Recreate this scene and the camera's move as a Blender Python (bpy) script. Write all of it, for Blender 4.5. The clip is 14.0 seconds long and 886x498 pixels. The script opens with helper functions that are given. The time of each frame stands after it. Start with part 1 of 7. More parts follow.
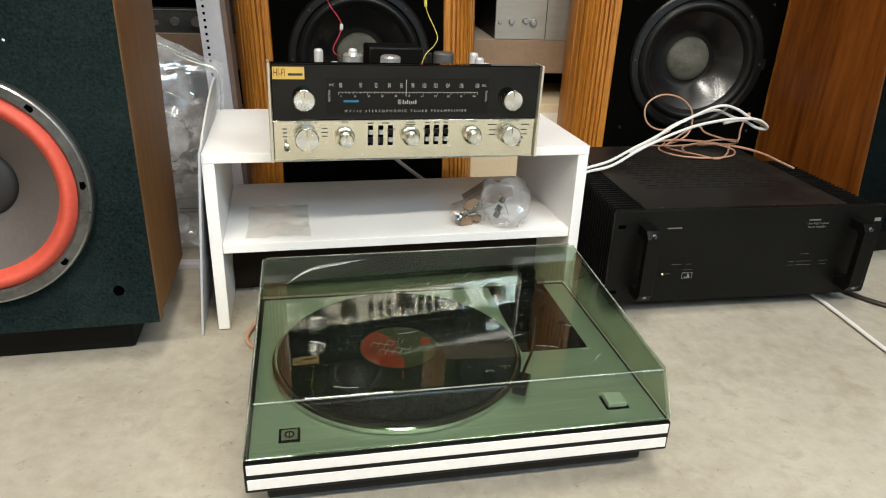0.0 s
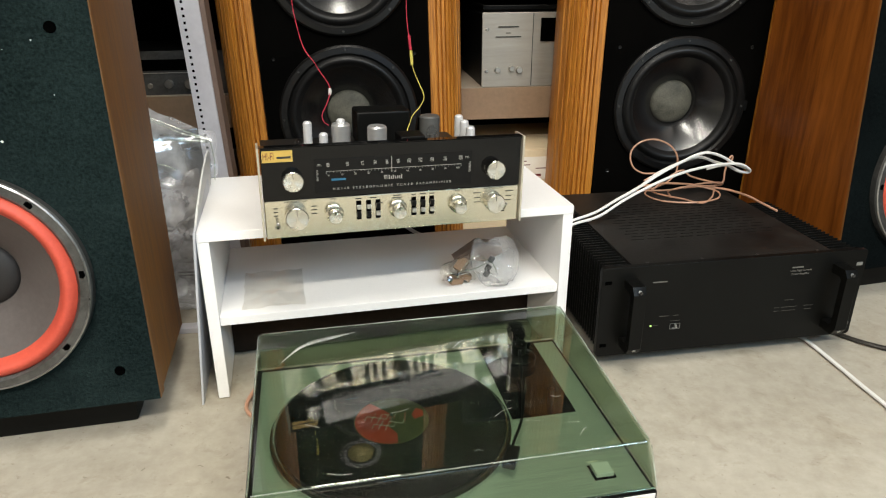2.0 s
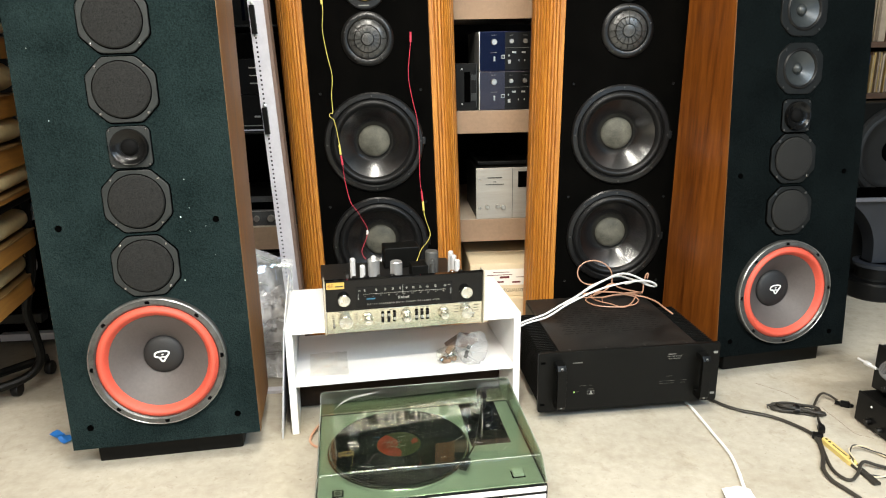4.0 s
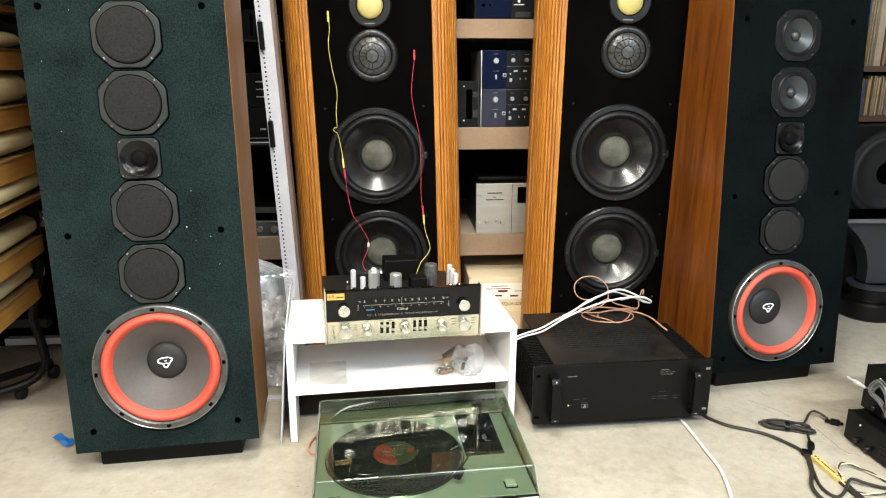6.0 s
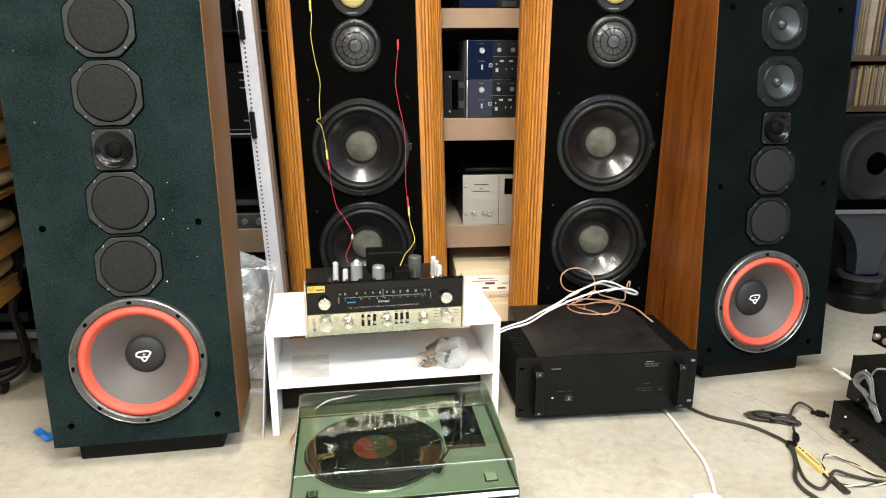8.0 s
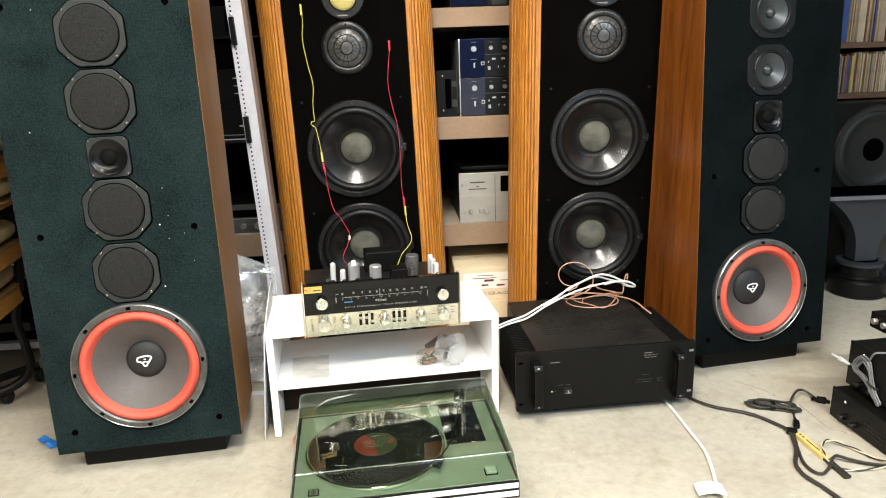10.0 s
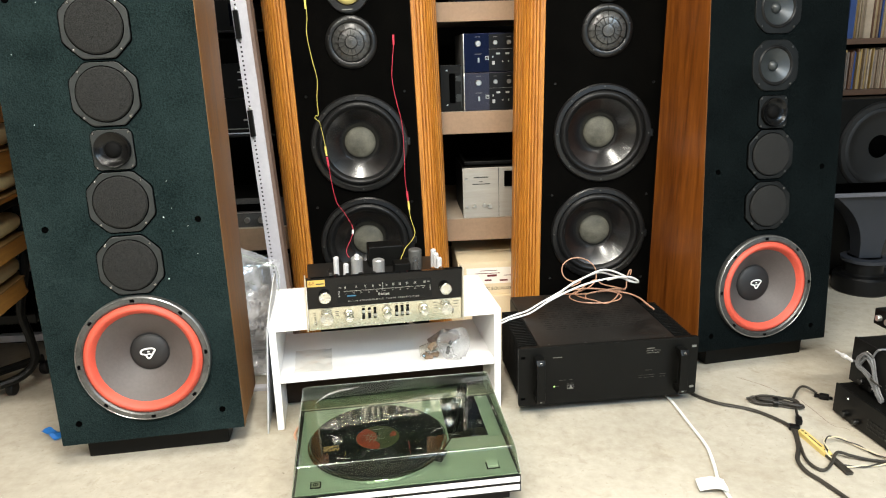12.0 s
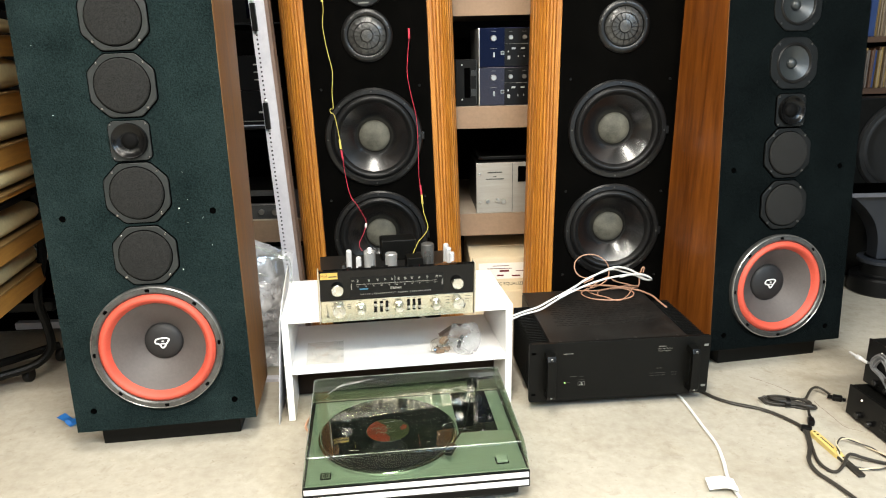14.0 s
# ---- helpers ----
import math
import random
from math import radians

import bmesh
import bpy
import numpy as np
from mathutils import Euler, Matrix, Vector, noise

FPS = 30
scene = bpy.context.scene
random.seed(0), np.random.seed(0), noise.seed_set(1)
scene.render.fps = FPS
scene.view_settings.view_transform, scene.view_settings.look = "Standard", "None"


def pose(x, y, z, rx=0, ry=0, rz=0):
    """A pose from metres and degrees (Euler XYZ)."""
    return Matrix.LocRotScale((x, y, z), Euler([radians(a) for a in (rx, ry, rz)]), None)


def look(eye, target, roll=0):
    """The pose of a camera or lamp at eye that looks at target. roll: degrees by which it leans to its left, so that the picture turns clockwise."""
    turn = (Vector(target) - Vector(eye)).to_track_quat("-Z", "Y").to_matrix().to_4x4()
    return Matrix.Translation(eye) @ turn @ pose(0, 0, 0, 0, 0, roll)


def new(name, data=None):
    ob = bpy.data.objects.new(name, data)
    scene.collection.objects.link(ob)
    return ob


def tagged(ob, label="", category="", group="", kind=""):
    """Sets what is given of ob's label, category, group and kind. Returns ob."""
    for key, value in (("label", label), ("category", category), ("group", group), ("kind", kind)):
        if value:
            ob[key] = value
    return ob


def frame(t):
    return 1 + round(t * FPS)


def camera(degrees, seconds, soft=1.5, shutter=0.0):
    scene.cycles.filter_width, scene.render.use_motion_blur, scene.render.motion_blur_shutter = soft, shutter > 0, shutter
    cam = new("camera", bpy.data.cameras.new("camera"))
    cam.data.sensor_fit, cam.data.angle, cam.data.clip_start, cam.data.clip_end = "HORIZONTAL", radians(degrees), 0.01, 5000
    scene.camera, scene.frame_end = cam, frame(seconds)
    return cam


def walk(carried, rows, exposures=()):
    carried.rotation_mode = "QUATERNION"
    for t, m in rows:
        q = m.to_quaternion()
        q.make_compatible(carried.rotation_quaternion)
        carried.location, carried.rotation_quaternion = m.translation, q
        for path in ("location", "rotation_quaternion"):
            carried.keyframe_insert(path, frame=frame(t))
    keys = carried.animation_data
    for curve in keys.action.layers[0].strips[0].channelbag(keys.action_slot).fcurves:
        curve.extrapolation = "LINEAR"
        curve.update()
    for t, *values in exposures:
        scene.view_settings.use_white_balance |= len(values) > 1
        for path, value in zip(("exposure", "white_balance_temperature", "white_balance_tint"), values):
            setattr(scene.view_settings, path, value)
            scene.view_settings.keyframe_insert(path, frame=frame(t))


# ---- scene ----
cam = camera(65.79, 14.0, soft=1.1, shutter=0.4)
PATH = [
    (0, (0.1579, 0.0198, 0.5814), (0.4029, 1.8340, -0.2241), 1.95),
    (0.5, (0.1631, 0.0190, 0.5798), (0.3996, 1.8328, -0.2290), 1.76),
    (1, (0.1631, 0.0177, 0.5790), (0.3844, 1.8305, -0.2362), 1.57),
    (1.5, (0.1542, 0.0158, 0.6270), (0.3805, 1.8512, -0.1346), 1.34),
    (2, (0.1791, 0.0221, 0.6675), (0.4151, 1.8537, -0.1004), -0.32),
    (2.5, (0.2229, -0.0432, 0.6950), (0.3674, 1.7545, -0.1696), 0.39),
    (3, (0.2184, -0.2621, 0.8342), (0.3735, 1.5975, 0.1149), -0.73),
    (3.5, (0.2230, -0.5171, 0.9191), (0.3597, 1.3919, 0.3386), -0.78),
    (3.7, (0.2167, -0.5619, 0.9522), (0.3552, 1.3503, 0.3827), -1.11),
    (5.8, (0.2151, -0.6201, 0.9713), (0.3447, 1.3085, 0.4575), -0.04),
    (6, (0.2201, -0.6211, 0.9730), (0.3547, 1.3040, 0.4478), -0.07),
    (6.5, (0.2233, -0.6131, 0.9581), (0.3744, 1.3113, 0.4346), 1.08),
    (7, (0.2556, -0.6211, 0.9570), (0.3917, 1.3016, 0.4234), 0.76),
    (7.5, (0.2651, -0.6135, 0.9645), (0.3883, 1.3090, 0.4270), 0.78),
    (7.7, (0.2610, -0.6073, 0.9658), (0.3943, 1.3124, 0.4209), 0.32),
    (10, (0.2856, -0.6229, 0.9565), (0.4110, 1.2988, 0.4170), -2.02),
    (10.5, (0.2832, -0.6248, 0.9571), (0.4059, 1.2943, 0.4076), -2.07),
    (11, (0.2877, -0.6248, 0.9541), (0.4117, 1.2946, 0.4059), -2.27),
    (11.5, (0.2883, -0.6250, 0.9525), (0.4055, 1.2947, 0.4036), -2.16),
    (12, (0.2880, -0.6253, 0.9522), (0.4010, 1.2943, 0.4023), -1.83),
    (12.5, (0.2847, -0.6250, 0.9517), (0.3925, 1.2925, 0.3936), -1.80),
    (13, (0.2871, -0.6249, 0.9515), (0.3864, 1.2936, 0.3952), -1.63),
    (13.5, (0.2905, -0.6285, 0.9538), (0.3774, 1.2909, 0.3986), -1.52),
    (14, (0.2878, -0.6272, 0.9548), (0.3636, 1.2895, 0.3888), -1.30),
]
walk(cam, [(t, look(eye, target, roll)) for t, eye, target, roll in PATH],
     exposures=[(0.0, -0.60), (1.2, -0.58), (2.0, -0.54), (3.0, -0.56), (3.5, -0.02), (4.0, 0.10), (14.0, 0.10)])

# ---- light ----
world = bpy.data.worlds.new("room_world")
scene.world = world
world.use_nodes = True
world.node_tree.nodes["Background"].inputs[0].default_value = (0.9, 0.95, 1.0, 1)
world.node_tree.nodes["Background"].inputs[1].default_value = 0.0


def area_lamp(name, eye, target, sx, sy, watts, colour):
    data = bpy.data.lights.new(name, "AREA")
    data.shape, data.size, data.size_y, data.energy, data.color = "RECTANGLE", sx, sy, watts, colour
    ob = new(name, data)
    ob.matrix_basis = look(eye, target)
    return ob


# x, y, watts, width, length; the last three are unseen lamps added as fill
LAMPS = [(-0.55, -1.60, 118, 1.25, 0.15), (1.30, -1.40, 135, 1.45, 0.20), (0.24, 0.08, 72, 0.40, 1.18), (-1.95, -1.60, 50, 1.25, 0.15), (2.62, -2.36, 160, 1.10, 1.05), (-1.10, -3.10, 50, 1.25, 0.15)]
CEILING = 2.75
for lx, ly, watts, wide, long in LAMPS:
    # the bluish lamp is added for the blue sheen on the tuner panel
    area_lamp("tube_and_fill_light", (lx, ly, CEILING - 0.075), (lx, ly, 0), wide, long, watts, (0.50, 0.75, 1.0) if lx > 2 else (1.0, 0.955, 0.858))

# daylight in the glazed door across the room
area_lamp("door_daylight", (1.35, -4.17, 1.04), (1.35, 0.0, 1.04), 1.10, 1.96, 17, (0.50, 0.72, 1.0))

# ---- materials ----


def mat(name, a, b=None, rough=0.5, metal=0.0, big=4.0, fine=60.0, stretch=(1, 1, 1), bump=0.1, fine_mix=0.35, spread=0.12, spec=0.5, coat=0.0, aniso=0.0, dist=0.002, wander=0.0):
    """Two colours mixed by a broad noise and a fine one, with roughness that varies and a fine relief."""
    m = bpy.data.materials.new(name)
    m.use_nodes = True
    nt = m.node_tree
    bsdf = nt.nodes["Principled BSDF"]
    b = b or tuple(c * 0.8 for c in a)
    tc = nt.nodes.new("ShaderNodeTexCoord")
    mp = nt.nodes.new("ShaderNodeMapping")
    mp.inputs["Scale"].default_value = stretch
    nt.links.new(tc.outputs["Object"], mp.inputs["Vector"])
    n1 = nt.nodes.new("ShaderNodeTexNoise")
    n1.inputs["Scale"].default_value, n1.inputs["Detail"].default_value, n1.inputs["Roughness"].default_value = big, 5, 0.6
    n1.inputs["Distortion"].default_value = wander
    n2 = nt.nodes.new("ShaderNodeTexNoise")
    n2.inputs["Scale"].default_value, n2.inputs["Detail"].default_value, n2.inputs["Roughness"].default_value = fine, 4, 0.65
    for n in (n1, n2):
        nt.links.new(mp.outputs[0], n.inputs["Vector"])
    mixf = nt.nodes.new("ShaderNodeMix")
    mixf.inputs[0].default_value = fine_mix
    nt.links.new(n1.outputs[0], mixf.inputs[2])
    nt.links.new(n2.outputs[0], mixf.inputs[3])
    ramp = nt.nodes.new("ShaderNodeValToRGB")
    ramp.color_ramp.elements[0].position, ramp.color_ramp.elements[1].position = 0.36, 0.64
    ramp.color_ramp.elements[0].color, ramp.color_ramp.elements[1].color = (*b, 1), (*a, 1)
    nt.links.new(mixf.outputs[0], ramp.inputs[0])
    nt.links.new(ramp.outputs[0], bsdf.inputs["Base Color"])
    mr = nt.nodes.new("ShaderNodeMapRange")
    mr.inputs[3].default_value, mr.inputs[4].default_value = max(0.02, rough - spread), min(1, rough + spread)
    nt.links.new(mixf.outputs[0], mr.inputs[0])
    nt.links.new(mr.outputs[0], bsdf.inputs["Roughness"])
    if bump:
        bp = nt.nodes.new("ShaderNodeBump")
        bp.inputs["Strength"].default_value, bp.inputs["Distance"].default_value = bump, dist
        nt.links.new(n2.outputs[0], bp.inputs["Height"])
        nt.links.new(bp.outputs[0], bsdf.inputs["Normal"])
    bsdf.inputs["Metallic"].default_value = metal
    bsdf.inputs["Specular IOR Level"].default_value = spec
    bsdf.inputs["Coat Weight"].default_value = coat
    bsdf.inputs["Coat Roughness"].default_value = 0.12
    bsdf.inputs["Anisotropic"].default_value = aniso
    return m


def clear(name, tint, ior=1.49, rough=0.03, haze=0.0, haze_colour=(0.8, 0.8, 0.8)):
    """Thin see-through plastic or glass: a tinted see-through part, a Fresnel gloss, and a little scratched haze."""
    m = bpy.data.materials.new(name)
    m.use_nodes = True
    nt = m.node_tree
    nt.nodes.remove(nt.nodes["Principled BSDF"])
    out = nt.nodes["Material Output"]
    tr, gl, lw, pw, fr, mx = (nt.nodes.new(k) for k in ("ShaderNodeBsdfTransparent", "ShaderNodeBsdfGlossy", "ShaderNodeLayerWeight", "ShaderNodeMath", "ShaderNodeMapRange", "ShaderNodeMixShader"))
    tr.inputs[0].default_value = (*tint, 1)
    gl.inputs["Roughness"].default_value = rough
    lw.inputs[0].default_value = 0.5
    pw.operation, pw.inputs[1].default_value = "POWER", 5.0
    nt.links.new(lw.outputs["Facing"], pw.inputs[0])
    nt.links.new(pw.outputs[0], fr.inputs[0])
    fr.inputs[3].default_value, fr.inputs[4].default_value = ((ior - 1) / (ior + 1)) ** 2, 1.0
    under = tr
    if haze:
        df, hm = nt.nodes.new("ShaderNodeBsdfDiffuse"), nt.nodes.new("ShaderNodeMixShader")
        df.inputs[0].default_value = (*haze_colour, 1)
        tc, nz, mr = (nt.nodes.new(k) for k in ("ShaderNodeTexCoord", "ShaderNodeTexNoise", "ShaderNodeMapRange"))
        nz.inputs["Scale"].default_value, nz.inputs["Detail"].default_value = 14, 6
        nt.links.new(tc.outputs["Object"], nz.inputs["Vector"])
        nt.links.new(nz.outputs[0], mr.inputs[0])
        mr.inputs[1].default_value, mr.inputs[2].default_value, mr.inputs[3].default_value, mr.inputs[4].default_value = 0.4, 0.75, haze * 0.3, haze * 1.7
        nt.links.new(mr.outputs[0], hm.inputs[0])
        nt.links.new(tr.outputs[0], hm.inputs[1])
        nt.links.new(df.outputs[0], hm.inputs[2])
        under = hm
    nt.links.new(fr.outputs[0], mx.inputs[0])
    nt.links.new(under.outputs[0], mx.inputs[1])
    nt.links.new(gl.outputs[0], mx.inputs[2])
    nt.links.new(mx.outputs[0], out.inputs[0])
    return m


def glow(name, colour, strength):
    m = bpy.data.materials.new(name)
    m.use_nodes = True
    b = m.node_tree.nodes["Principled BSDF"]
    b.inputs["Base Color"].default_value = (*colour, 1)
    b.inputs["Emission Color"].default_value = (*colour, 1)
    b.inputs["Emission Strength"].default_value = strength
    return m


CONCRETE = mat("concrete", (0.455, 0.420, 0.347), (0.325, 0.292, 0.232), 0.58, big=2.6, fine=38, bump=0.15, fine_mix=0.42, spread=0.15)
# darker worn patches on the concrete
cn = CONCRETE.node_tree
c_out = cn.nodes["Principled BSDF"].inputs["Base Color"].links[0].from_socket
c_tc, c_nz, c_rp, c_mx = (cn.nodes.new(k) for k in ("ShaderNodeTexCoord", "ShaderNodeTexNoise", "ShaderNodeValToRGB", "ShaderNodeMix"))
c_nz.inputs["Scale"].default_value, c_nz.inputs["Detail"].default_value, c_nz.inputs["Roughness"].default_value = 6.5, 9, 0.72
c_rp.color_ramp.elements[0].position, c_rp.color_ramp.elements[1].position = 0.53, 0.70
c_rp.color_ramp.elements[0].color, c_rp.color_ramp.elements[1].color = (1, 1, 1, 1), (0.83, 0.81, 0.77, 1)
c_mx.data_type, c_mx.blend_type = "RGBA", "MULTIPLY"
c_mx.inputs[0].default_value = 1.0
cn.links.new(c_tc.outputs["Object"], c_nz.inputs["Vector"])
cn.links.new(c_nz.outputs[0], c_rp.inputs[0])
cn.links.new(c_out, c_mx.inputs[6])
cn.links.new(c_rp.outputs[0], c_mx.inputs[7])
c_last = c_mx.outputs[2]
for c_scale, c_detail, c_lo, c_hi, c_tint in ((21.0, 12, 0.56, 0.74, (0.74, 0.71, 0.66, 1)), (95.0, 5, 0.63, 0.72, (0.50, 0.46, 0.40, 1)), (60.0, 3, 0.66, 0.76, (1.16, 1.16, 1.15, 1)), (3.1, 12, 0.54, 0.72, (0.88, 0.85, 0.80, 1))):
    c_n, c_r, c_m = (cn.nodes.new(k) for k in ("ShaderNodeTexNoise", "ShaderNodeValToRGB", "ShaderNodeMix"))
    c_n.inputs["Scale"].default_value, c_n.inputs["Detail"].default_value, c_n.inputs["Roughness"].default_value = c_scale, c_detail, 0.7
    c_n.inputs["Distortion"].default_value = 0.6
    c_r.color_ramp.elements[0].position, c_r.color_ramp.elements[1].position = c_lo, c_hi
    c_r.color_ramp.elements[0].color, c_r.color_ramp.elements[1].color = (1, 1, 1, 1), c_tint
    c_m.data_type, c_m.blend_type = "RGBA", "MULTIPLY"
    c_m.inputs[0].default_value = 1.0
    cn.links.new(c_tc.outputs["Object"], c_n.inputs["Vector"])
    cn.links.new(c_n.outputs[0], c_r.inputs[0])
    cn.links.new(c_last, c_m.inputs[6])
    cn.links.new(c_r.outputs[0], c_m.inputs[7])
    c_last = c_m.outputs[2]
cn.links.new(c_last, cn.nodes["Principled BSDF"].inputs["Base Color"])
CARPET = mat("green_carpet", (0.0165, 0.0275, 0.0272), (0.0036, 0.0072, 0.0074), 0.95, big=7, fine=240, bump=1.0, fine_mix=0.58, spec=0.03, dist=0.003)
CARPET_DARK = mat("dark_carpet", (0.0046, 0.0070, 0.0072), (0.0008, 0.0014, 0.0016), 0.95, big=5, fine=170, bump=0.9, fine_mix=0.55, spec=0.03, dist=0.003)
WALNUT = mat("walnut_veneer", (0.235, 0.106, 0.024), (0.105, 0.043, 0.010), 0.40, spec=0.22, big=2.4, fine=12, stretch=(16, 16, 0.8), bump=0.08, fine_mix=0.5, wander=0.8)
WALNUT_EDGE = mat("walnut_edge", (0.34, 0.185, 0.080), (0.20, 0.100, 0.040), 0.5, big=3, fine=16, stretch=(30, 30, 1.4), bump=0.06, fine_mix=0.5, spec=0.2)
TEAK = mat("teak_veneer", (0.225, 0.068, 0.0095), (0.075, 0.019, 0.0030), 0.34, spec=0.3, big=1.3, fine=11, stretch=(8, 8, 0.75), bump=0.04, fine_mix=0.38, wander=1.3)
TEAK_EDGE = mat("teak_edge", (0.24, 0.105, 0.035), (0.15, 0.06, 0.018), 0.45, big=3, fine=16, stretch=(30, 30, 1.4), bump=0.04, fine_mix=0.5, spec=0.2)
OAK = mat("oak", (0.56, 0.228, 0.030), (0.22, 0.070, 0.007), 0.42, big=4, fine=16, stretch=(40, 40, 1.2), bump=0.2, fine_mix=0.5)
OAK_SIDE = mat("oak_side", (0.36, 0.155, 0.042), (0.22, 0.085, 0.02), 0.45, big=3, fine=16, stretch=(30, 30, 1.4), bump=0.06, fine_mix=0.5)
BAFFLE = mat("black_baffle", (0.0022, 0.0020, 0.0017), (0.0006, 0.0006, 0.0005), 0.85, big=6, fine=260, bump=0.35, spec=0.02)
RUBBER = mat("black_rubber", (0.007, 0.007, 0.007), (0.005, 0.005, 0.005), 0.40, big=20, fine=200, bump=0.05, spec=0.22)
FRAME = mat("driver_frame_black", (0.0044, 0.0044, 0.0043), (0.0024, 0.0024, 0.0024), 0.34, big=20, fine=300, bump=0.08, spec=0.42)
STEEL_GREY = mat("grey_cast_frame", (0.150, 0.150, 0.145), (0.055, 0.055, 0.053), 0.38, metal=0.7, big=9, fine=140, bump=0.12)
LIP_METAL = mat("polished_frame_lip", (0.46, 0.46, 0.45), (0.28, 0.28, 0.27), 0.30, metal=0.85, big=9, fine=140, bump=0.05)
POLY = mat("glossy_cone", (0.0065, 0.0065, 0.0068), (0.0045, 0.0045, 0.0045), 0.25, big=8, fine=60, bump=0.01, spread=0.03, spec=0.95)
PAPER = mat("grey_paper_cone", (0.092, 0.079, 0.074), (0.062, 0.052, 0.048), 0.62, big=6, fine=150, bump=0.12)
CAP_GREY = mat("grey_dust_cap", (0.115, 0.110, 0.084), (0.032, 0.031, 0.022), 0.7, big=22, fine=300, bump=0.2)
DOME_GREY = mat("grey_dome", (0.052, 0.052, 0.050), (0.034, 0.034, 0.032), 0.26, big=12, fine=300, bump=0.1)
SATIN_DOME = mat("satin_black_dome", (0.004, 0.004, 0.004), (0.003, 0.003, 0.003), 0.7, big=20, fine=200, bump=0.05, spec=0.06)
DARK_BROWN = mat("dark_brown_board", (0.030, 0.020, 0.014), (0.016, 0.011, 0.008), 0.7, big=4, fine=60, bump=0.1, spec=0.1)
CAP_BLACK = mat("black_dust_cap", (0.013, 0.012, 0.012), (0.008, 0.008, 0.008), 0.6, big=12, fine=300, bump=0.2)
RED_FOAM = mat("red_surround", (0.60, 0.085, 0.048), (0.46, 0.058, 0.034), 0.6, big=12, fine=160, bump=0.2)
MESH_GREY = mat("grey_mesh_grille", (0.0330, 0.0335, 0.0320), (0.0050, 0.0046, 0.0046), 0.6, big=320, fine=700, bump=1.0, fine_mix=0.6, spec=0.08)
PLATE_GREY = mat("grey_plastic_plate", (0.0265, 0.0290, 0.0285), (0.0165, 0.0185, 0.0180), 0.42, big=14, fine=200, bump=0.1, spec=0.25)
PLATE_DARK = mat("darker_plastic_plate", (0.0075, 0.0082, 0.0082), (0.0044, 0.0050, 0.0050), 0.42, big=14, fine=200, bump=0.1, spec=0.25)
HORN_BLACK = mat("satin_black_horn", (0.0040, 0.0040, 0.0040), (0.003, 0.003, 0.003), 0.24, big=20, fine=200, bump=0.0, spread=0.04, spec=0.22)
CONE_DARK = mat("dark_grey_cone", (0.027, 0.031, 0.032), (0.016, 0.019, 0.020), 0.36, big=14, fine=160, bump=0.08)
GOLD_DOME = mat("gold_dome", (0.55, 0.46, 0.17), (0.46, 0.38, 0.13), 0.45, metal=0.3, big=20, fine=200, bump=0.05)
SCREW = mat("dark_screw", (0.13, 0.13, 0.125), (0.05, 0.05, 0.05), 0.3, metal=0.8, big=40, fine=200, bump=0)
MID_SCREW = mat("plated_screw", (0.34, 0.34, 0.33), (0.14, 0.14, 0.14), 0.25, metal=0.9, big=40, fine=200, bump=0)
SCREW_BRIGHT = mat("bright_screw", (0.55, 0.55, 0.53), (0.35, 0.35, 0.34), 0.3, metal=0.9, big=40, fine=200, bump=0)
WHITE_LAM = mat("white_laminate", (0.86, 0.85, 0.84), (0.80, 0.79, 0.78), 0.42, big=5, fine=260, bump=0.04)
WHITE_LOGO = mat("white_print", (0.78, 0.78, 0.76), (0.70, 0.70, 0.68), 0.5, bump=0)
BLACK_PAINT = mat("black_painted_metal", (0.0050, 0.0050, 0.0043), (0.0026, 0.0026, 0.0023), 0.42, big=7, fine=300, bump=0.12, spec=0.14)
DUSTY_BLACK = mat("dusty_black_metal", (0.0108, 0.0100, 0.0086), (0.0019, 0.0018, 0.0016), 0.50, big=13, fine=150, bump=0.15, spread=0.18)
BLACK_PLASTIC = mat("black_plastic", (0.005, 0.005, 0.005), (0.003, 0.003, 0.003), 0.35, big=9, fine=200, bump=0.05, spec=0.2)
VENT_DARK = mat("vent_slot_dark", (0.0050, 0.0044, 0.0038), (0.0030, 0.0028, 0.0025), 0.6, big=9, fine=120, bump=0.1, spec=0.2)
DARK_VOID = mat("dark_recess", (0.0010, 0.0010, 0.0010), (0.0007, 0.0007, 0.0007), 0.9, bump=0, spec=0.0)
CHAMPAGNE = mat("champagne_aluminium", (0.70, 0.665, 0.535), (0.63, 0.595, 0.47), 0.22, metal=0.92, big=10, fine=60, stretch=(1, 1, 22), bump=0.0, spread=0.02)
SILVER = mat("brushed_silver", (0.62, 0.61, 0.57), (0.52, 0.51, 0.48), 0.36, metal=0.85, big=10, fine=60, stretch=(1, 1, 22), bump=0.03, aniso=0.4)
WARM_SILVER = mat("warm_silver_paint", (0.40, 0.372, 0.322), (0.33, 0.305, 0.262), 0.42, metal=0.5, big=6, fine=60, stretch=(1, 1, 14), bump=0.02)
CREAM_TRIM = mat("cream_metal_trim", (0.62, 0.57, 0.46), (0.52, 0.47, 0.37), 0.35, metal=0.5, bump=0)
KNOB_METAL = mat("spun_aluminium", (0.52, 0.51, 0.47), (0.40, 0.39, 0.36), 0.34, metal=0.95, big=30, fine=200, bump=0.02)
KNOB_SPUN = mat("spun_knob_face", (0.80, 0.78, 0.71), (0.72, 0.70, 0.63), 0.27, metal=1.0, big=30, fine=200, bump=0, spread=0.03, aniso=0.85)
spin = KNOB_SPUN.node_tree.nodes.new("ShaderNodeTangent")
spin.direction_type, spin.axis = "RADIAL", "Y"
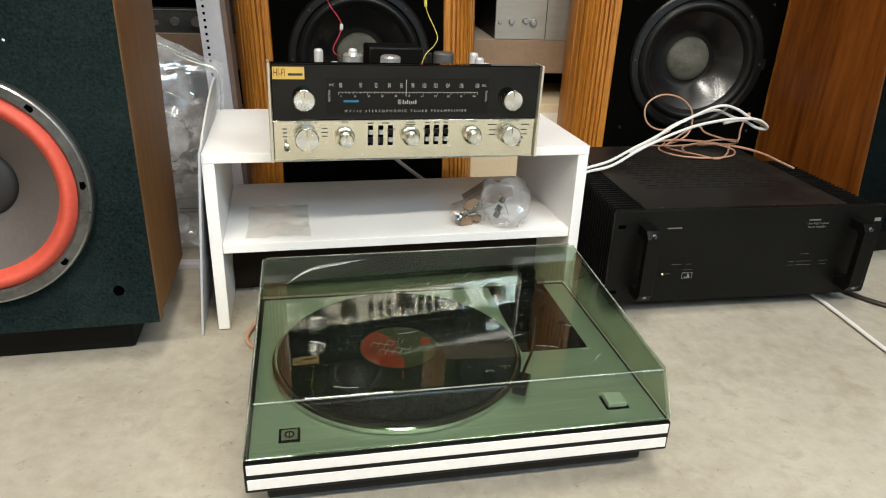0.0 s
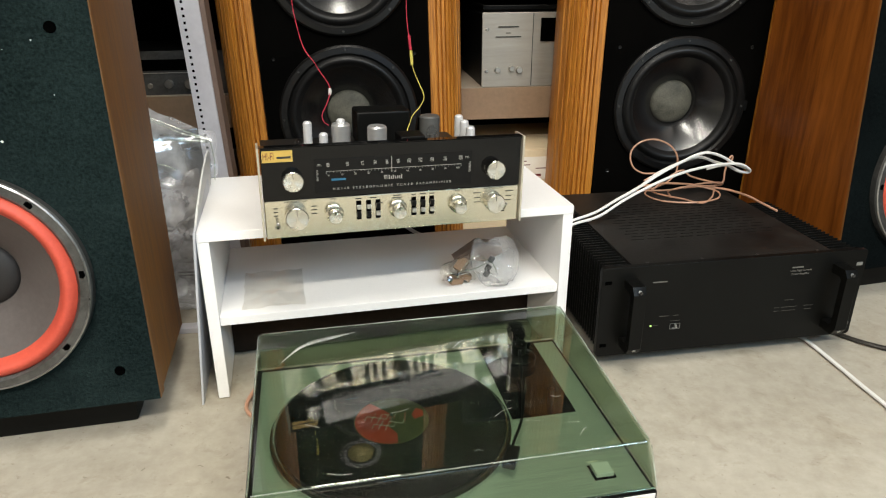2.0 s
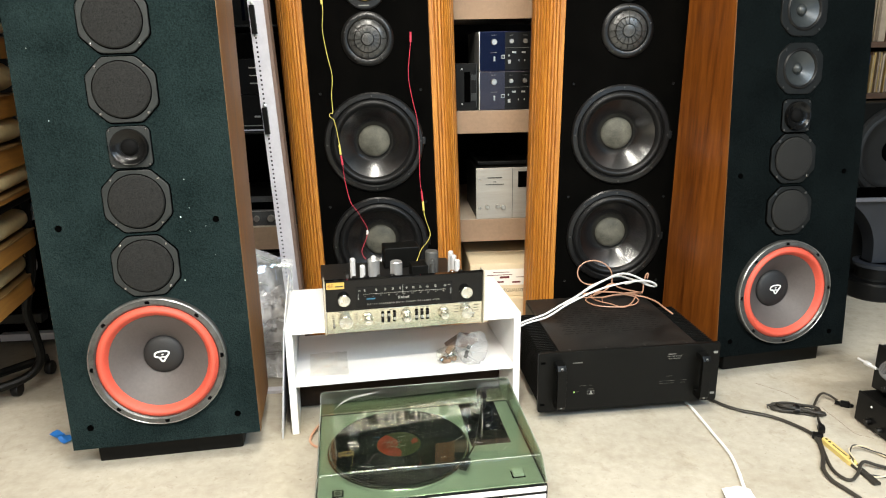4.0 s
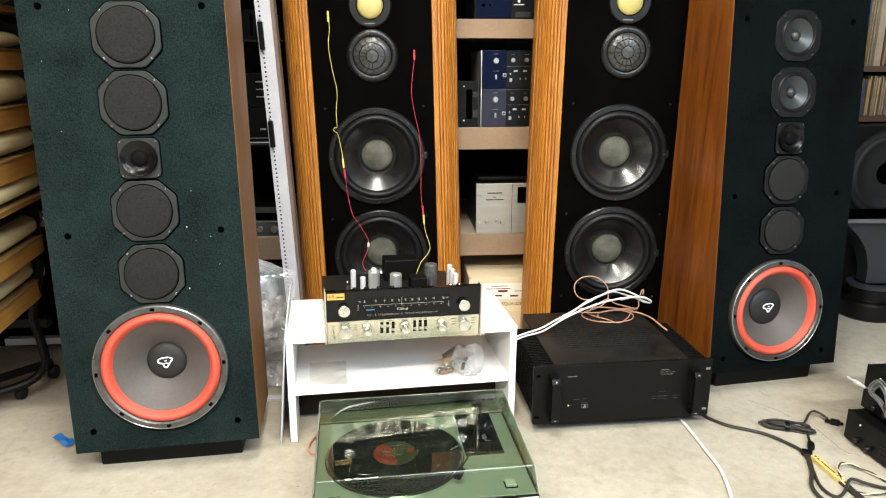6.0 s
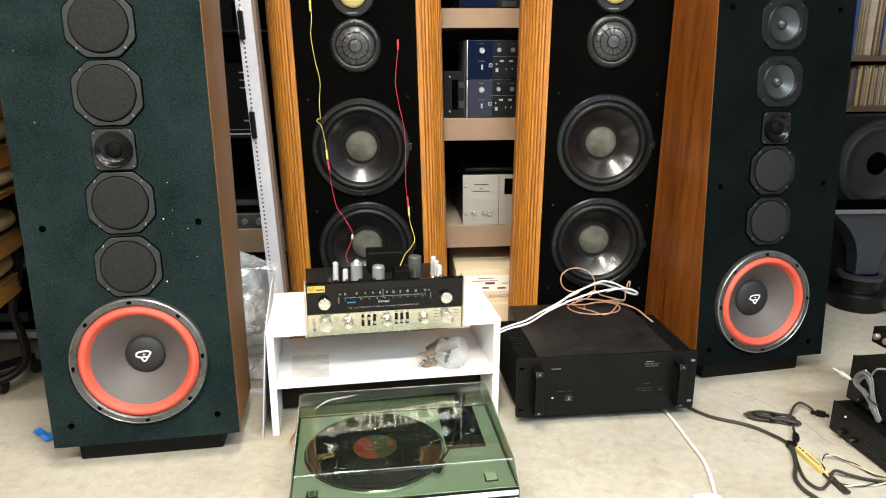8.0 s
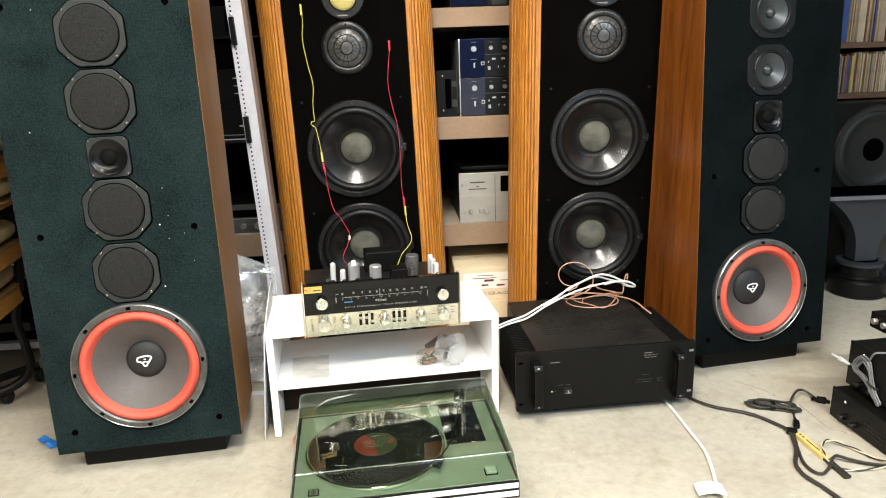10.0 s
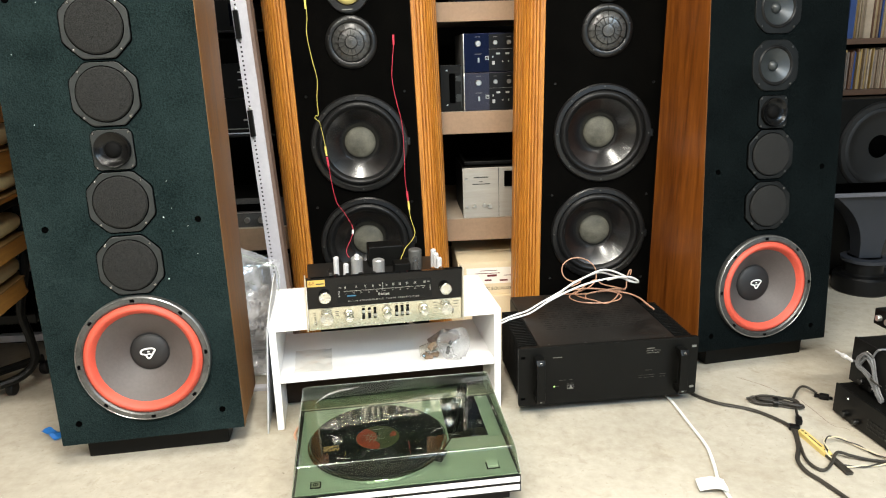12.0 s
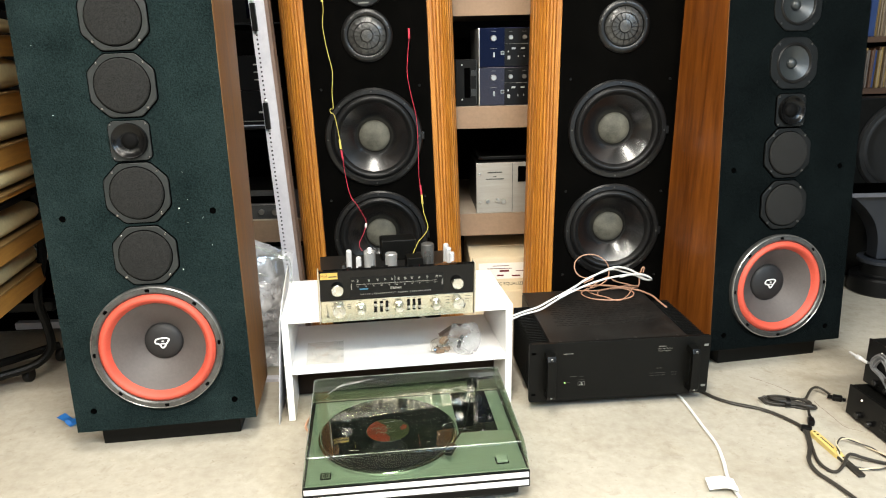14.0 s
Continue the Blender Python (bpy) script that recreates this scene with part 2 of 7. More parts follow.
KNOB_SPUN.node_tree.links.new(spin.outputs[0], KNOB_SPUN.node_tree.nodes["Principled BSDF"].inputs["Tangent"])
PLATE_SILVER = mat("brushed_deck_plate", (0.55, 0.575, 0.53), (0.38, 0.40, 0.37), 0.38, metal=0.35, big=6, fine=60, stretch=(1.5, 60, 60), bump=0.02, fine_mix=0.5)
CHROME = mat("chrome", (0.80, 0.80, 0.80), (0.7, 0.7, 0.7), 0.12, metal=1.0, big=10, fine=100, bump=0, spread=0.05)
GLOSS_BLACK = mat("black_glass", (0.004, 0.004, 0.004), (0.003, 0.003, 0.003), 0.04, big=5, fine=60, bump=0, spread=0.01, spec=0.25)
DIAL_GLASS = mat("dial_window", (0.0065, 0.0068, 0.0068), (0.0045, 0.0045, 0.0045), 0.07, big=5, fine=60, bump=0, spread=0.02, spec=0.16)
PRINT_WHITE = mat("dial_print", (0.32, 0.31, 0.28), (0.28, 0.27, 0.25), 0.6, bump=0)
PRINT_GREY = mat("grey_print", (0.19, 0.19, 0.17), (0.15, 0.15, 0.135), 0.6, bump=0)
PRINT_DIM = mat("dim_print", (0.125, 0.120, 0.105), (0.09, 0.087, 0.076), 0.6, bump=0)
PRINT_FAINT = mat("faint_print", (0.075, 0.070, 0.058), (0.05, 0.047, 0.04), 0.6, bump=0)
PRINT_DARK = mat("dark_print", (0.03, 0.028, 0.02), (0.02, 0.02, 0.016), 0.6, bump=0)
LABEL_GOLD = mat("gold_label", (0.62, 0.42, 0.10), (0.55, 0.37, 0.085), 0.45, metal=0.2, bump=0)
DEEP_RED = mat("deep_red_print", (0.14, 0.015, 0.012), (0.10, 0.01, 0.01), 0.6, bump=0)
BLUE_LAMP = glow("blue_indicator", (0.02, 0.12, 0.22), 0.05)
PALE_LED = glow("pale_led", (0.52, 0.85, 0.22), 0.6)
VINYL = mat("black_vinyl", (0.004, 0.004, 0.004), (0.003, 0.003, 0.003), 0.26, big=8, fine=80, bump=0, spread=0.03, spec=0.30, aniso=0.92)
vinyl_spin = VINYL.node_tree.nodes.new("ShaderNodeTangent")
vinyl_spin.direction_type, vinyl_spin.axis = "RADIAL", "Z"
VINYL.node_tree.links.new(vinyl_spin.outputs[0], VINYL.node_tree.nodes["Principled BSDF"].inputs["Tangent"])
RED_LABEL = mat("red_record_label", (0.36, 0.040, 0.022), (0.22, 0.024, 0.014), 0.5, big=26, fine=60, bump=0)
OLIVE_LABEL = mat("olive_record_label", (0.060, 0.058, 0.024), (0.030, 0.034, 0.014), 0.5, big=40, fine=90, bump=0)
STRIPE = mat("white_plinth_stripe", (0.74, 0.72, 0.70), (0.66, 0.64, 0.62), 0.38, big=6, fine=100, bump=0.02)
LID = clear("smoked_green_acrylic", (0.715, 0.785, 0.695), 1.80, 0.0, 0.006, (0.7, 0.75, 0.65))
LID_SKIRT = clear("front_acrylic_face", (0.715, 0.785, 0.695), 1.36, 0.0, 0.004, (0.7, 0.75, 0.65))
LID_INNER = clear("inner_acrylic_face", (0.715, 0.775, 0.695), 1.02, 0.0)
# hazy white: the cover's edge highlight put into colour; also the film's folds
GLINT_AND_FOLD = clear("pale_glint_and_fold", (0.80, 0.85, 0.78), 1.6, 0.15, 0.22, (0.80, 0.86, 0.78))
LIP_EDGE = clear("acrylic_lip", (0.6, 0.7, 0.58), 1.6, 0.1, 0.2, (0.5, 0.6, 0.5))
POLYBAG = clear("clear_polythene", (0.88, 0.88, 0.89), 1.9, 0.07, 0.42, (0.85, 0.85, 0.86))
BAG_FILM = clear("thin_clear_bag", (0.94, 0.94, 0.94), 1.6, 0.08, 0.22, (0.88, 0.87, 0.86))
FLATBAG = clear("flat_clear_bag", (0.90, 0.89, 0.86), 1.45, 0.10, 0.07, (0.8, 0.8, 0.78))
TUBE_GLASS = clear("valve_glass", (0.9, 0.9, 0.9), 1.5, 0.02)
TUBE_SHIELD = mat("white_metal_shield", (0.72, 0.72, 0.72), (0.6, 0.6, 0.6), 0.35, metal=0.3, bump=0)
CAN_METAL = mat("aluminium_can", (0.68, 0.68, 0.67), (0.58, 0.58, 0.57), 0.36, metal=0.75, big=12, fine=90, bump=0.02)
CHASSIS = mat("dark_chassis", (0.022, 0.021, 0.019), (0.010, 0.0095, 0.009), 0.45, metal=0.4, big=12, fine=120, bump=0.05)
CAN_GREY = mat("grey_can", (0.10, 0.10, 0.095), (0.07, 0.07, 0.066), 0.5, metal=0.3, bump=0.05)
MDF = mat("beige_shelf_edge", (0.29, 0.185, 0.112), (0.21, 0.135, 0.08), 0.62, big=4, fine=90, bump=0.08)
MDF_TOP = mat("pale_shelf_board", (0.40, 0.33, 0.25), (0.30, 0.24, 0.18), 0.65, big=4, fine=90, bump=0.08)
GALV = mat("galvanised_steel", (0.66, 0.65, 0.69), (0.56, 0.55, 0.59), 0.42, metal=0.35, big=14, fine=90, bump=0.05)
BROWN_TRIM = mat("brown_edge", (0.17, 0.115, 0.09), (0.12, 0.08, 0.06), 0.6, bump=0.05)
CARDBOARD = mat("cream_cardboard", (0.68, 0.56, 0.37), (0.60, 0.48, 0.31), 0.75, big=5, fine=140, bump=0.12)
PAPER_LABEL = mat("paper_label", (0.80, 0.75, 0.66), (0.72, 0.67, 0.58), 0.7, bump=0.02)
GREY_SHEET = mat("grey_sheet", (0.52, 0.53, 0.56), (0.40, 0.41, 0.44), 0.5, big=5, fine=80, bump=0.05)
PALE_SHEET = mat("pale_sheet", (0.60, 0.60, 0.58), (0.52, 0.52, 0.50), 0.55, big=5, fine=80, bump=0.05)
BLUE_PANEL = mat("dark_blue_panel", (0.0060, 0.0085, 0.023), (0.0042, 0.0062, 0.017), 0.24, metal=0.9, big=9, fine=60, bump=0.0, spread=0.03)
GREY_PANEL = mat("grey_lilac_panel", (0.050, 0.043, 0.050), (0.038, 0.033, 0.038), 0.24, metal=0.9, big=9, fine=60, bump=0.0, spread=0.03)
WIRE_RED = mat("red_wire", (0.56, 0.045, 0.075), (0.46, 0.03, 0.055), 0.4, bump=0)
WIRE_YELLOW = mat("yellow_wire", (0.74, 0.63, 0.15), (0.66, 0.55, 0.11), 0.4, bump=0)
CORD_WHITE = mat("white_cord", (0.74, 0.73, 0.70), (0.66, 0.65, 0.62), 0.42, bump=0.03)
CORD_TAN = mat("tan_speaker_wire", (0.52, 0.290, 0.190), (0.42, 0.225, 0.140), 0.38, bump=0.03)
CORD_BLACK = mat("black_cord", (0.042, 0.037, 0.030), (0.020, 0.018, 0.015), 0.42, bump=0.05, spec=0.3)
CORD_GREY = mat("grey_cord", (0.15, 0.155, 0.16), (0.11, 0.115, 0.12), 0.4, bump=0.03)
CORD_CREAM = mat("cream_cord", (0.62, 0.55, 0.38), (0.54, 0.47, 0.32), 0.45, bump=0.03)
YELLOW_TUBE = mat("yellow_plastic", (0.64, 0.50, 0.17), (0.56, 0.42, 0.13), 0.5, big=16, fine=120, bump=0.05)
BLUE_TAPE = mat("blue_tape", (0.02, 0.16, 0.50), (0.015, 0.12, 0.40), 0.55, bump=0.05)
CUSHION = mat("beige_vinyl", (0.62, 0.545, 0.31), (0.47, 0.40, 0.215), 0.40, big=6, fine=90, bump=0.06)
PLY = mat("tan_plywood", (0.38, 0.195, 0.043), (0.25, 0.118, 0.024), 0.45, big=4, fine=30, stretch=(2, 2, 24), bump=0.05)
PLY_EDGE = mat("pale_plywood_edge", (0.20, 0.125, 0.045), (0.14, 0.08, 0.028), 0.5, big=4, fine=60, bump=0.05)
PALE_WALL = mat("painted_wall", (0.16, 0.15, 0.135), (0.11, 0.105, 0.095), 0.8, big=2, fine=80, bump=0.1)
# near-black so that the gaps between the shelves read as unlit depth
SHADE_WALL = mat("shade_black_wall", (0.0024, 0.0024, 0.0024), (0.0014, 0.0014, 0.0014), 0.85, big=2, fine=80, bump=0.1, spec=0.1)
CEIL_MAT = mat("ceiling_paint", (0.13, 0.125, 0.115), (0.09, 0.088, 0.08), 0.85, big=2, fine=80, bump=0.1)
FLANGE_GREY = mat("pale_grey_flange", (0.115, 0.115, 0.130), (0.08, 0.08, 0.09), 0.45, big=8, fine=120, bump=0.05)
RIM_GREY = mat("dull_grey_rim", (0.012, 0.012, 0.012), (0.005, 0.005, 0.005), 0.4, big=10, fine=120, bump=0.1)
BROWN_CONE = mat("dusty_brown_cone", (0.0042, 0.0036, 0.0028), (0.0012, 0.0010, 0.0008), 0.6, big=7, fine=100, bump=0.1)
RACK_WOOD = mat("dark_rack_wood", (0.105, 0.052, 0.026), (0.055, 0.027, 0.013), 0.55, big=3, fine=30, stretch=(1.5, 14, 14), bump=0.08)
HORN_GREY = mat("grey_horn", (0.025, 0.028, 0.035), (0.017, 0.020, 0.026), 0.5, big=8, fine=160, bump=0.1)
SLEEVES = [mat("record_sleeve", tuple(v * 0.8 for v in c), tuple(v * 0.5 for v in c), 0.6, big=16, fine=90, bump=0.05) for c in
           ((0.40, 0.31, 0.19), (0.27, 0.20, 0.13), (0.48, 0.38, 0.27), (0.15, 0.07, 0.035), (0.02, 0.06, 0.22), (0.22, 0.18, 0.15), (0.42, 0.28, 0.09), (0.33, 0.24, 0.17))]

# ---- mesh helpers ----
FACE = pose(0, 0, 0, 90)  # turns z-up work to face -y


def moved(bm, m):
    bmesh.ops.transform(bm, matrix=m, verts=bm.verts)
    return bm


def join(*bms):
    out = bmesh.new()
    for b in bms:
        me = bpy.data.meshes.new("tmp")
        b.to_mesh(me)
        b.free()
        out.from_mesh(me)
        bpy.data.meshes.remove(me)
    return out


def box(x0, x1, y0, y1, z0, z1, bev=0.0, seg=2):
    bm = bmesh.new()
    bmesh.ops.create_cube(bm, size=1)
    bmesh.ops.transform(bm, matrix=Matrix.Translation(((x0 + x1) / 2, (y0 + y1) / 2, (z0 + z1) / 2)) @ Matrix.Diagonal((x1 - x0, y1 - y0, z1 - z0, 1)), verts=bm.verts)
    if bev:
        bmesh.ops.bevel(bm, geom=bm.edges[:], offset=bev, segments=seg, affect="EDGES", profile=0.5)
    return bm


def lathe(profile, n=48):
    """A body turned about z from (radius, height) rows."""
    bm = bmesh.new()
    rings = []
    for r, h in profile:
        if r < 1e-6:
            rings.append([bm.verts.new((0, 0, h))])
        else:
            rings.append([bm.verts.new((r * math.cos(2 * math.pi * k / n), r * math.sin(2 * math.pi * k / n), h)) for k in range(n)])
    for a, b in zip(rings, rings[1:]):
        for k in range(n):
            q = [a[k % len(a)], a[(k + 1) % len(a)], b[(k + 1) % len(b)], b[k % len(b)]]
            q = [v for i, v in enumerate(q) if v not in q[:i]]
            if len(q) > 2:
                bm.faces.new(q)
    bmesh.ops.recalc_face_normals(bm, faces=bm.faces)
    return bm


def prism(outline, z0, z1, bev=0.0):
    """An outline in x and y raised from z0 to z1."""
    bm = bmesh.new()
    low = [bm.verts.new((x, y, z0)) for x, y in outline]
    top = [bm.verts.new((x, y, z1)) for x, y in outline]
    bm.faces.new(low[::-1])
    bm.faces.new(top)
    n = len(outline)
    for k in range(n):
        bm.faces.new((low[k], low[(k + 1) % n], top[(k + 1) % n], top[k]))
    bmesh.ops.recalc_face_normals(bm, faces=bm.faces)
    if bev:
        rim = [e for e in bm.edges if abs(e.verts[0].co.z - z1) < 1e-6 and abs(e.verts[1].co.z - z1) < 1e-6]
        bmesh.ops.bevel(bm, geom=rim, offset=bev, segments=2, affect="EDGES", profile=0.5)
    return bm


def smooth_line(pts, steps=6):
    p = [Vector(q) for q in pts]
    if len(p) < 3:
        return p
    p = [2 * p[0] - p[1], *p, 2 * p[-1] - p[-2]]
    out = []
    for i in range(1, len(p) - 2):
        for k in range(steps):
            t = k / steps
            out.append(0.5 * (2 * p[i] + (p[i + 1] - p[i - 1]) * t + (2 * p[i - 1] - 5 * p[i] + 4 * p[i + 1] - p[i + 2]) * t * t + (3 * p[i] - p[i - 1] - 3 * p[i + 1] + p[i + 2]) * t ** 3))
    return [*out, p[-2]]


def sweep(pts, r, seg=8, steps=6, flat=1.0):
    """A round (or flattened) cord along a smooth line through pts."""
    line = smooth_line(pts, steps)
    bm = bmesh.new()
    rings, side = [], None
    for i, c in enumerate(line):
        d = (line[min(i + 1, len(line) - 1)] - line[max(i - 1, 0)]).normalized()
        side = d.orthogonal().normalized() if side is None else (side - d * side.dot(d)).normalized()
        if flat != 1.0:
            side = Vector((d.y, -d.x, 0)).normalized() if abs(d.z) < 0.98 else side
        up = side.cross(d)
        rings.append([bm.verts.new(c + r * (math.cos(2 * math.pi * k / seg) * side + flat * math.sin(2 * math.pi * k / seg) * up)) for k in range(seg)])
    for a, b in zip(rings, rings[1:]):
        for k in range(seg):
            bm.faces.new((a[k], a[(k + 1) % seg], b[(k + 1) % seg], b[k]))
    bm.faces.new(rings[0][::-1])
    bm.faces.new(rings[-1])
    bmesh.ops.recalc_face_normals(bm, faces=bm.faces)
    return bm


def words(text, size, m, depth=0.0002, align="CENTER", space=1.0):
    """Raised lettering in Blender's own font."""
    cu = bpy.data.curves.new("lettering", "FONT")
    cu.body, cu.size, cu.align_x, cu.align_y, cu.extrude = text, size, align, "CENTER", depth
    cu.space_character = space
    ob = bpy.data.objects.new("lettering", cu)
    me = bpy.data.meshes.new_from_object(ob)
    bm = bmesh.new()
    bm.from_mesh(me)
    bpy.data.objects.remove(ob)
    bpy.data.curves.remove(cu)
    bpy.data.meshes.remove(me)
    return moved(bm, m)


def shade(me, smooth=True, angle=35):
    if smooth:
        bm = bmesh.new()
        bm.from_mesh(me)
        lim = radians(angle)
        whole = sum(f.calc_area() for f in bm.faces)
        for f in bm.faces:
            # large level or upright faces of boxes and plates stay truly flat beside their rounded edges
            f.smooth = not (max(abs(c) for c in f.normal) > 0.99999 and f.calc_area() > 0.012 * whole)
        for e in bm.edges:
            e.smooth = len(e.link_faces) == 2 and e.calc_face_angle(0) < lim
        bm.to_mesh(me)
        bm.free()


def mesh_of(name, bm, material):
    me = bpy.data.meshes.new(name)
    bm.to_mesh(me)
    bm.free()
    me.materials.append(material)
    shade(me)
    return me


def part(name, bm, material, parent, label=""):
    ob = new(name, mesh_of(name, bm, material))
    ob.parent = parent
    return tagged(ob, label)


def thing(name, label, category, m=Matrix(), group="", kind=""):
    ob = new(name)
    ob.empty_display_size = 0.05
    ob.matrix_basis = m
    return tagged(ob, label, category, group, kind)


def solid(name, bm, material, label, category, m=Matrix(), group="", kind=""):
    ob = new(name, mesh_of(name, bm, material))
    ob.matrix_basis = m
    return tagged(ob, label, category, group, kind)


def at_face(x, z, y=0.0, turn=0.0):
    """A place on a front that faces -y."""
    return Matrix.Translation((x, y, z)) @ FACE @ pose(0, 0, 0, 0, 0, turn)


def share(name, me, parent, m):
    ob = new(name, me)
    ob.parent = parent
    ob.matrix_basis = m
    return ob

# ---- the room ----
X0, X1, Y0, Y1 = -3.4, 4.2, -4.2, 2.75
solid("floor", box(X0, X1, Y0, Y1, -0.15, 0.0), CONCRETE, "worn pale concrete workshop floor with faint stains", "floor", kind="structure")
fl = bpy.data.objects["floor"]
for line in (((1.255, 1.165), (1.283, 1.133), (1.311, 1.096), (1.325, 1.061)), ((1.362, 1.01), (1.361, 0.985), (1.363, 0.949), (1.364, 0.888)), ((1.364, 0.884), (1.372, 0.868), (1.388, 0.860), (1.396, 0.849))):
    part("hairline_crack", sweep([(cx, cy, 0.0002) for cx, cy in line], 0.0007, 4, 5, 0.4), BROWN_TRIM, fl, "hairline crack in the concrete")
solid("ceiling", box(X0 - 0.1, X1 + 0.1, Y0 - 0.1, Y1 + 0.1, CEILING, CEILING + 0.12), CEIL_MAT, "plain painted ceiling above the storeroom", "ceiling", kind="structure")
solid("wall_north", box(X0, X1, Y1, Y1 + 0.12, -0.15, CEILING), SHADE_WALL, "wall behind the storage shelves, their deep shade put into its colour", "wall", kind="structure")
solid("wall_south", join(box(X0, 0.75, Y0 - 0.12, Y0, -0.15, CEILING), box(1.95, X1, Y0 - 0.12, Y0, -0.15, CEILING), box(0.75, 1.95, Y0 - 0.12, Y0, 2.08, CEILING)), PALE_WALL, "plain painted storeroom wall", "wall", kind="structure")
solid("wall_west", box(X0 - 0.12, X0, Y0 - 0.12, Y1 + 0.12, -0.15, CEILING), PALE_WALL, "plain painted storeroom wall", "wall", kind="structure")
solid("wall_east", box(X1, X1 + 0.12, Y0 - 0.12, Y1 + 0.12, -0.15, CEILING), PALE_WALL, "plain painted storeroom wall", "wall", kind="structure")
w1 = solid("door_1", join(box(-0.60, -0.55, -0.03, 0.03, 0, 2.08), box(0.55, 0.60, -0.03, 0.03, 0, 2.08), box(-0.55, 0.55, -0.03, 0.03, 2.03, 2.08), box(-0.55, 0.55, -0.03, 0.03, 0.0, 0.05)), WHITE_LAM, "closed glazed door letting bluish daylight into the storeroom", "door", Matrix.Translation((1.35, Y0 - 0.06, 0.0)), kind="structure")
part("pane", box(-0.55, 0.55, -0.004, 0.004, 0.05, 2.03), TUBE_GLASS, w1)
for lx, ly, watts, wide, long in LAMPS:
    cl = thing("ceiling_light", "white fluorescent ceiling fixture, switched on, out of view; some added as fill", "ceiling light", Matrix.Translation((lx, ly, CEILING)), "ceiling lights")
    wide, long = wide / 2 + 0.05, long / 2 + 0.03
    part("housing", join(box(-wide, wide, -long, long, -0.05, -0.002, 0.004), box(-wide, -wide + 0.015, -long, long, -0.075, -0.05), box(wide - 0.015, wide, -long, long, -0.075, -0.05)), WHITE_LAM, cl)

# ---- loudspeaker drivers; all face -y about their own centre ----


def screws(parent, radius, count, y, turn=0.0, r=0.0035, material=SCREW, x=0.0, z=0.0):
    me = mesh_of("screw", moved(lathe([(0, 0.002), (r * 0.6, 0.0018), (r, 0.0), (r, -0.001)], 10), FACE), material)
    for k in range(count):
        a = radians(turn) + 2 * math.pi * k / count
        share("screw", me, parent, Matrix.Translation((x + radius * math.cos(a), y, z + radius * math.sin(a))))


def ring(r0, r1, h0, h1, rows=7, bulge=0.0, n=64):
    """A ring from radius r0 to r1; its height goes from h0 to h1 with a bulge between."""
    prof = []
    for k in range(rows + 1):
        t = k / rows
        prof.append((r0 + (r1 - r0) * t, h0 + (h1 - h0) * t + bulge * math.sin(math.pi * t)))
    return lathe(prof, n)


def holed_front(x0, x1, z0, z1, holes, thick, n=64):
    """An upright front board with round openings (x, z, radius) one above another."""
    bm = bmesh.new()
    cuts = [z0] + [(a[1] + a[2] + b[1] - b[2]) / 2 for a, b in zip(holes, holes[1:])] + [z1]
    for (cx, cz, r), lo, hi in zip(holes, cuts, cuts[1:]):
        corner = [math.atan2(zz - cz, xx - cx) for xx, zz in ((x0, lo), (x1, lo), (x1, hi), (x0, hi))]
        angs = sorted([2 * math.pi * k / n - math.pi for k in range(n)] + corner)
        angs = [a for i, a in enumerate(angs) if not i or a - angs[i - 1] > 1e-4]
        inner, outer, deep = [], [], []
        for a in angs:
            c, sn = math.cos(a), math.sin(a)
            t = min(((x1 if c > 0 else x0) - cx) / c if abs(c) > 1e-9 else 9, ((hi if sn > 0 else lo) - cz) / sn if abs(sn) > 1e-9 else 9)
            outer.append(bm.verts.new((cx + t * c, 0, cz + t * sn)))
            inner.append(bm.verts.new((cx + r * c, 0, cz + r * sn)))
            deep.append(bm.verts.new((cx + r * c, thick, cz + r * sn)))
        for k in range(len(angs)):
            j = (k + 1) % len(angs)
            bm.faces.new((outer[k], outer[j], inner[j], inner[k]))
            bm.faces.new((inner[k], inner[j], deep[j], deep[k]))
    for quad in (((x0, 0, z0), (x0, thick, z0), (x0, thick, z1), (x0, 0, z1)), ((x1, 0, z0), (x1, 0, z1), (x1, thick, z1), (x1, thick, z0)),
                 ((x0, 0, z1), (x0, thick, z1), (x1, thick, z1), (x1, 0, z1)), ((x0, 0, z0), (x1, 0, z0), (x1, thick, z0), (x0, thick, z0))):
        bm.faces.new([bm.verts.new(p) for p in quad])
    bmesh.ops.remove_doubles(bm, verts=bm.verts, dist=1e-5)
    bmesh.ops.recalc_face_normals(bm, faces=bm.faces)
    rim = [e for e in bm.edges if len(e.link_faces) == 2 and e.calc_face_angle(0) > 1.3 and (min(abs(v.co.x - x0) for v in e.verts) < 1e-5 or min(abs(v.co.x - x1) for v in e.verts) < 1e-5) and all(abs(v.co.y) < 1e-6 for v in e.verts) and abs(e.verts[0].co.x - e.verts[1].co.x) < 1e-6]
    bmesh.ops.bevel(bm, geom=rim, offset=0.003, segments=2, affect="EDGES", profile=0.5)
    return bm


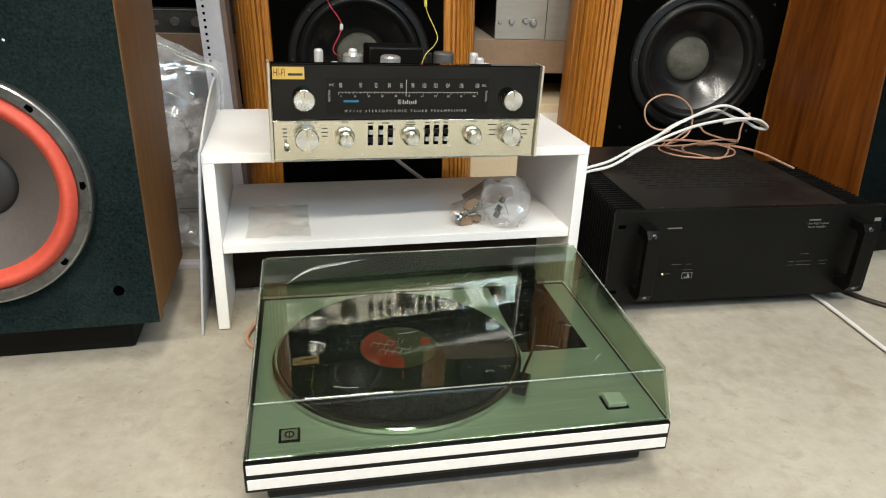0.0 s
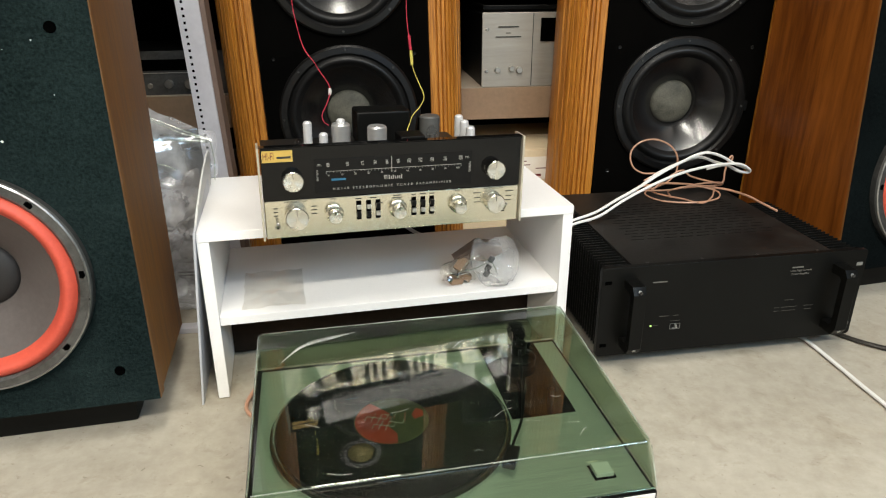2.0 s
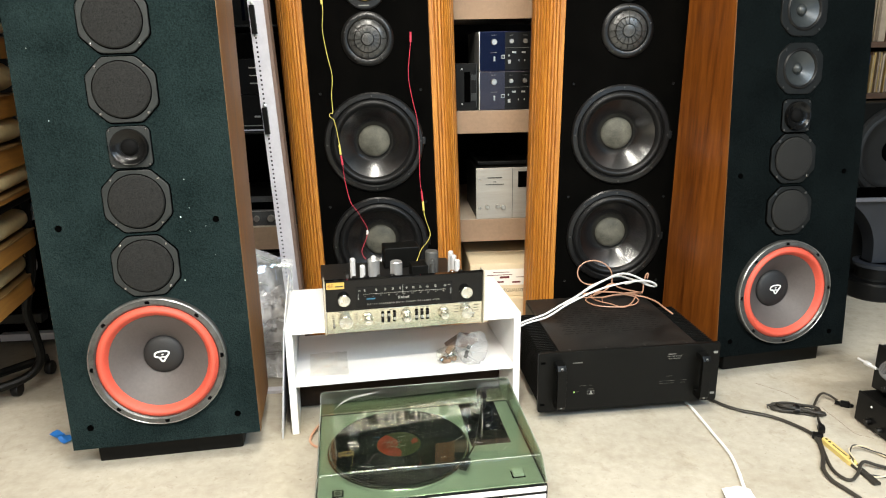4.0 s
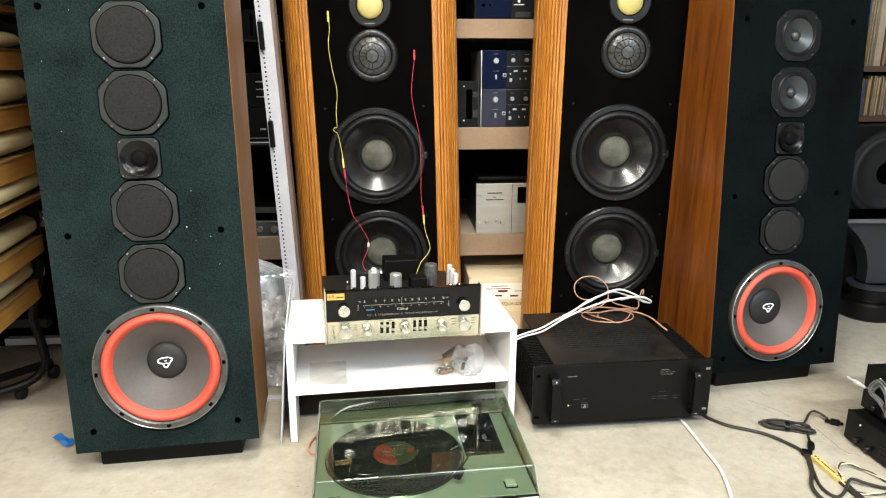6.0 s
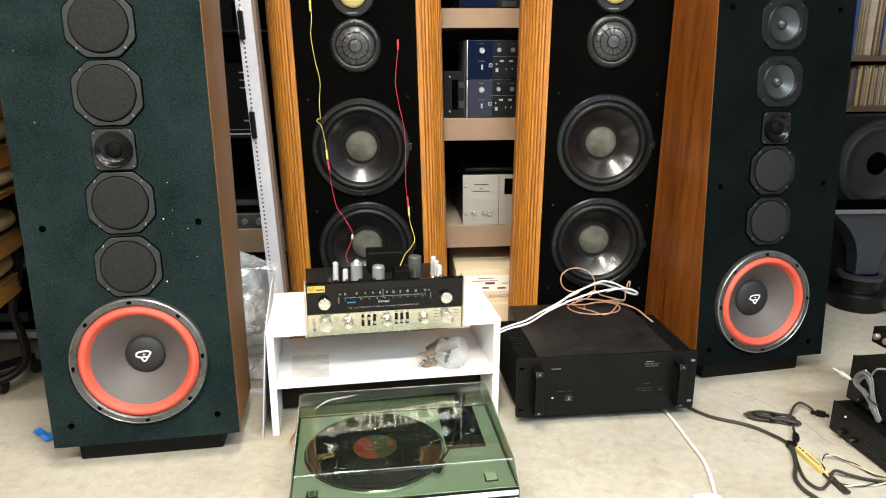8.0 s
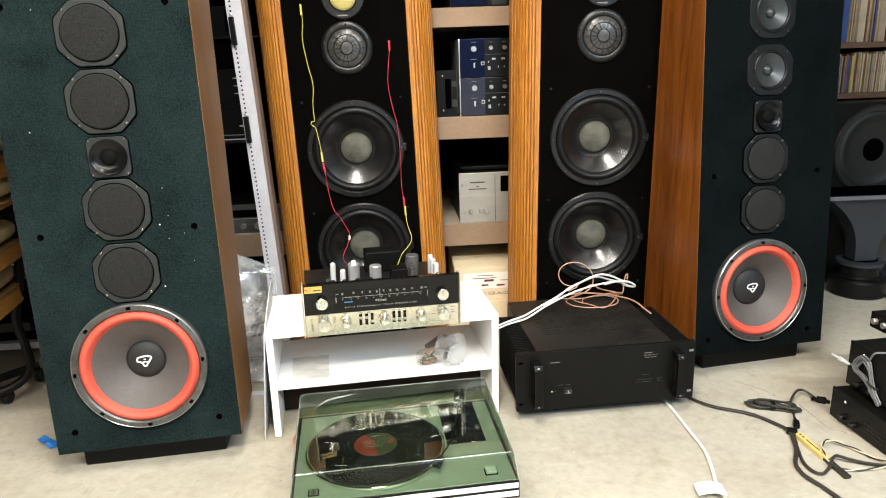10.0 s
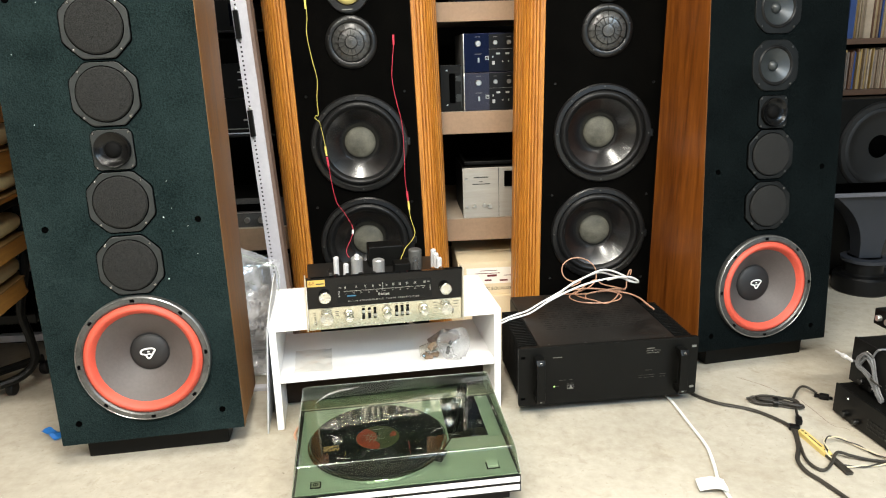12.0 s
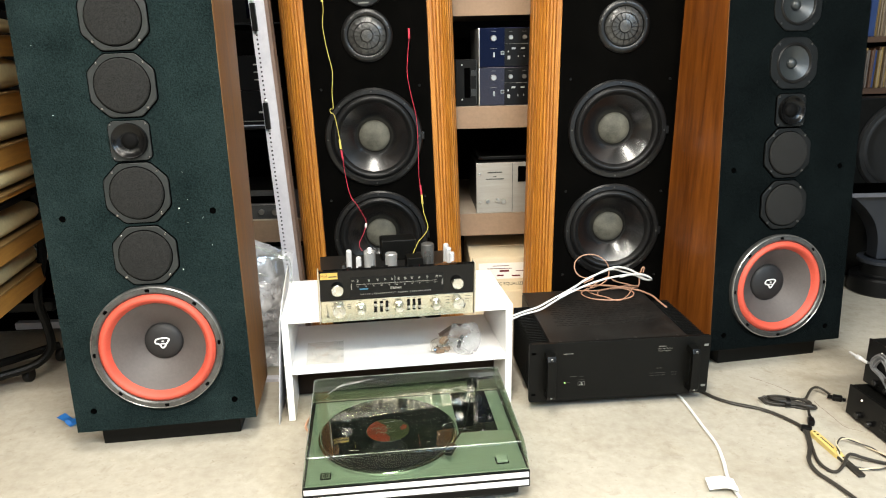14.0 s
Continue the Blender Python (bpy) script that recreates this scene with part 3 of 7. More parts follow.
def black_woofer(parent, x, z, y, size=0.156):
    """Black twelve-inch woofer: frame, rubber surround, glossy cone and grey cap."""
    m = at_face(x, z, y)
    fr = part("woofer", moved(lathe([(size * 0.86, -0.01), (size * 0.86, 0.006), (size * 0.89, 0.011), (size * 0.97, 0.010), (size, 0.006), (size, -0.002)], 72), m), FRAME, parent, "black glossy woofer with a grey dust cap")
    part("surround", moved(ring(size * 0.70, size * 0.87, 0.001, 0.004, 10, 0.010), m), RUBBER, fr)
    cone = [(0.050 + (size * 0.70 - 0.050) * t, -0.049 + 0.050 * t ** 0.72) for t in [k / 12 for k in range(13)]]
    part("cone", moved(lathe(cone, 128), m), POLY, fr)
    cap = [(0.051 * math.cos(a), -0.050 + 0.016 * math.sin(a)) for a in [k * math.pi / 2 / 8 for k in range(9)]]
    part("dust_cap", moved(lathe(cap, 48), m), CAP_GREY, fr)
    screws(fr, size * 0.935, 8, y - 0.010, 0.0, x=x, z=z)
    lug = box(-0.008, 0.008, -0.012, 0.012, 0, 0.009, 0.002)
    part("lug", moved(lug, m @ Matrix.Translation((size * 0.985, 0.0, 0))), FRAME, fr)
    return fr


def red_woofer(parent, x, z, y, capr, size=0.1545):
    """Woofer with a grey cast frame, a fat red surround, a grey paper cone and a marked black cap."""
    m = at_face(x, z, y)
    fr = part("woofer", moved(lathe([(size * 0.88, -0.004), (size * 0.88, 0.013), (size * 0.905, 0.0165), (size * 0.975, 0.0155), (size * 0.995, 0.012), (size, 0.008), (size, -0.002)], 80), m), STEEL_GREY, parent, "large woofer with a red foam surround")
    part("surround", moved(ring(size * 0.715, size * 0.885, 0.004, 0.009, 12, 0.0135, 80), m), RED_FOAM, fr, "fat red foam surround")
    cone = [(capr - 0.001 + (size * 0.72 - capr + 0.001) * t, -0.045 + 0.0495 * t ** 0.92) for t in [k / 12 for k in range(13)]]
    part("cone", moved(lathe(cone, 80), m), PAPER, fr)
    cap = [(capr * math.cos(a), -0.044 + 0.015 * math.sin(a)) for a in [k * math.pi / 2 / 8 for k in range(9)]]
    part("dust_cap", moved(lathe(cap, 48), m), CAP_BLACK, fr)
    # a plain white mark: a rounded flat ring with a foot
    tri = [(-0.0175, 0.0030), (-0.0135, 0.0090), (-0.0030, 0.0115), (0.0100, 0.0115), (0.0165, 0.0075), (0.0125, 0.0010), (0.0070, -0.0070), (0.0030, -0.0125), (-0.0020, -0.0120), (-0.0050, -0.0060), (-0.0090, -0.0025), (-0.0150, -0.0010)]
    rim = sweep([(px, py, 0) for px, py in (*tri, tri[0])], 0.0021, 6, 4)
    foot = sweep([(-0.0060, -0.0040, 0), (0.0010, -0.0022, 0), (0.0085, -0.0040, 0)], 0.0016, 6, 3)
    dot = sweep([(-0.0015, 0.0035, 0), (0.0035, 0.0042, 0)], 0.0016, 6, 2)
    part("mark", moved(join(rim, foot, dot), m @ Matrix.Translation((0, 0, -0.0275)) @ Matrix.Diagonal((1, 1, 0.5, 1))), WHITE_LOGO, fr, "plain white mark")
    part("frame_lip", moved(lathe([(size * 0.972, 0.0150), (size * 0.980, 0.0166), (size * 0.992, 0.0150), (size * 0.999, 0.0105)], 80), m), LIP_METAL, fr, "polished outer lip")
    hole = mesh_of("bolt_hole", moved(prism([(-0.0052, -0.0030), (0.0046, -0.0036), (0.0056, 0.0010), (0.0014, 0.0042), (-0.0050, 0.0026)], 0.0, 0.0009), FACE), DARK_VOID)
    for k in range(8):
        a = radians(2 + 45 * k)
        share("bolt_hole", hole, fr, Matrix.Translation((x + size * 0.938 * math.cos(a), y - 0.0160, z + size * 0.938 * math.sin(a))) @ pose(0, 0, 0, 0, 90 - 45 * k, 0))
    return fr


def plate_outline(w, h, cut, soft=0.010):
    """A plate with clipped corners whose eight angles are rounded."""
    sharp = [(-w + cut, -h), (w - cut, -h), (w, -h + cut), (w, h - cut), (w - cut, h), (-w + cut, h), (-w, h - cut), (-w, -h + cut)]
    out = []
    for k, q in enumerate(sharp):
        q, a, b = Vector(q), Vector(sharp[k - 1]), Vector(sharp[(k + 1) % 8])
        a, b = q + (a - q).normalized() * soft, q + (b - q).normalized() * soft
        out += [tuple((1 - t) ** 2 * a + 2 * t * (1 - t) * q + t * t * b) for t in (0, 0.33, 0.67, 1)]
    return out


def grille_mid(parent, x, z, y, screw, w=0.0712, h=0.0686):
    m = at_face(x, z, y)
    pl = part("midrange", moved(prism(plate_outline(w, h, 0.0370, 0.008), 0, 0.0055, 0.0016), m), PLATE_GREY if screw is MID_SCREW else PLATE_DARK, parent, "midrange driver under a round grey mesh grille")
    # near-black backing, a little larger: the shadow line round the plate as colour
    part("shadow_gap", moved(prism(plate_outline(w + 0.0024, h + 0.0024, 0.0380, 0.008), -0.0005, 0.0014), m), DARK_VOID, pl)
    part("grille_rim", moved(ring(0.0590, 0.0615, 0.0058, 0.0060, 2), m), DARK_VOID, pl)
    prof = [(0.0592, 0.004), (0.0592, 0.0085), (0.0565, 0.0112), (0.040, 0.0132), (0.017, 0.0142), (0, 0.0145)]
    part("grille", moved(lathe(prof, 56), m), MESH_GREY, pl)
    screws(pl, 0.0695, 4, y - 0.0055, 44.4, 0.0040, screw, x, z)
    return pl


def holed_plate(outline, r, z0, z1, n=64):
    """A plate with a round opening."""
    bm = bmesh.new()
    rows = []
    for k in range(n):
        a = 2 * math.pi * k / n - math.pi
        c, sn = math.cos(a), math.sin(a)
        far = 9.0
        for (ax, ay), (bx, by) in zip(outline, outline[1:] + outline[:1]):
            det = c * (by - ay) - sn * (bx - ax)
            if abs(det) > 1e-9:
                t, q = (ax * (by - ay) - ay * (bx - ax)) / det, (ax * sn - ay * c) / det
                if t > 0 and -1e-6 <= q <= 1 + 1e-6:
                    far = min(far, t)
        rows.append([bm.verts.new(p) for p in ((far * c, far * sn, z0), (far * c, far * sn, z1 - 0.0012), ((far - 0.0012) * c, (far - 0.0012) * sn, z1), (r * c, r * sn, z1), (r * c, r * sn, z0))])
    for a, b in zip(rows, rows[1:] + rows[:1]):
        for k in range(5):
            bm.faces.new((a[k], b[k], b[(k + 1) % 5], a[(k + 1) % 5]))
    bmesh.ops.recalc_face_normals(bm, faces=bm.faces)
    return bm


def open_mid(parent, x, z, y, screw, w=0.0715, h=0.0685):
    """Midrange with a bare concave cone, a rubber roll and a small bullet cap."""
    m = at_face(x, z, y)
    pl = part("midrange", moved(holed_plate(plate_outline(w, h, 0.034, 0.012), 0.0545, -0.001, 0.0045), m), PLATE_DARK, parent, "midrange driver with an open dark grey cone")
    part("surround", moved(ring(0.0455, 0.0550, 0.0035, 0.0050, 8, 0.0048), m), RUBBER, pl)
    part("cone", moved(lathe([(0.010 + 0.0362 * k / 8, -0.0125 + 0.0165 * (k / 8) ** 0.85) for k in range(9)], 56), m), CONE_DARK, pl)
    part("dust_cap", moved(lathe([(0.0150 * math.cos(a), -0.0105 + 0.0135 * math.sin(a)) for a in [k * math.pi / 16 for k in range(9)]], 32), m), CONE_DARK, pl)
    screws(pl, 0.0705, 4, y - 0.0045, 44.4, 0.0032, screw, x, z)
    return pl


def horn_tweeter(parent, x, z, y, screw, s=0.0445):
    m = at_face(x, z, y)
    pl = part("tweeter", moved(prism(plate_outline(s, s, 0.009, 0.006), 0, 0.005, 0.0012), m), PLATE_GREY if screw is MID_SCREW else PLATE_DARK, parent, "small square horn tweeter")
    # same painted shadow line round the tweeter plate
    part("shadow_gap", moved(prism(plate_outline(s + 0.0018, s + 0.0018, 0.010, 0.006), -0.0005, 0.0014), m), DARK_VOID, pl)
    part("horn", moved(lathe([(0.0400, 0.0052), (0.0395, 0.0125), (0.0385, 0.0146), (0.0365, 0.0142), (0.0325, 0.0105), (0.0285, 0.0082), (0.0240, 0.0066), (0.0195, 0.0058), (0.0195, 0.004)], 56), m), HORN_BLACK, pl)
    part("dome", moved(lathe([(0.0190, 0.005), (0.0180, 0.0085), (0.0140, 0.0118), (0.0075, 0.0138), (0, 0.0144)], 36), m), SATIN_DOME, pl)
    screws(pl, 0.0535, 4, y - 0.005, 45, 0.0034, screw, x, z)
    return pl


def red_woofer_tower(label, m, carpet, wood, width, lean_deg, fwd, zb, back, opened, us, vs, hu, hv, inset, screw):
    """Tall carpet-fronted tower with wooden sides whose front slopes back over a low black base. Origin: floor, middle of the base's front.
    back: how far behind it the back stands at the bottom and the top; vs: heights of the drivers along the front; hu, hv: grille sockets."""
    sp = thing("speaker_tower", label, "loudspeaker", m, "towers with red-ringed woofers")
    lean = pose(0, -fwd, zb, -lean_deg, 0, 0)
    w, top = width / 2, 1.55
    part("base", box(-w + inset[0], w - inset[1], 0.0, back[0] - 0.03, 0.0, zb - 0.001, 0.004), BLACK_PAINT, sp, "low black wooden base")
    part("baffle", moved(holed_front(-w, w, 0, top, [(us, vs[0], 0.139)] + [(us, v, 0.052) for v in vs[4:6] if opened], 0.022), lean), carpet, sp, "carpet-covered front")
    c, sn = math.cos(radians(lean_deg)), math.sin(radians(lean_deg))
    y0, z0 = -fwd + 0.0225 * c, zb
    y1, z1 = y0 + top * sn, z0 + top * c
    side = Matrix(((0, 0, 1, 0), (1, 0, 0, 0), (0, 1, 0, 0), (0, 0, 0, 1)))
    for a in (-w + 0.002, w - 0.018):
        part("side_panel", moved(prism([(y0, z0), (back[0], z0), (back[1], z1), (y1, z1)], a, a + 0.016), side), wood, sp, "wood-veneered side")
    part("bottom_panel", box(-w + 0.0185, w - 0.0185, y0 + 0.02, back[0] - 0.02, z0 + 0.001, z0 + 0.018), wood, sp)
    part("back_panel", moved(prism([(back[0] - 0.018, z0 + 0.001), (back[0] - 0.001, z0 + 0.001), (back[1] - 0.001, z1 - 0.02), (back[1] - 0.018, z1 - 0.02)], -w + 0.0185, w - 0.0185), side), wood, sp)
    part("top_panel", box(-w + 0.0185, w - 0.0185, y1 + 0.01, back[1], z1 - 0.0185, z1 - 0.001), wood, sp)
    for x0, x1 in ((-w - 0.0006, -w + 0.002), (w - 0.002, w + 0.0006)):
        part("edge_strip", moved(box(x0, x1 + 0.0002, 0.0012, 0.0050, 0.0, top), lean), WALNUT_EDGE if wood is WALNUT else TEAK_EDGE, sp, "thin pale wood edge")
        part("edge_band", moved(box(x0, x1, 0.0052, 0.0265, 0.0, top), lean), wood, sp)
    hole = mesh_of("grille_socket", moved(lathe([(0, 0.0012), (0.0045, 0.0014), (0.0068, 0.002), (0.0075, 0.0)], 16), FACE), DARK_VOID)
    for u in hu:
        for v in hv:
            share("grille_socket", hole, sp, lean @ Matrix.Translation((u, -0.0002, v)))
    made = [red_woofer(sp, us, vs[0], -0.001, 0.055 if opened else 0.0465)]
    made += [grille_mid(sp, us, v, -0.001, screw) for v in vs[1:3]]
    made += [horn_tweeter(sp, us, vs[3], -0.001, screw)]
    made += [(open_mid if opened else grille_mid)(sp, us, v, -0.001, screw) for v in vs[4:6]]
    for ob in made:
        ob.matrix_basis = lean @ ob.matrix_basis
    return sp, lean


lt, lt_lean = red_woofer_tower("tall tower speaker, dark green carpet front, red-ringed woofer", pose(-0.347, 0.9651, 0, 0, -0.70, 4.2), CARPET, WALNUT, 0.4290, 4.2, 0.0526, 0.0687, (0.185, 0.37), False,
                               0.0039, (0.2057, 0.4332, 0.5804, 0.6993, 0.8210, 0.9656), (-0.1694, 0.1663), (0.0532, 0.5294, 1.0261), (0.0327, 0.0527), MID_SCREW)
red_woofer_tower("tall tower speaker, darker carpet front, teak sides, open midrange cones", pose(1.340, 1.276, 0, 0, 0.81, 8.8), CARPET_DARK, TEAK, 0.4330, 4.7, 0.0640, 0.0779, (0.247, 0.247), True,
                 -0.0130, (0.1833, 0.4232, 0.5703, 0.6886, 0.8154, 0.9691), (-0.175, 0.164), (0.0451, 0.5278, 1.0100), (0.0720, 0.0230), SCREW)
# lint on the carpet front
lrnd = random.Random(21)
specks = []
for k in range(19):
    u, v = (lrnd.gauss(0.075, 0.02), lrnd.gauss(0.46, 0.06)) if k < 8 else (lrnd.uniform(-0.19, 0.2), lrnd.uniform(0.03, 1.05))
    sz = lrnd.uniform(0.0004, 0.0009) if k > 2 else 0.0016
    specks.append(moved(box(-sz, sz, -0.0012, -0.0002, -sz * 0.7, sz * 0.7), lt_lean @ pose(u, 0, v, 0, lrnd.uniform(0, 90), 0)))
lint = part("lint", join(*specks), WHITE_LOGO, lt, "white specks of lint")
tagged(lint, kind="stuff")


def fluted_wing(side, w=0.087, d=0.09, height=1.55, flutes=9):
    """A wooden wing that curves back from the front, with upright flutes. side: -1 left, 1 right."""
    pts = [(side * 0.0, 0.003), (side * 0.002, 0.0)]
    n = 216
    for k in range(1, n + 1):
        t = k / n
        q = max(0.0, (t - 0.30) / 0.70)
        cx, cy = w * (t - 0.12 * q ** 3) / 0.88, d * q ** 2.1
        a = 1.15 * q
        dip = 0.0
        if t > 0.08:
            u = (t - 0.08) / 0.92 * flutes
            dip = 0.0060 * min(1.0, max(0.0, 1.25 - abs(u - round(u)) / 0.17)) if 0.5 < u < flutes - 0.2 else 0.0
        pts.append((side * (cx - math.sin(a) * dip), cy + math.cos(a) * dip))
    pts += [(side * (w - 0.004), d + 0.05), (0.0, d + 0.05)]
    return prism(pts, 0.0, height)


def oak_tower(m, label, lift=0.0):
    """Tall tower with fluted oak wings, a black front, two black woofers, a dome and a tweeter. Origin: floor, middle of the front."""
    sp = thing("speaker_tower", label, "loudspeaker", m, "towers with fluted oak wings")
    w = 0.187
    part("baffle", holed_front(-w, w, 0.03, 1.55, [(0.0, 0.355, 0.136), (0.0, 0.685, 0.136)], 0.025), BAFFLE, sp, "black front")
    part("cabinet", box(-w - 0.07, w + 0.07, 0.115, 0.165, 0.0, 1.549, 0.003), OAK_SIDE, sp)
    part("wing", moved(fluted_wing(-1), Matrix.Translation((-w - 0.001, 0.004, 0))), OAK, sp, "fluted oak wing")
    part("wing", moved(fluted_wing(1), Matrix.Translation((w + 0.001, 0.004, 0))), OAK, sp, "fluted oak wing")
    part("plinth", box(-w + 0.002, w - 0.002, 0.01, 0.11, 0.006 - 2 * lift, 0.0295), BLACK_PAINT, sp)
    black_woofer(sp, 0.0, 0.685, -0.001)
    black_woofer(sp, 0.0, 0.355, -0.001)
    dm = at_face(0.0, 0.998, -0.001)
    fr = part("midrange", moved(lathe([(0.0595, 0.002), (0.0605, 0.0085), (0.065, 0.0105), (0.074, 0.009), (0.0795, 0.004), (0.0795, -0.001)], 56), dm), FRAME, sp, "dome midrange behind a webbed guard")
    part("dome", moved(lathe([(0.059 * math.cos(a), 0.002 + 0.016 * math.sin(a)) for a in [k * math.pi / 20 for k in range(11)]], 48), dm), DOME_GREY, fr, "grey dome")
    ribs = []
    over = lambda rr: 0.0050 + 0.0155 * math.sqrt(max(0, 1 - (rr / 0.062) ** 2))
    rib = mesh_of("guard_rib", sweep([(rr, 0, over(rr)) for rr in (0.018, 0.028, 0.038, 0.049, 0.0595)], 0.0008, 5, 2), FRAME)
    for k in range(16):
        share("guard_rib", rib, fr, dm @ pose(0, 0, 0, 0, 0, 22.5 * k))
    for rr in (0.019, 0.040):
        h = over(rr)
        part("guard_ring", moved(lathe([(rr - 0.0011, h), (rr, h + 0.0011), (rr + 0.0011, h), (rr, h - 0.0011), (rr - 0.0011, h)], 32), dm), FRAME, fr)
    ribs.append(moved(lathe([(0.0185, -0.001), (0.0175, 0.001), (0.010, 0.0024), (0, 0.003)], 24), Matrix.Translation((0, 0, over(0.0185)))))
    part("guard_hub", moved(join(*ribs), dm), DOME_GREY, fr)
    screws(fr, 0.0695, 5, -0.0105, 90, 0.003, x=0.0, z=0.998)
    tm = at_face(0.0, 1.147, -0.001)
    tw = part("tweeter", moved(lathe([(0.039, 0.001), (0.044, 0.007), (0.062, 0.0065), (0.066, 0.003), (0.066, -0.001)], 48), tm), FRAME, sp, "tweeter with a gold dome")
    part("dome", moved(lathe([(0.0395 * math.cos(a), 0.002 + 0.012 * math.sin(a)) for a in [k * math.pi / 16 for k in range(9)]], 48), tm), GOLD_DOME, tw, "gold-coloured dome")
    part("lettering_bar", box(-0.020, 0.012, -0.0085, -0.0078, 1.092, 1.0955), PRINT_GREY, tw)
    pin = mesh_of("grille_socket", moved(lathe([(0, 0.0004), (0.0022, 0.0006), (0.0034, 0.0016), (0.0042, 0.0)], 14), FACE), FRAME)
    for u in (-0.155, 0.154):
        for v in (0.20, 0.486, 0.842, 1.20):
            share("grille_socket", pin, sp, Matrix.Translation((u, -0.0002, v)))
    return sp


oak_tower(pose(0.1768, 1.596, -0.005, 0, -1.2, 1.2), "tall tower speaker with fluted oak wings, clip leads hanging down")
oak_tower(pose(0.9280, 1.546, 0.005, 0, 0.79, -3.2), "tall tower speaker with fluted oak wings and two black woofers", 0.0055)

# ---- white shelf unit ----
SH = pose(0.2334, 1.0493, 0, 0, 0.4, 5.5)  # floor, middle of the front
su = thing("shelf_unit", "low white laminate open shelf unit on the concrete floor", "shelf unit", SH)
W2 = 0.3044
part("side_panel", box(-W2, -W2 + 0.018, 0, 0.299, 0, 0.2785, 0.0008), WHITE_LAM, su)
part("side_panel", box(W2 - 0.018, W2, 0, 0.299, 0, 0.2785, 0.0008), WHITE_LAM, su)
part("top_board", box(-W2, W2, -0.001, 0.300, 0.2787, 0.2935, 0.001), WHITE_LAM, su)
part("middle_shelf", box(-W2 + 0.0182, W2 - 0.0182, 0.004, 0.303, 0.1318, 0.1466, 0.001), WHITE_LAM, su)

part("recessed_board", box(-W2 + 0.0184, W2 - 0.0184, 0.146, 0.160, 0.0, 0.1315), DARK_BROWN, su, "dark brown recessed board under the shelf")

# ---- receiver on the shelf ----
RC = pose(0.2356, 1.0039, 0.2935, 0, 1.2, 8.0)
rc = thing("tuner_preamplifier", "vintage valve tuner with black glass dial and champagne aluminium controls", "hi-fi tuner", RC)
HW = 0.199
part("chassis", box(-0.190, 0.190, 0.012, 0.400, 0.0078, 0.055, 0.002), CHASSIS, rc, "dark steel chassis")
for fx in (-0.165, 0.165):
    for fy in (0.10, 0.26):
        part("foot", moved(lathe([(0.010, 0.0), (0.011, 0.003), (0.010, 0.0082)], 16), Matrix.Translation((fx, fy, -0.0002))), RUBBER, rc)
part("lower_panel", box(-HW + 0.0045, HW - 0.0045, 0.0, 0.0115, 0.0, 0.0575, 0.0012), CHAMPAGNE, rc, "champagne brushed aluminium panel")
gp = part("glass_panel", box(-HW + 0.0045, HW - 0.0045, 0.0, 0.0115, 0.0582, 0.135, 0.001), GLOSS_BLACK, rc, "glossy black glass panel")
for sx in (-1, 1):
    part("side_trim", moved(box(-0.0016, 0.0016, -0.006, 0.030, -0.001, 0.1364, 0.0006), Matrix.Translation((sx * (HW - 0.0015), 0, 0))), CREAM_TRIM, rc, "pale metal side trim")
part("top_trim", box(-HW + 0.002, HW - 0.002, -0.002, 0.012, 0.1354, 0.1360), GLOSS_BLACK, rc)
part("dial_window", box(-0.121, 0.116, -0.0009, 0.0, 0.066, 0.1155), DIAL_GLASS, gp, "grey tuning dial window")
F = -0.0013
marks = []
for k, n in enumerate(("88", "90", "92", "94", "96", "98", "100", "102", "104", "106", "108")):
    u = -0.101 + [0, 0.031, 0.0555, 0.0765, 0.096, 0.1145, 0.133, 0.152, 0.172, 0.195, 0.222][k] * 0.895
    part("dial_number", words(n, 0.0068, at_face(u, 0.1065, F) @ Matrix.Diagonal((0.62, 1.35, 1, 1))), PRINT_WHITE, gp)
marks += [words("MC", 0.0048, at_face(-0.1135, 0.107, F)), words("MC", 0.0048, at_face(0.1085, 0.107, F))]
for bmk in marks:
    part("dial_unit", bmk, PRINT_WHITE, gp)
ticks = [box(-0.104, 0.099, F - 0.0002, F, 0.0970, 0.0976)]
for k in range(41):
    u = -0.104 + 0.203 * k / 40
    ticks.append(box(u - 0.0002, u + 0.0002, F - 0.0002, F, 0.0950 if k % 4 else 0.0935, 0.0970))
for k in range(11):
    ticks.append(words(str(k * 10), 0.0036, at_face(-0.1005 + 0.0194 * k, 0.0915, F)))
part("dial_scale", join(*ticks), PRINT_WHITE, gp)
part("pointer", box(-0.0085, -0.0076, F - 0.0006, F, 0.0915, 0.115), PRINT_WHITE, gp)
part("lettering", words("MX110 STEREOPHONIC TUNER PREAMPLIFIER", 0.0052, at_face(-0.006, 0.0705, F), space=1.78), PRINT_WHITE, gp)
logo = [box(-0.0195 + 0.0018 * k, -0.0187 + 0.0018 * k, F - 0.0003, F, 0.0805, 0.0868) for k in range(3)] + [box(-0.0195, -0.0151, F - 0.0003, F, 0.0860, 0.0868)]
logo += [box(-0.0128 + 0.0031 * k, -0.0112 + 0.0031 * k, F - 0.0003, F, 0.0805, 0.0848 + (0.0018 if k in (0, 2, 6) else 0)) for k in range(7)]
part("maker_mark", join(*logo), PRINT_WHITE, gp)
part("indicator", box(-0.097, -0.076, F - 0.0003, F, 0.0832, 0.0862), BLUE_LAMP, gp, "small blue indicator light")
part("lettering", words("VOLUME", 0.0042, at_face(-0.117, 0.092, F, -90)), PRINT_WHITE, gp)
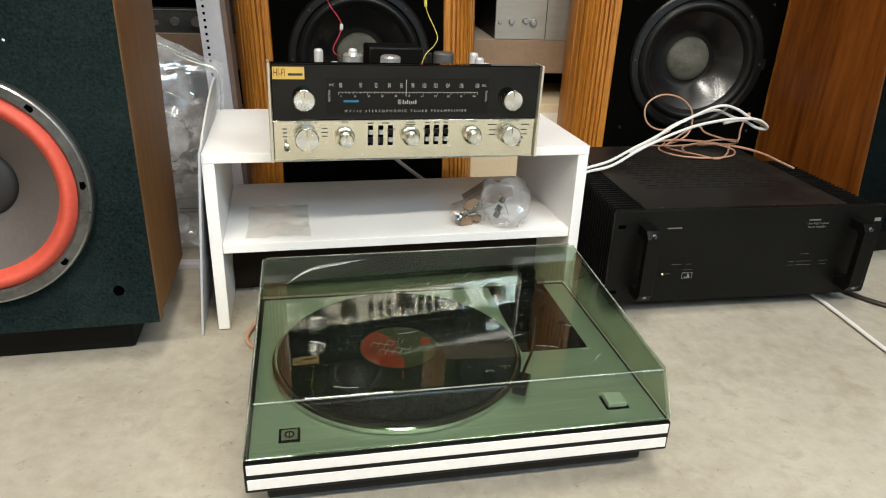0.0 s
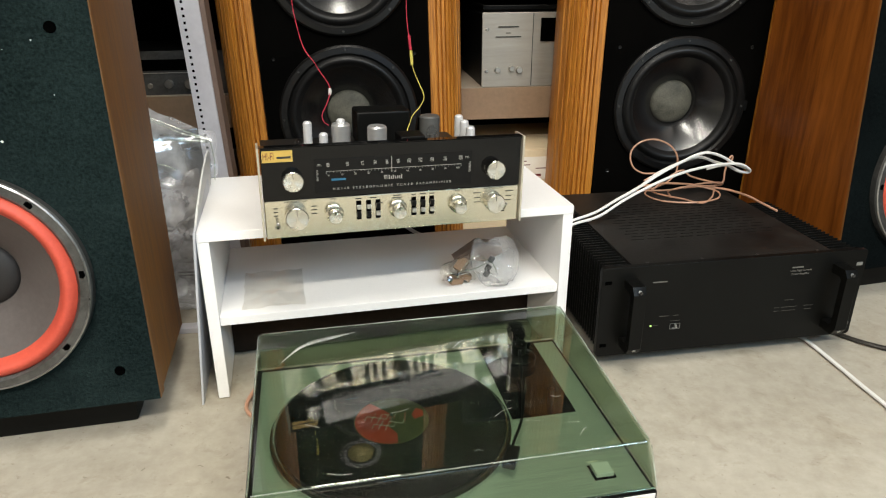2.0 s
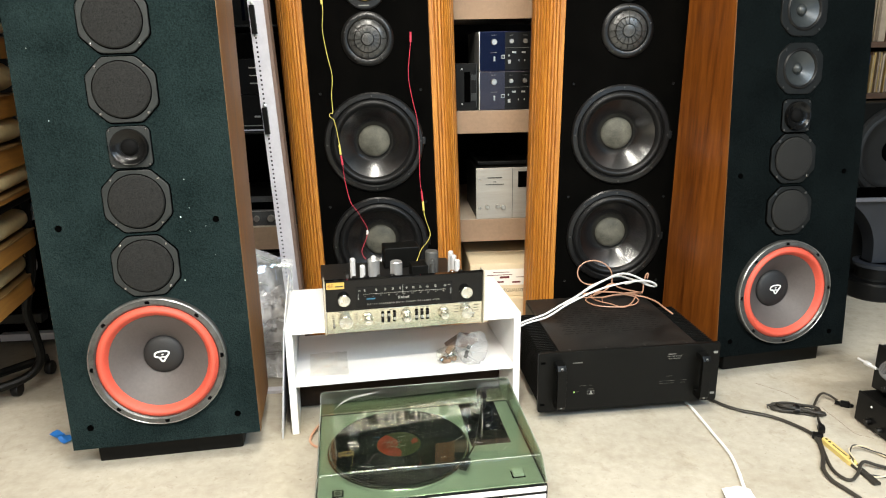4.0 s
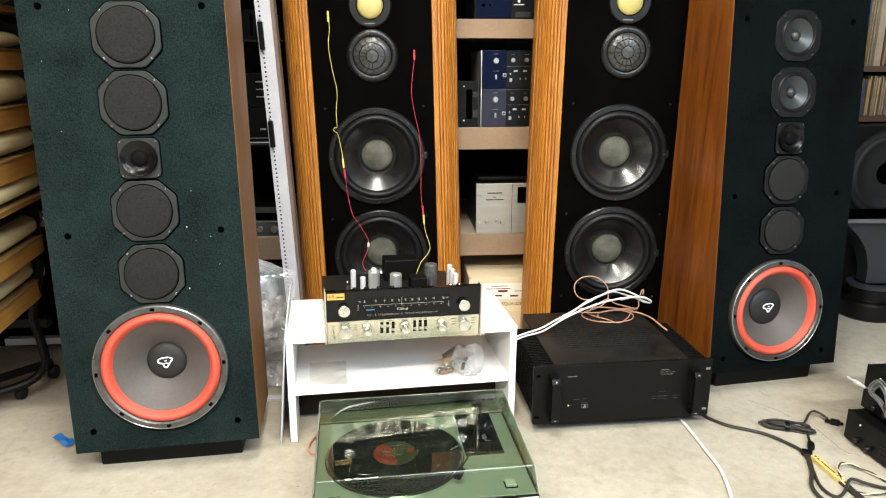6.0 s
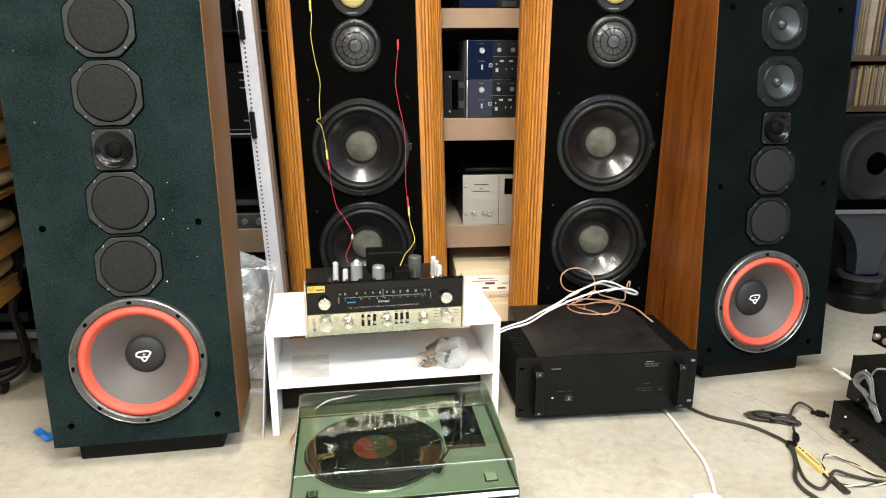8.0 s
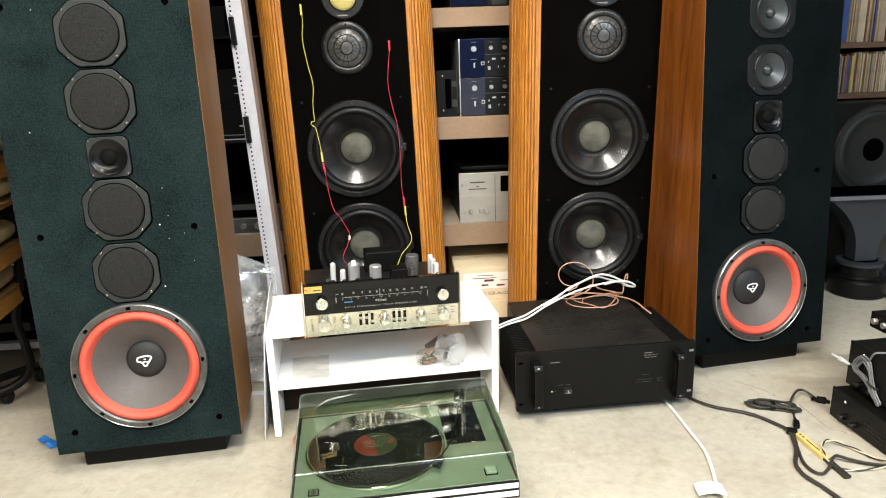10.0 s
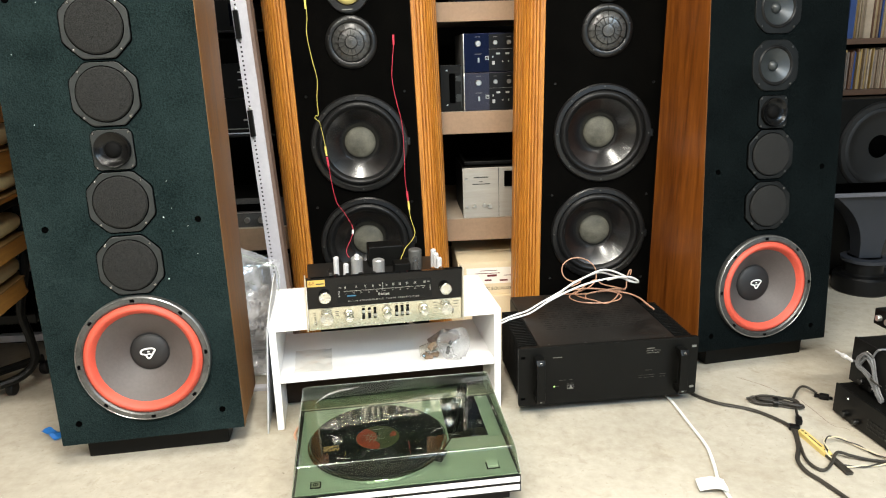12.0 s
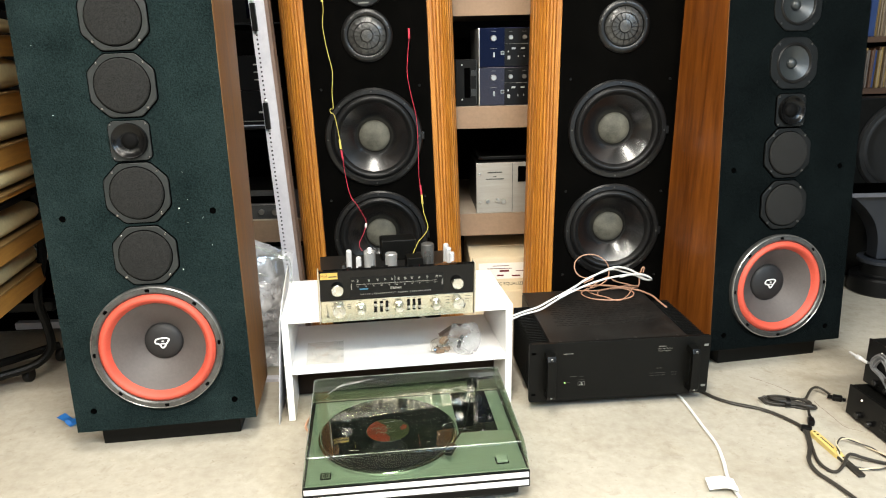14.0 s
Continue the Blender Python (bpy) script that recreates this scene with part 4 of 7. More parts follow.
part("lettering", words("TUNING", 0.0042, at_face(0.1125, 0.092, F, -90)), PRINT_WHITE, gp)
lb = part("shop_label", box(-0.1925, -0.150, -0.0008, 0.0, 0.1145, 0.131), LABEL_GOLD, rc, "gold and red HI-FI sticker")
part("lettering", words("HI-FI", 0.0098, at_face(-0.1835, 0.1228, -0.0010) @ Matrix.Diagonal((0.8, 1.5, 1, 1))), DEEP_RED, lb)
part("lettering_bar", box(-0.172, -0.1525, -0.0012, -0.0009, 0.1195, 0.1225), PRINT_DARK, lb)


def knob(parent, x, z, r, depth, skirt=0.0):
    m = at_face(x, z, 0.0)
    k = part("knob", moved(lathe([(r, 0.001), (r, depth - 0.0012), (r - 0.0012, depth), (r * 0.5, depth - 0.0004), (0, depth - 0.0007)], 40), m), KNOB_SPUN, parent, "spun aluminium knob")
    if skirt:
        part("skirt", moved(lathe([(skirt, 0.0005), (skirt, 0.006), (skirt - 0.002, 0.0075), (r, 0.0078)], 40), m @ Matrix.Translation((0, 0.001, 0))), CHAMPAGNE, k)
    part("pointer_line", moved(box(-0.0004, 0.0004, r * 0.3, r * 0.95, depth - 0.0006, depth + 0.0001), m), PRINT_DARK, k)
    return k


knob(rc, -0.152, 0.088, 0.0148, 0.016)
knob(rc, 0.151, 0.0875, 0.0148, 0.016)
knob(rc, -0.150, 0.034, 0.0165, 0.020)
for u in (-0.0955, 0.0, 0.0945):
    knob(rc, u, 0.0335, 0.0098, 0.022, 0.0138)
knob(rc, 0.1525, 0.0345, 0.0148, 0.018)
slot = mesh_of("slide_slot", box(-0.0036, 0.0036, -0.0006, 0.0, -0.0145, 0.0145), DARK_VOID)
tab = mesh_of("slide_tab", box(-0.0031, 0.0031, -0.006, 0.0, -0.004, 0.004, 0.0008), BLACK_PLASTIC)
tabw = mesh_of("slide_tab", box(-0.0031, 0.0031, -0.0062, 0.0, -0.003, 0.003, 0.0008), SILVER)
for k, (u, up) in enumerate(((-0.0585, 1), (-0.0435, 1), (-0.0295, -1), (0.0255, -1), (0.0395, -1), (0.0535, -1))):
    sl = share("slide_switch", slot, rc, Matrix.Translation((u, -0.0001, 0.035)))
    share("slide_tab", tab, sl, Matrix.Translation((0, -0.0004, up * -0.006)))
    share("slide_tab", tabw, sl, Matrix.Translation((0, -0.0005, up * 0.0055)))
labels = []
for u, s in ((-0.150, "INPUT SELECTOR"), (-0.0955, "BASS"), (0.0945, "TREBLE"), (0.1525, "MODE SELECTOR")):
    labels.append(words(s, 0.0042, at_face(u, 0.0548, -0.0002)))
for u, z, w in ((-0.179, 0.046, 0.006), (-0.179, 0.0405, 0.006), (-0.179, 0.035, 0.006), (-0.124, 0.046, 0.008), (-0.124, 0.0405, 0.009), (-0.124, 0.035, 0.008), (-0.0585, 0.053, 0.009), (-0.0365, 0.053, 0.010),
                (0.0, 0.054, 0.012), (0.0, 0.0505, 0.016), (0.0255, 0.0535, 0.007), (0.0395, 0.0535, 0.009), (0.0535, 0.0535, 0.007), (0.126, 0.049, 0.013), (0.127, 0.041, 0.010), (0.127, 0.034, 0.010), (0.179, 0.049, 0.013), (0.178, 0.041, 0.010), (0.178, 0.034, 0.010), (-0.026, 0.044, 0.008), (0.022, 0.044, 0.006), (0.170, 0.0165, 0.006)):
    labels.append(box(u - w / 2, u + w / 2, -0.0004, -0.0001, z - 0.0007, z + 0.0007))
for one in labels:
    part("control_lettering", one, PRINT_DARK, rc)
for u, z in ((-0.1775, 0.018), (0.1695, 0.0235)):
    part("lever_switch", join(moved(lathe([(0.0042, 0), (0.0042, 0.003), (0.003, 0.004)], 16), at_face(u, z)), sweep([(u, -0.003, z), (u, -0.010, z + 0.006), (u, -0.014, z + 0.009)], 0.0020, 8, 3)), CHROME, rc)

# what stands on the chassis
CT = 0.0555


def can(x, y, r, h, material, name, label, cap=0.0):
    prof = [(0, 0), (r, 0), (r, h - 0.003), (r - 0.0025, h), (0, h)]
    return part(name, moved(lathe(prof, 32), Matrix.Translation((x, y, CT))), material, rc, label)


def valve(x, y, r, h):
    v = part("valve", moved(lathe([(r, 0.004), (r, h * 0.8), (r * 0.75, h * 0.93), (r * 0.3, h), (0, h + 0.001)], 24), Matrix.Translation((x, y, CT))), TUBE_GLASS, rc, "small glass valve")
    part("anode", moved(lathe([(r * 0.55, 0.006), (r * 0.55, h * 0.7), (0, h * 0.71)], 12), Matrix.Translation((x, y, CT))), CAN_GREY, v)
    part("valve_base", moved(lathe([(r * 1.15, 0), (r * 1.15, 0.005), (r, 0.006)], 20), Matrix.Translation((x, y, CT))), DARK_VOID, v)


can(-0.111, 0.208, 0.0075, 0.072, TUBE_SHIELD, "valve_shield", "white metal valve shield")
can(-0.085, 0.205, 0.0075, 0.052, TUBE_SHIELD, "valve_shield", "short white metal valve shield")
can(-0.053, 0.219, 0.0165, 0.064, CAN_METAL, "capacitor_can", "silver capacitor can")
can(-0.053, 0.219, 0.0075, 0.072, TUBE_SHIELD, "capacitor_cap", "white cap on the can")
can(0.002, 0.171, 0.0165, 0.068, CAN_METAL, "capacitor_can", "silver capacitor can")
can(0.120, 0.273, 0.0190, 0.061, CAN_GREY, "transformer_can", "dark grey can with a flat top")
part("transformer", box(-0.010, 0.094, 0.320, 0.385, CT, CT + 0.062, 0.004), BLACK_PAINT, rc, "black transformer box")
part("transformer", box(0.052, 0.098, 0.215, 0.265, CT, CT + 0.036, 0.002), BLACK_PAINT, rc)
valve(0.112, 0.225, 0.0098, 0.052)
valve(-0.128, 0.190, 0.008, 0.046)
for x, y, h in ((0.170, 0.250, 0.064), (0.172, 0.222, 0.060), (0.176, 0.196, 0.054)):
    can(x, y, 0.0080, h, TUBE_SHIELD, "valve_shield", "white metal valve shield")
for x in (-0.118, -0.088, -0.055, -0.022, 0.135, 0.158):
    part("trimmer", moved(lathe([(0.009, 0), (0.010, 0.040), (0.006, 0.044), (0, 0.044)], 16), Matrix.Translation((x, 0.080, CT)) @ Matrix.Diagonal((0.9, 0.9, 1.40, 1))), CHROME if x > 0 else BLACK_PLASTIC, rc)

# ---- turntable ----
TT = pose(0.2736, 0.6088, -0.0119, 0, 0, 3.73)
tt = thing("turntable", "turntable with a black white-striped plinth and smoked green dust cover", "turntable", TT)
TW, TD = 0.2392, 0.366
part("plinth", join(box(-TW, TW, 0.0, TD, 0.0615, 0.1005, 0.002), box(-TW + 0.02, TW - 0.02, 0.02, TD - 0.02, 0.033, 0.0617, 0.003)), BLACK_PLASTIC, tt, "black plinth")
for z0, z1 in ((0.0862, 0.0985), (0.0665, 0.0795)):
    part("stripe", box(-TW + 0.003, TW - 0.003, -0.0012, 0.003, z0, z1, 0.0005), STRIPE, tt, "white stripe")
foot = mesh_of("foot", lathe([(0.020, 0.0119), (0.021, 0.018), (0.020, 0.031), (0.015, 0.034)], 24), RUBBER)
for fx in (-0.185, 0.185):
    for fy in (0.10, 0.30):
        share("foot", foot, tt, Matrix.Translation((fx, fy, 0)))
part("deck_plate", box(-TW + 0.006, TW - 0.006, 0.006, TD - 0.012, 0.1007, 0.1035, 0.001), PLATE_SILVER, tt, "brushed silver deck plate")
PC = Vector((-0.056, 0.174))
pl = part("platter", moved(lathe([(0.150, 0.0), (0.158, 0.003), (0.159, 0.009), (0.156, 0.011), (0.1535, 0.0112), (0, 0.0112)], 96), Matrix.Translation((PC.x, PC.y, 0.1037))), CHROME, tt, "polished platter rim")
part("mat", moved(lathe([(0.1525, 0.0), (0.1525, 0.0022), (0, 0.0023)], 72), Matrix.Translation((PC.x, PC.y, 0.1150))), RUBBER, pl)
rec = thing("record", "black vinyl record with a red label on the platter", "record", TT)
groove = []
for k in range(60):
    r = 0.055 + 0.094 * k / 59
    groove += [(r, 0.0018 + (0.0002 if k % 2 else 0)), ]
disc = part("disc", lathe([(0.1505, 0.0004), (0.1512, 0.0012), *groove[::-1], (0.050, 0.0018), (0, 0.0018)], 96), VINYL, rec)
disc.location = (PC.x, PC.y, 0.1175)
lab = part("label", moved(lathe([(0.0495, 0.0), (0.0495, 0.0003), (0, 0.0003)], 48), Matrix.Translation((PC.x, PC.y, 0.1194))), OLIVE_LABEL, rec, "dark olive and red paper label")
fan = [(0.0485 * math.cos(a), 0.0485 * math.sin(a)) for a in [radians(120 + 8 * k) for k in range(20)]]
part("label_field", moved(prism(fan + [(0.004, -0.030), (-0.006, -0.012), (0.006, 0.006), (-0.010, 0.026)], 0.0, 0.0002), Matrix.Translation((PC.x, PC.y, 0.1198))), RED_LABEL, lab, "red field on the label")
part("label_field", moved(prism([(0.030, -0.004), (0.043, 0.002), (0.044, 0.014), (0.036, 0.020), (0.028, 0.008)], 0.0, 0.0002), Matrix.Translation((PC.x, PC.y, 0.1198))), RED_LABEL, lab)
for k in range(6):
    u, v = -0.030 + 0.006 * (k % 3), 0.020 - 0.0075 * k
    script = [(u + 0.0065 * i, v + (0.0045 if i % 2 else -0.0015) + 0.001 * k, 0.0) for i in range(4 + k % 3)]
    part("lettering_bar", moved(sweep(script, 0.00045, 5, 4), Matrix.Translation((PC.x, PC.y, 0.1203)) @ pose(0, 0, 0, 0, 0, 24)), PRINT_WHITE, lab)
part("spindle", moved(lathe([(0.0035, 0), (0.0035, 0.010), (0.002, 0.013), (0, 0.0135)], 16), Matrix.Translation((PC.x, PC.y, 0.1180))), CHROME, tt)
ap = part("arm_plate", box(0.108, 0.200, 0.163, TD - 0.012, 0.1037, 0.1052, 0.0005), GLOSS_BLACK, tt, "black tonearm plate")
PV = Vector((0.158, 0.300, 0.1052))
ta = part("tonearm", join(moved(lathe([(0.026, 0), (0.026, 0.012), (0.020, 0.016), (0.012, 0.018), (0.012, 0.034), (0, 0.036)], 32), Matrix.Translation(PV)),
                         sweep([(PV.x + 0.008, PV.y + 0.045, PV.z + 0.027), (PV.x, PV.y, PV.z + 0.028), (0.118, 0.150, PV.z + 0.026), (0.085, 0.085, PV.z + 0.022)], 0.0019, 10, 6)), BLACK_PLASTIC, tt, "dark tonearm")
part("counterweight", moved(lathe([(0, -0.012), (0.013, -0.012), (0.014, -0.010), (0.014, 0.010), (0.013, 0.012), (0, 0.012)], 28), Matrix.Translation((PV.x + 0.010, PV.y + 0.048, PV.z + 0.027)) @ pose(0, 0, 0, 90, 0, -10)), BLACK_PLASTIC, ta)
part("headshell", moved(box(-0.008, 0.008, -0.024, 0.012, -0.008, 0.001, 0.0015), Matrix.Translation((0.080, 0.072, PV.z + 0.022)) @ pose(0, 0, 0, 0, 0, -28)), BLACK_PLASTIC, ta)
part("arm_rest", moved(lathe([(0.004, 0), (0.004, 0.024), (0.006, 0.026), (0, 0.027)], 14), Matrix.Translation((0.170, 0.185, 0.1052))), BLACK_PLASTIC, tt)
for bx in (0.142, 0.158, 0.174):
    part("arm_knob", moved(lathe([(0.005, 0), (0.005, 0.010), (0, 0.0105)], 14), Matrix.Translation((bx, 0.335, 0.1052))), CHROME, tt)
bd = part("badge", box(-0.2035, -0.1805, 0.024, 0.047, 0.1037, 0.1052, 0.0005), BLACK_PLASTIC, tt, "black square badge")
part("badge_inlay", join(box(-0.2005, -0.1835, 0.027, 0.044, 0.1052, 0.1056)), SILVER, bd)
part("badge_mark", moved(join(lathe([(0.0035, 0), (0.0055, 0.0003), (0.0055, 0.0)], 24), box(-0.0007, 0.0007, -0.006, 0.006, 0, 0.0003)), Matrix.Translation((-0.192, 0.0355, 0.1057))), PRINT_DARK, bd)
part("button_well", box(0.1717, 0.1997, 0.028, 0.054, 0.1037, 0.1046), DARK_VOID, tt)
part("start_button", box(0.1742, 0.1972, 0.0305, 0.0515, 0.1046, 0.111, 0.0012), PALE_SHEET, tt, "pale square push button")
part("button_mark", box(0.1745, 0.1895, 0.060, 0.0625, 0.1036, 0.1038), PAPER_LABEL, tt)


def tilted(bm):
    """Raise the top of the cover towards the back and bring its back edge forward."""
    for v in bm.verts:
        if v.co.z > 0.12:
            v.co.y = 0.0092 + (v.co.y - 0.0092) * 0.905
            v.co.z += 0.067 * (v.co.y - 0.012)
    return bm


def dust_cover():
    """A shell with sloping sides, rounded edges and real thickness."""
    def loops(inset, z0, z1, r):
        rows = []
        for z, add in ((z0, 0.0), *((z1 - r + r * math.sin(t), 0.0092 + r * (1 - math.cos(t))) for t in [k * math.pi / 12 for k in range(7)])):
            a = inset + add
            x, y0, y1 = TW - a, a, TD - a
            c = r + add * 0.3
            row = []
            for cx, cy, s in ((x - c, y0 + c, -90), (x - c, y1 - c, 0), (-x + c, y1 - c, 90), (-x + c, y0 + c, 180)):
                for k in range(5):
                    t = radians(s + 22.5 * k)
                    row.append((cx + c * math.cos(t), cy + c * math.sin(t), z))
            rows.append(row)
        return rows
    bm = bmesh.new()
    skins = []
    for slot_no, (inset, z1, r) in enumerate(((0.0, 0.167, 0.006), (0.0028, 0.1642, 0.0045))):
        rows = [[bm.verts.new(p) for p in row] for row in loops(inset, 0.1042, z1, r)]
        for a, b in zip(rows, rows[1:]):
            for k in range(len(a)):
                bm.faces.new((a[k], a[(k + 1) % len(a)], b[(k + 1) % len(a)], b[k])).material_index = slot_no
        bm.faces.new(rows[-1]).material_index = slot_no
        skins.append(rows[0])
    a, b = skins
    for k in range(len(a)):
        bm.faces.new((a[k], a[(k + 1) % len(a)], b[(k + 1) % len(a)], b[k]))
    tilted(bm)
    bmesh.ops.recalc_face_normals(bm, faces=bm.faces)
    return bm


dc = part("dust_cover", dust_cover(), LID, tt, "scuffed smoked green acrylic dust cover")
dc.data.materials.append(LID_INNER)
dc.data.materials.append(LID_SKIRT)
for f in dc.data.polygons:
    f.use_smooth = f.area < 2e-4
    if f.material_index == 0 and f.normal.y < -0.9 and f.area > 2e-3:
        f.material_index = 2
scr = []
rnd = random.Random(5)
for k in range(13):
    cx, cy = rnd.uniform(-0.19, 0.18), rnd.uniform(0.03, 0.34)
    ln, an = rnd.uniform(0.004, 0.03), rnd.uniform(-0.5, 0.9)
    bend = rnd.uniform(-0.004, 0.004)
    scr.append(sweep([(cx, cy, 0.1672), (cx + ln / 2 * math.cos(an), cy + ln / 2 * math.sin(an) + bend, 0.1672), (cx + ln * math.cos(an), cy + ln * math.sin(an), 0.1672)], 0.00016, 4, 4, 0.4))
for k in range(9):
    o = 0.004 * k
    scr.append(sweep([(-0.195 + o * 0.6, 0.270 + o, 0.1672), (-0.165 + o * 0.5, 0.305 + o * 0.5, 0.1672), (-0.120 + o, 0.322 + o * 0.35, 0.1672)], 0.00014, 4, 5, 0.4))
for one in scr:
    part("scratch", tilted(one), WHITE_LOGO, dc, "pale scratch")
# pale strips on the cover's edges, in place of the lamps' highlight there
a, zt = 0.0115, 0.1662
edge = {"front": [(-TW + a + 0.004, a, zt), (0, a, zt + 0.0002), (TW - a - 0.004, a, zt)], "back": [(-TW + a + 0.004, TD - a, zt), (0, TD - a, zt), (TW - a - 0.004, TD - a, zt)],
        "left": [(-TW + a, a + 0.004, zt), (-TW + a, 0.18, zt), (-TW + a, TD - a - 0.004, zt)], "right": [(TW - a, a + 0.004, zt), (TW - a, 0.18, zt), (TW - a, TD - a - 0.004, zt)]}
for side in edge.values():
    part("edge_glint", tilted(sweep(side, 0.0009, 6, 8)), GLINT_AND_FOLD, dc, "pale strip painted as the edge highlight")
for sx in (-1, 1):
    part("edge_glint", tilted(sweep([(sx * (TW - 0.001), 0.002, 0.106), (sx * (TW - 0.006), 0.006, 0.136), (sx * (TW - 0.0105), 0.0105, 0.162)], 0.0007, 6, 6)), GLINT_AND_FOLD, dc)
part("front_lip", sweep([(-TW + 0.004, 0.001, 0.1052), (0, 0.001, 0.1052), (TW - 0.004, 0.001, 0.1052)], 0.0009, 6, 4), LIP_EDGE, dc)

# ---- power amplifier ----
AM = pose(0.8215, 1.0236, 0, 0, 0, 2.0)
am = thing("power_amplifier", "large black rack power amplifier with handles and finned sides", "amplifier", AM)
AW = 0.247
corner = [(sx * (AW - 0.006) + 0.006 * math.cos(a), zc + 0.006 * math.sin(a)) for sx, zc, a0 in ((1, 0.036, -90), (1, 0.193, 0), (-1, 0.193, 90), (-1, 0.036, 180)) for a in [radians(a0 + 22.5 * k) for k in range(5)]]
fp = part("front_panel", moved(prism(corner, -0.010, 0.0, 0.0010), Matrix(((1, 0, 0, 0), (0, 0, -1, 0), (0, 1, 0, 0), (0, 0, 0, 1)))), BLACK_PAINT, am, "black front panel with rounded corners")
part("body", box(-0.190, 0.190, 0.0102, 0.40, 0.034, 0.190, 0.002), BLACK_PAINT, am)
part("top_cover", box(-0.188, 0.188, 0.012, 0.405, 0.1905, 0.1945, 0.001), DUSTY_BLACK, am, "dusty vented top cover")
vent = mesh_of("vent_slot", box(-0.0125, 0.0125, -0.0010, 0.0010, 0.0, 0.0004), VENT_DARK)
for i in range(9):
    for j in range(14):
        share("vent_slot", vent, am, Matrix.Translation((-0.13 + 0.0325 * i + 0.008 * (j % 2), 0.125 + 0.0145 * j, 0.1946)))
fin = mesh_of("fin", box(0.0, 0.048, -0.0011, 0.0011, 0.036, 0.194, 0.0004, 1), BLACK_PAINT)
for k in range(24):
    y = 0.024 + 0.0112 * k
    share("fin", fin, am, Matrix.Translation((0.1905, y, 0)))
    share("fin", fin, am, Matrix.Translation((-0.1905 - 0.048, y, 0)))
for sx in (-1, 1):
    grip = prism([(-0.0, 0.050), (-0.030, 0.050), (-0.038, 0.062), (-0.038, 0.164), (-0.030, 0.176), (0.0, 0.176), (0.0, 0.160), (-0.020, 0.160), (-0.025, 0.155), (-0.025, 0.071), (-0.020, 0.066), (0.0, 0.066)], -0.0115, 0.0115, 0.0014)
    h = part("handle", moved(grip, Matrix(((0, 0, 1, 0), (1, 0, 0, 0), (0, 1, 0, 0), (0, 0, 0, 1)))), BLACK_PAINT, am, "black bar handle")
    for hz_ in (0.058, 0.168):
        part("handle_screw", moved(lathe([(0, 0.0022), (0.0028, 0.002), (0.0036, 0.0)], 10), at_face(sx * 0.194, hz_, -0.0345) @ pose(0, 0, 0, 45 if hz_ < 0.1 else -45, 0, 0)), SCREW_BRIGHT, am)
    h.location.x = sx * 0.194
    for z in (0.052, 0.172):
        part("rack_slot", moved(box(-0.006, 0.006, -0.0004, 0.0, -0.0032, 0.0032), Matrix.Translation((sx * 0.235, 0, z))), PRINT_GREY if sx > 0 else DARK_VOID, fp)
    screws(am, 0.0001, 1, -0.0385, 0, 0.003, SCREW, sx * 0.194, 0.168)
me = mesh_of("cover_screw", lathe([(0.0035, 0), (0.003, 0.0015), (0, 0.002)], 10), SCREW)
for x in (-0.16, -0.06, 0.045, 0.16):
    share("cover_screw", me, am, Matrix.Translation((x, 0.02, 0.1946)))
part("led", moved(lathe([(0.0018, 0), (0.0018, 0.001), (0, 0.0016)], 12), at_face(-0.150, 0.083, 0)), PALE_LED, fp, "small lit LED")
sw = part("power_switch", box(-0.114, -0.096, -0.0012, 0.0, 0.0735, 0.0845, 0.0004), BLACK_PLASTIC, fp)
part("switch_frame", join(box(-0.114, -0.096, -0.0016, -0.0012, 0.0735, 0.0742), box(-0.114, -0.096, -0.0016, -0.0012, 0.0838, 0.0845), box(-0.1145, -0.1138, -0.0016, -0.0012, 0.0735, 0.0845), box(-0.0962, -0.0955, -0.0016, -0.0012, 0.0735, 0.0845)), PRINT_GREY, sw)
part("toggle", join(box(-0.1068, -0.1032, -0.006, -0.0012, 0.0775, 0.0835, 0.0008), box(-0.110, -0.100, -0.0022, -0.0012, 0.0750, 0.0768, 0.0003)), SCREW_BRIGHT, sw, "bright toggle")
bars = [(-0.142, 0.167, 0.026, 0.0036), (0.114, 0.1745, 0.022, 0.0040), (-0.127, 0.100, 0.018, 0.0016), (-0.105, 0.100, 0.010, 0.0016), (-0.1415, 0.083, 0.009, 0.0016), (-0.105, 0.0895, 0.018, 0.0012),
        (0.110, 0.111, 0.018, 0.0014), (0.088, 0.097, 0.010, 0.0011), (0.112, 0.097, 0.030, 0.0011), (0.088, 0.090, 0.010, 0.0011), (0.112, 0.090, 0.028, 0.0011), (0.150, 0.097, 0.018, 0.0011), (0.150, 0.090, 0.014, 0.0011)]
part("lettering", words("Ultra High Current", 0.0052, at_face(0.121, 0.168, -0.0002)), PRINT_DIM, fp)
part("lettering", words("Power Amplifier", 0.0052, at_face(0.121, 0.1615, -0.0002)), PRINT_DIM, fp)
for u, z, w, h in bars:
    part("lettering_bar", box(u - w / 2, u + w / 2, -0.0004, -0.0001, z - h * 0.32, z + h * 0.32), PRINT_DIM if z > 0.16 else PRINT_FAINT, fp, "faint printed lettering")
ft = mesh_of("foot", lathe([(0.018, 0.0), (0.020, 0.004), (0.018, 0.034)], 20), RUBBER)
for x in (-0.16, 0.16):
    for y in (0.12, 0.34):
        share("foot", ft, am, Matrix.Translation((x, y, 0)))

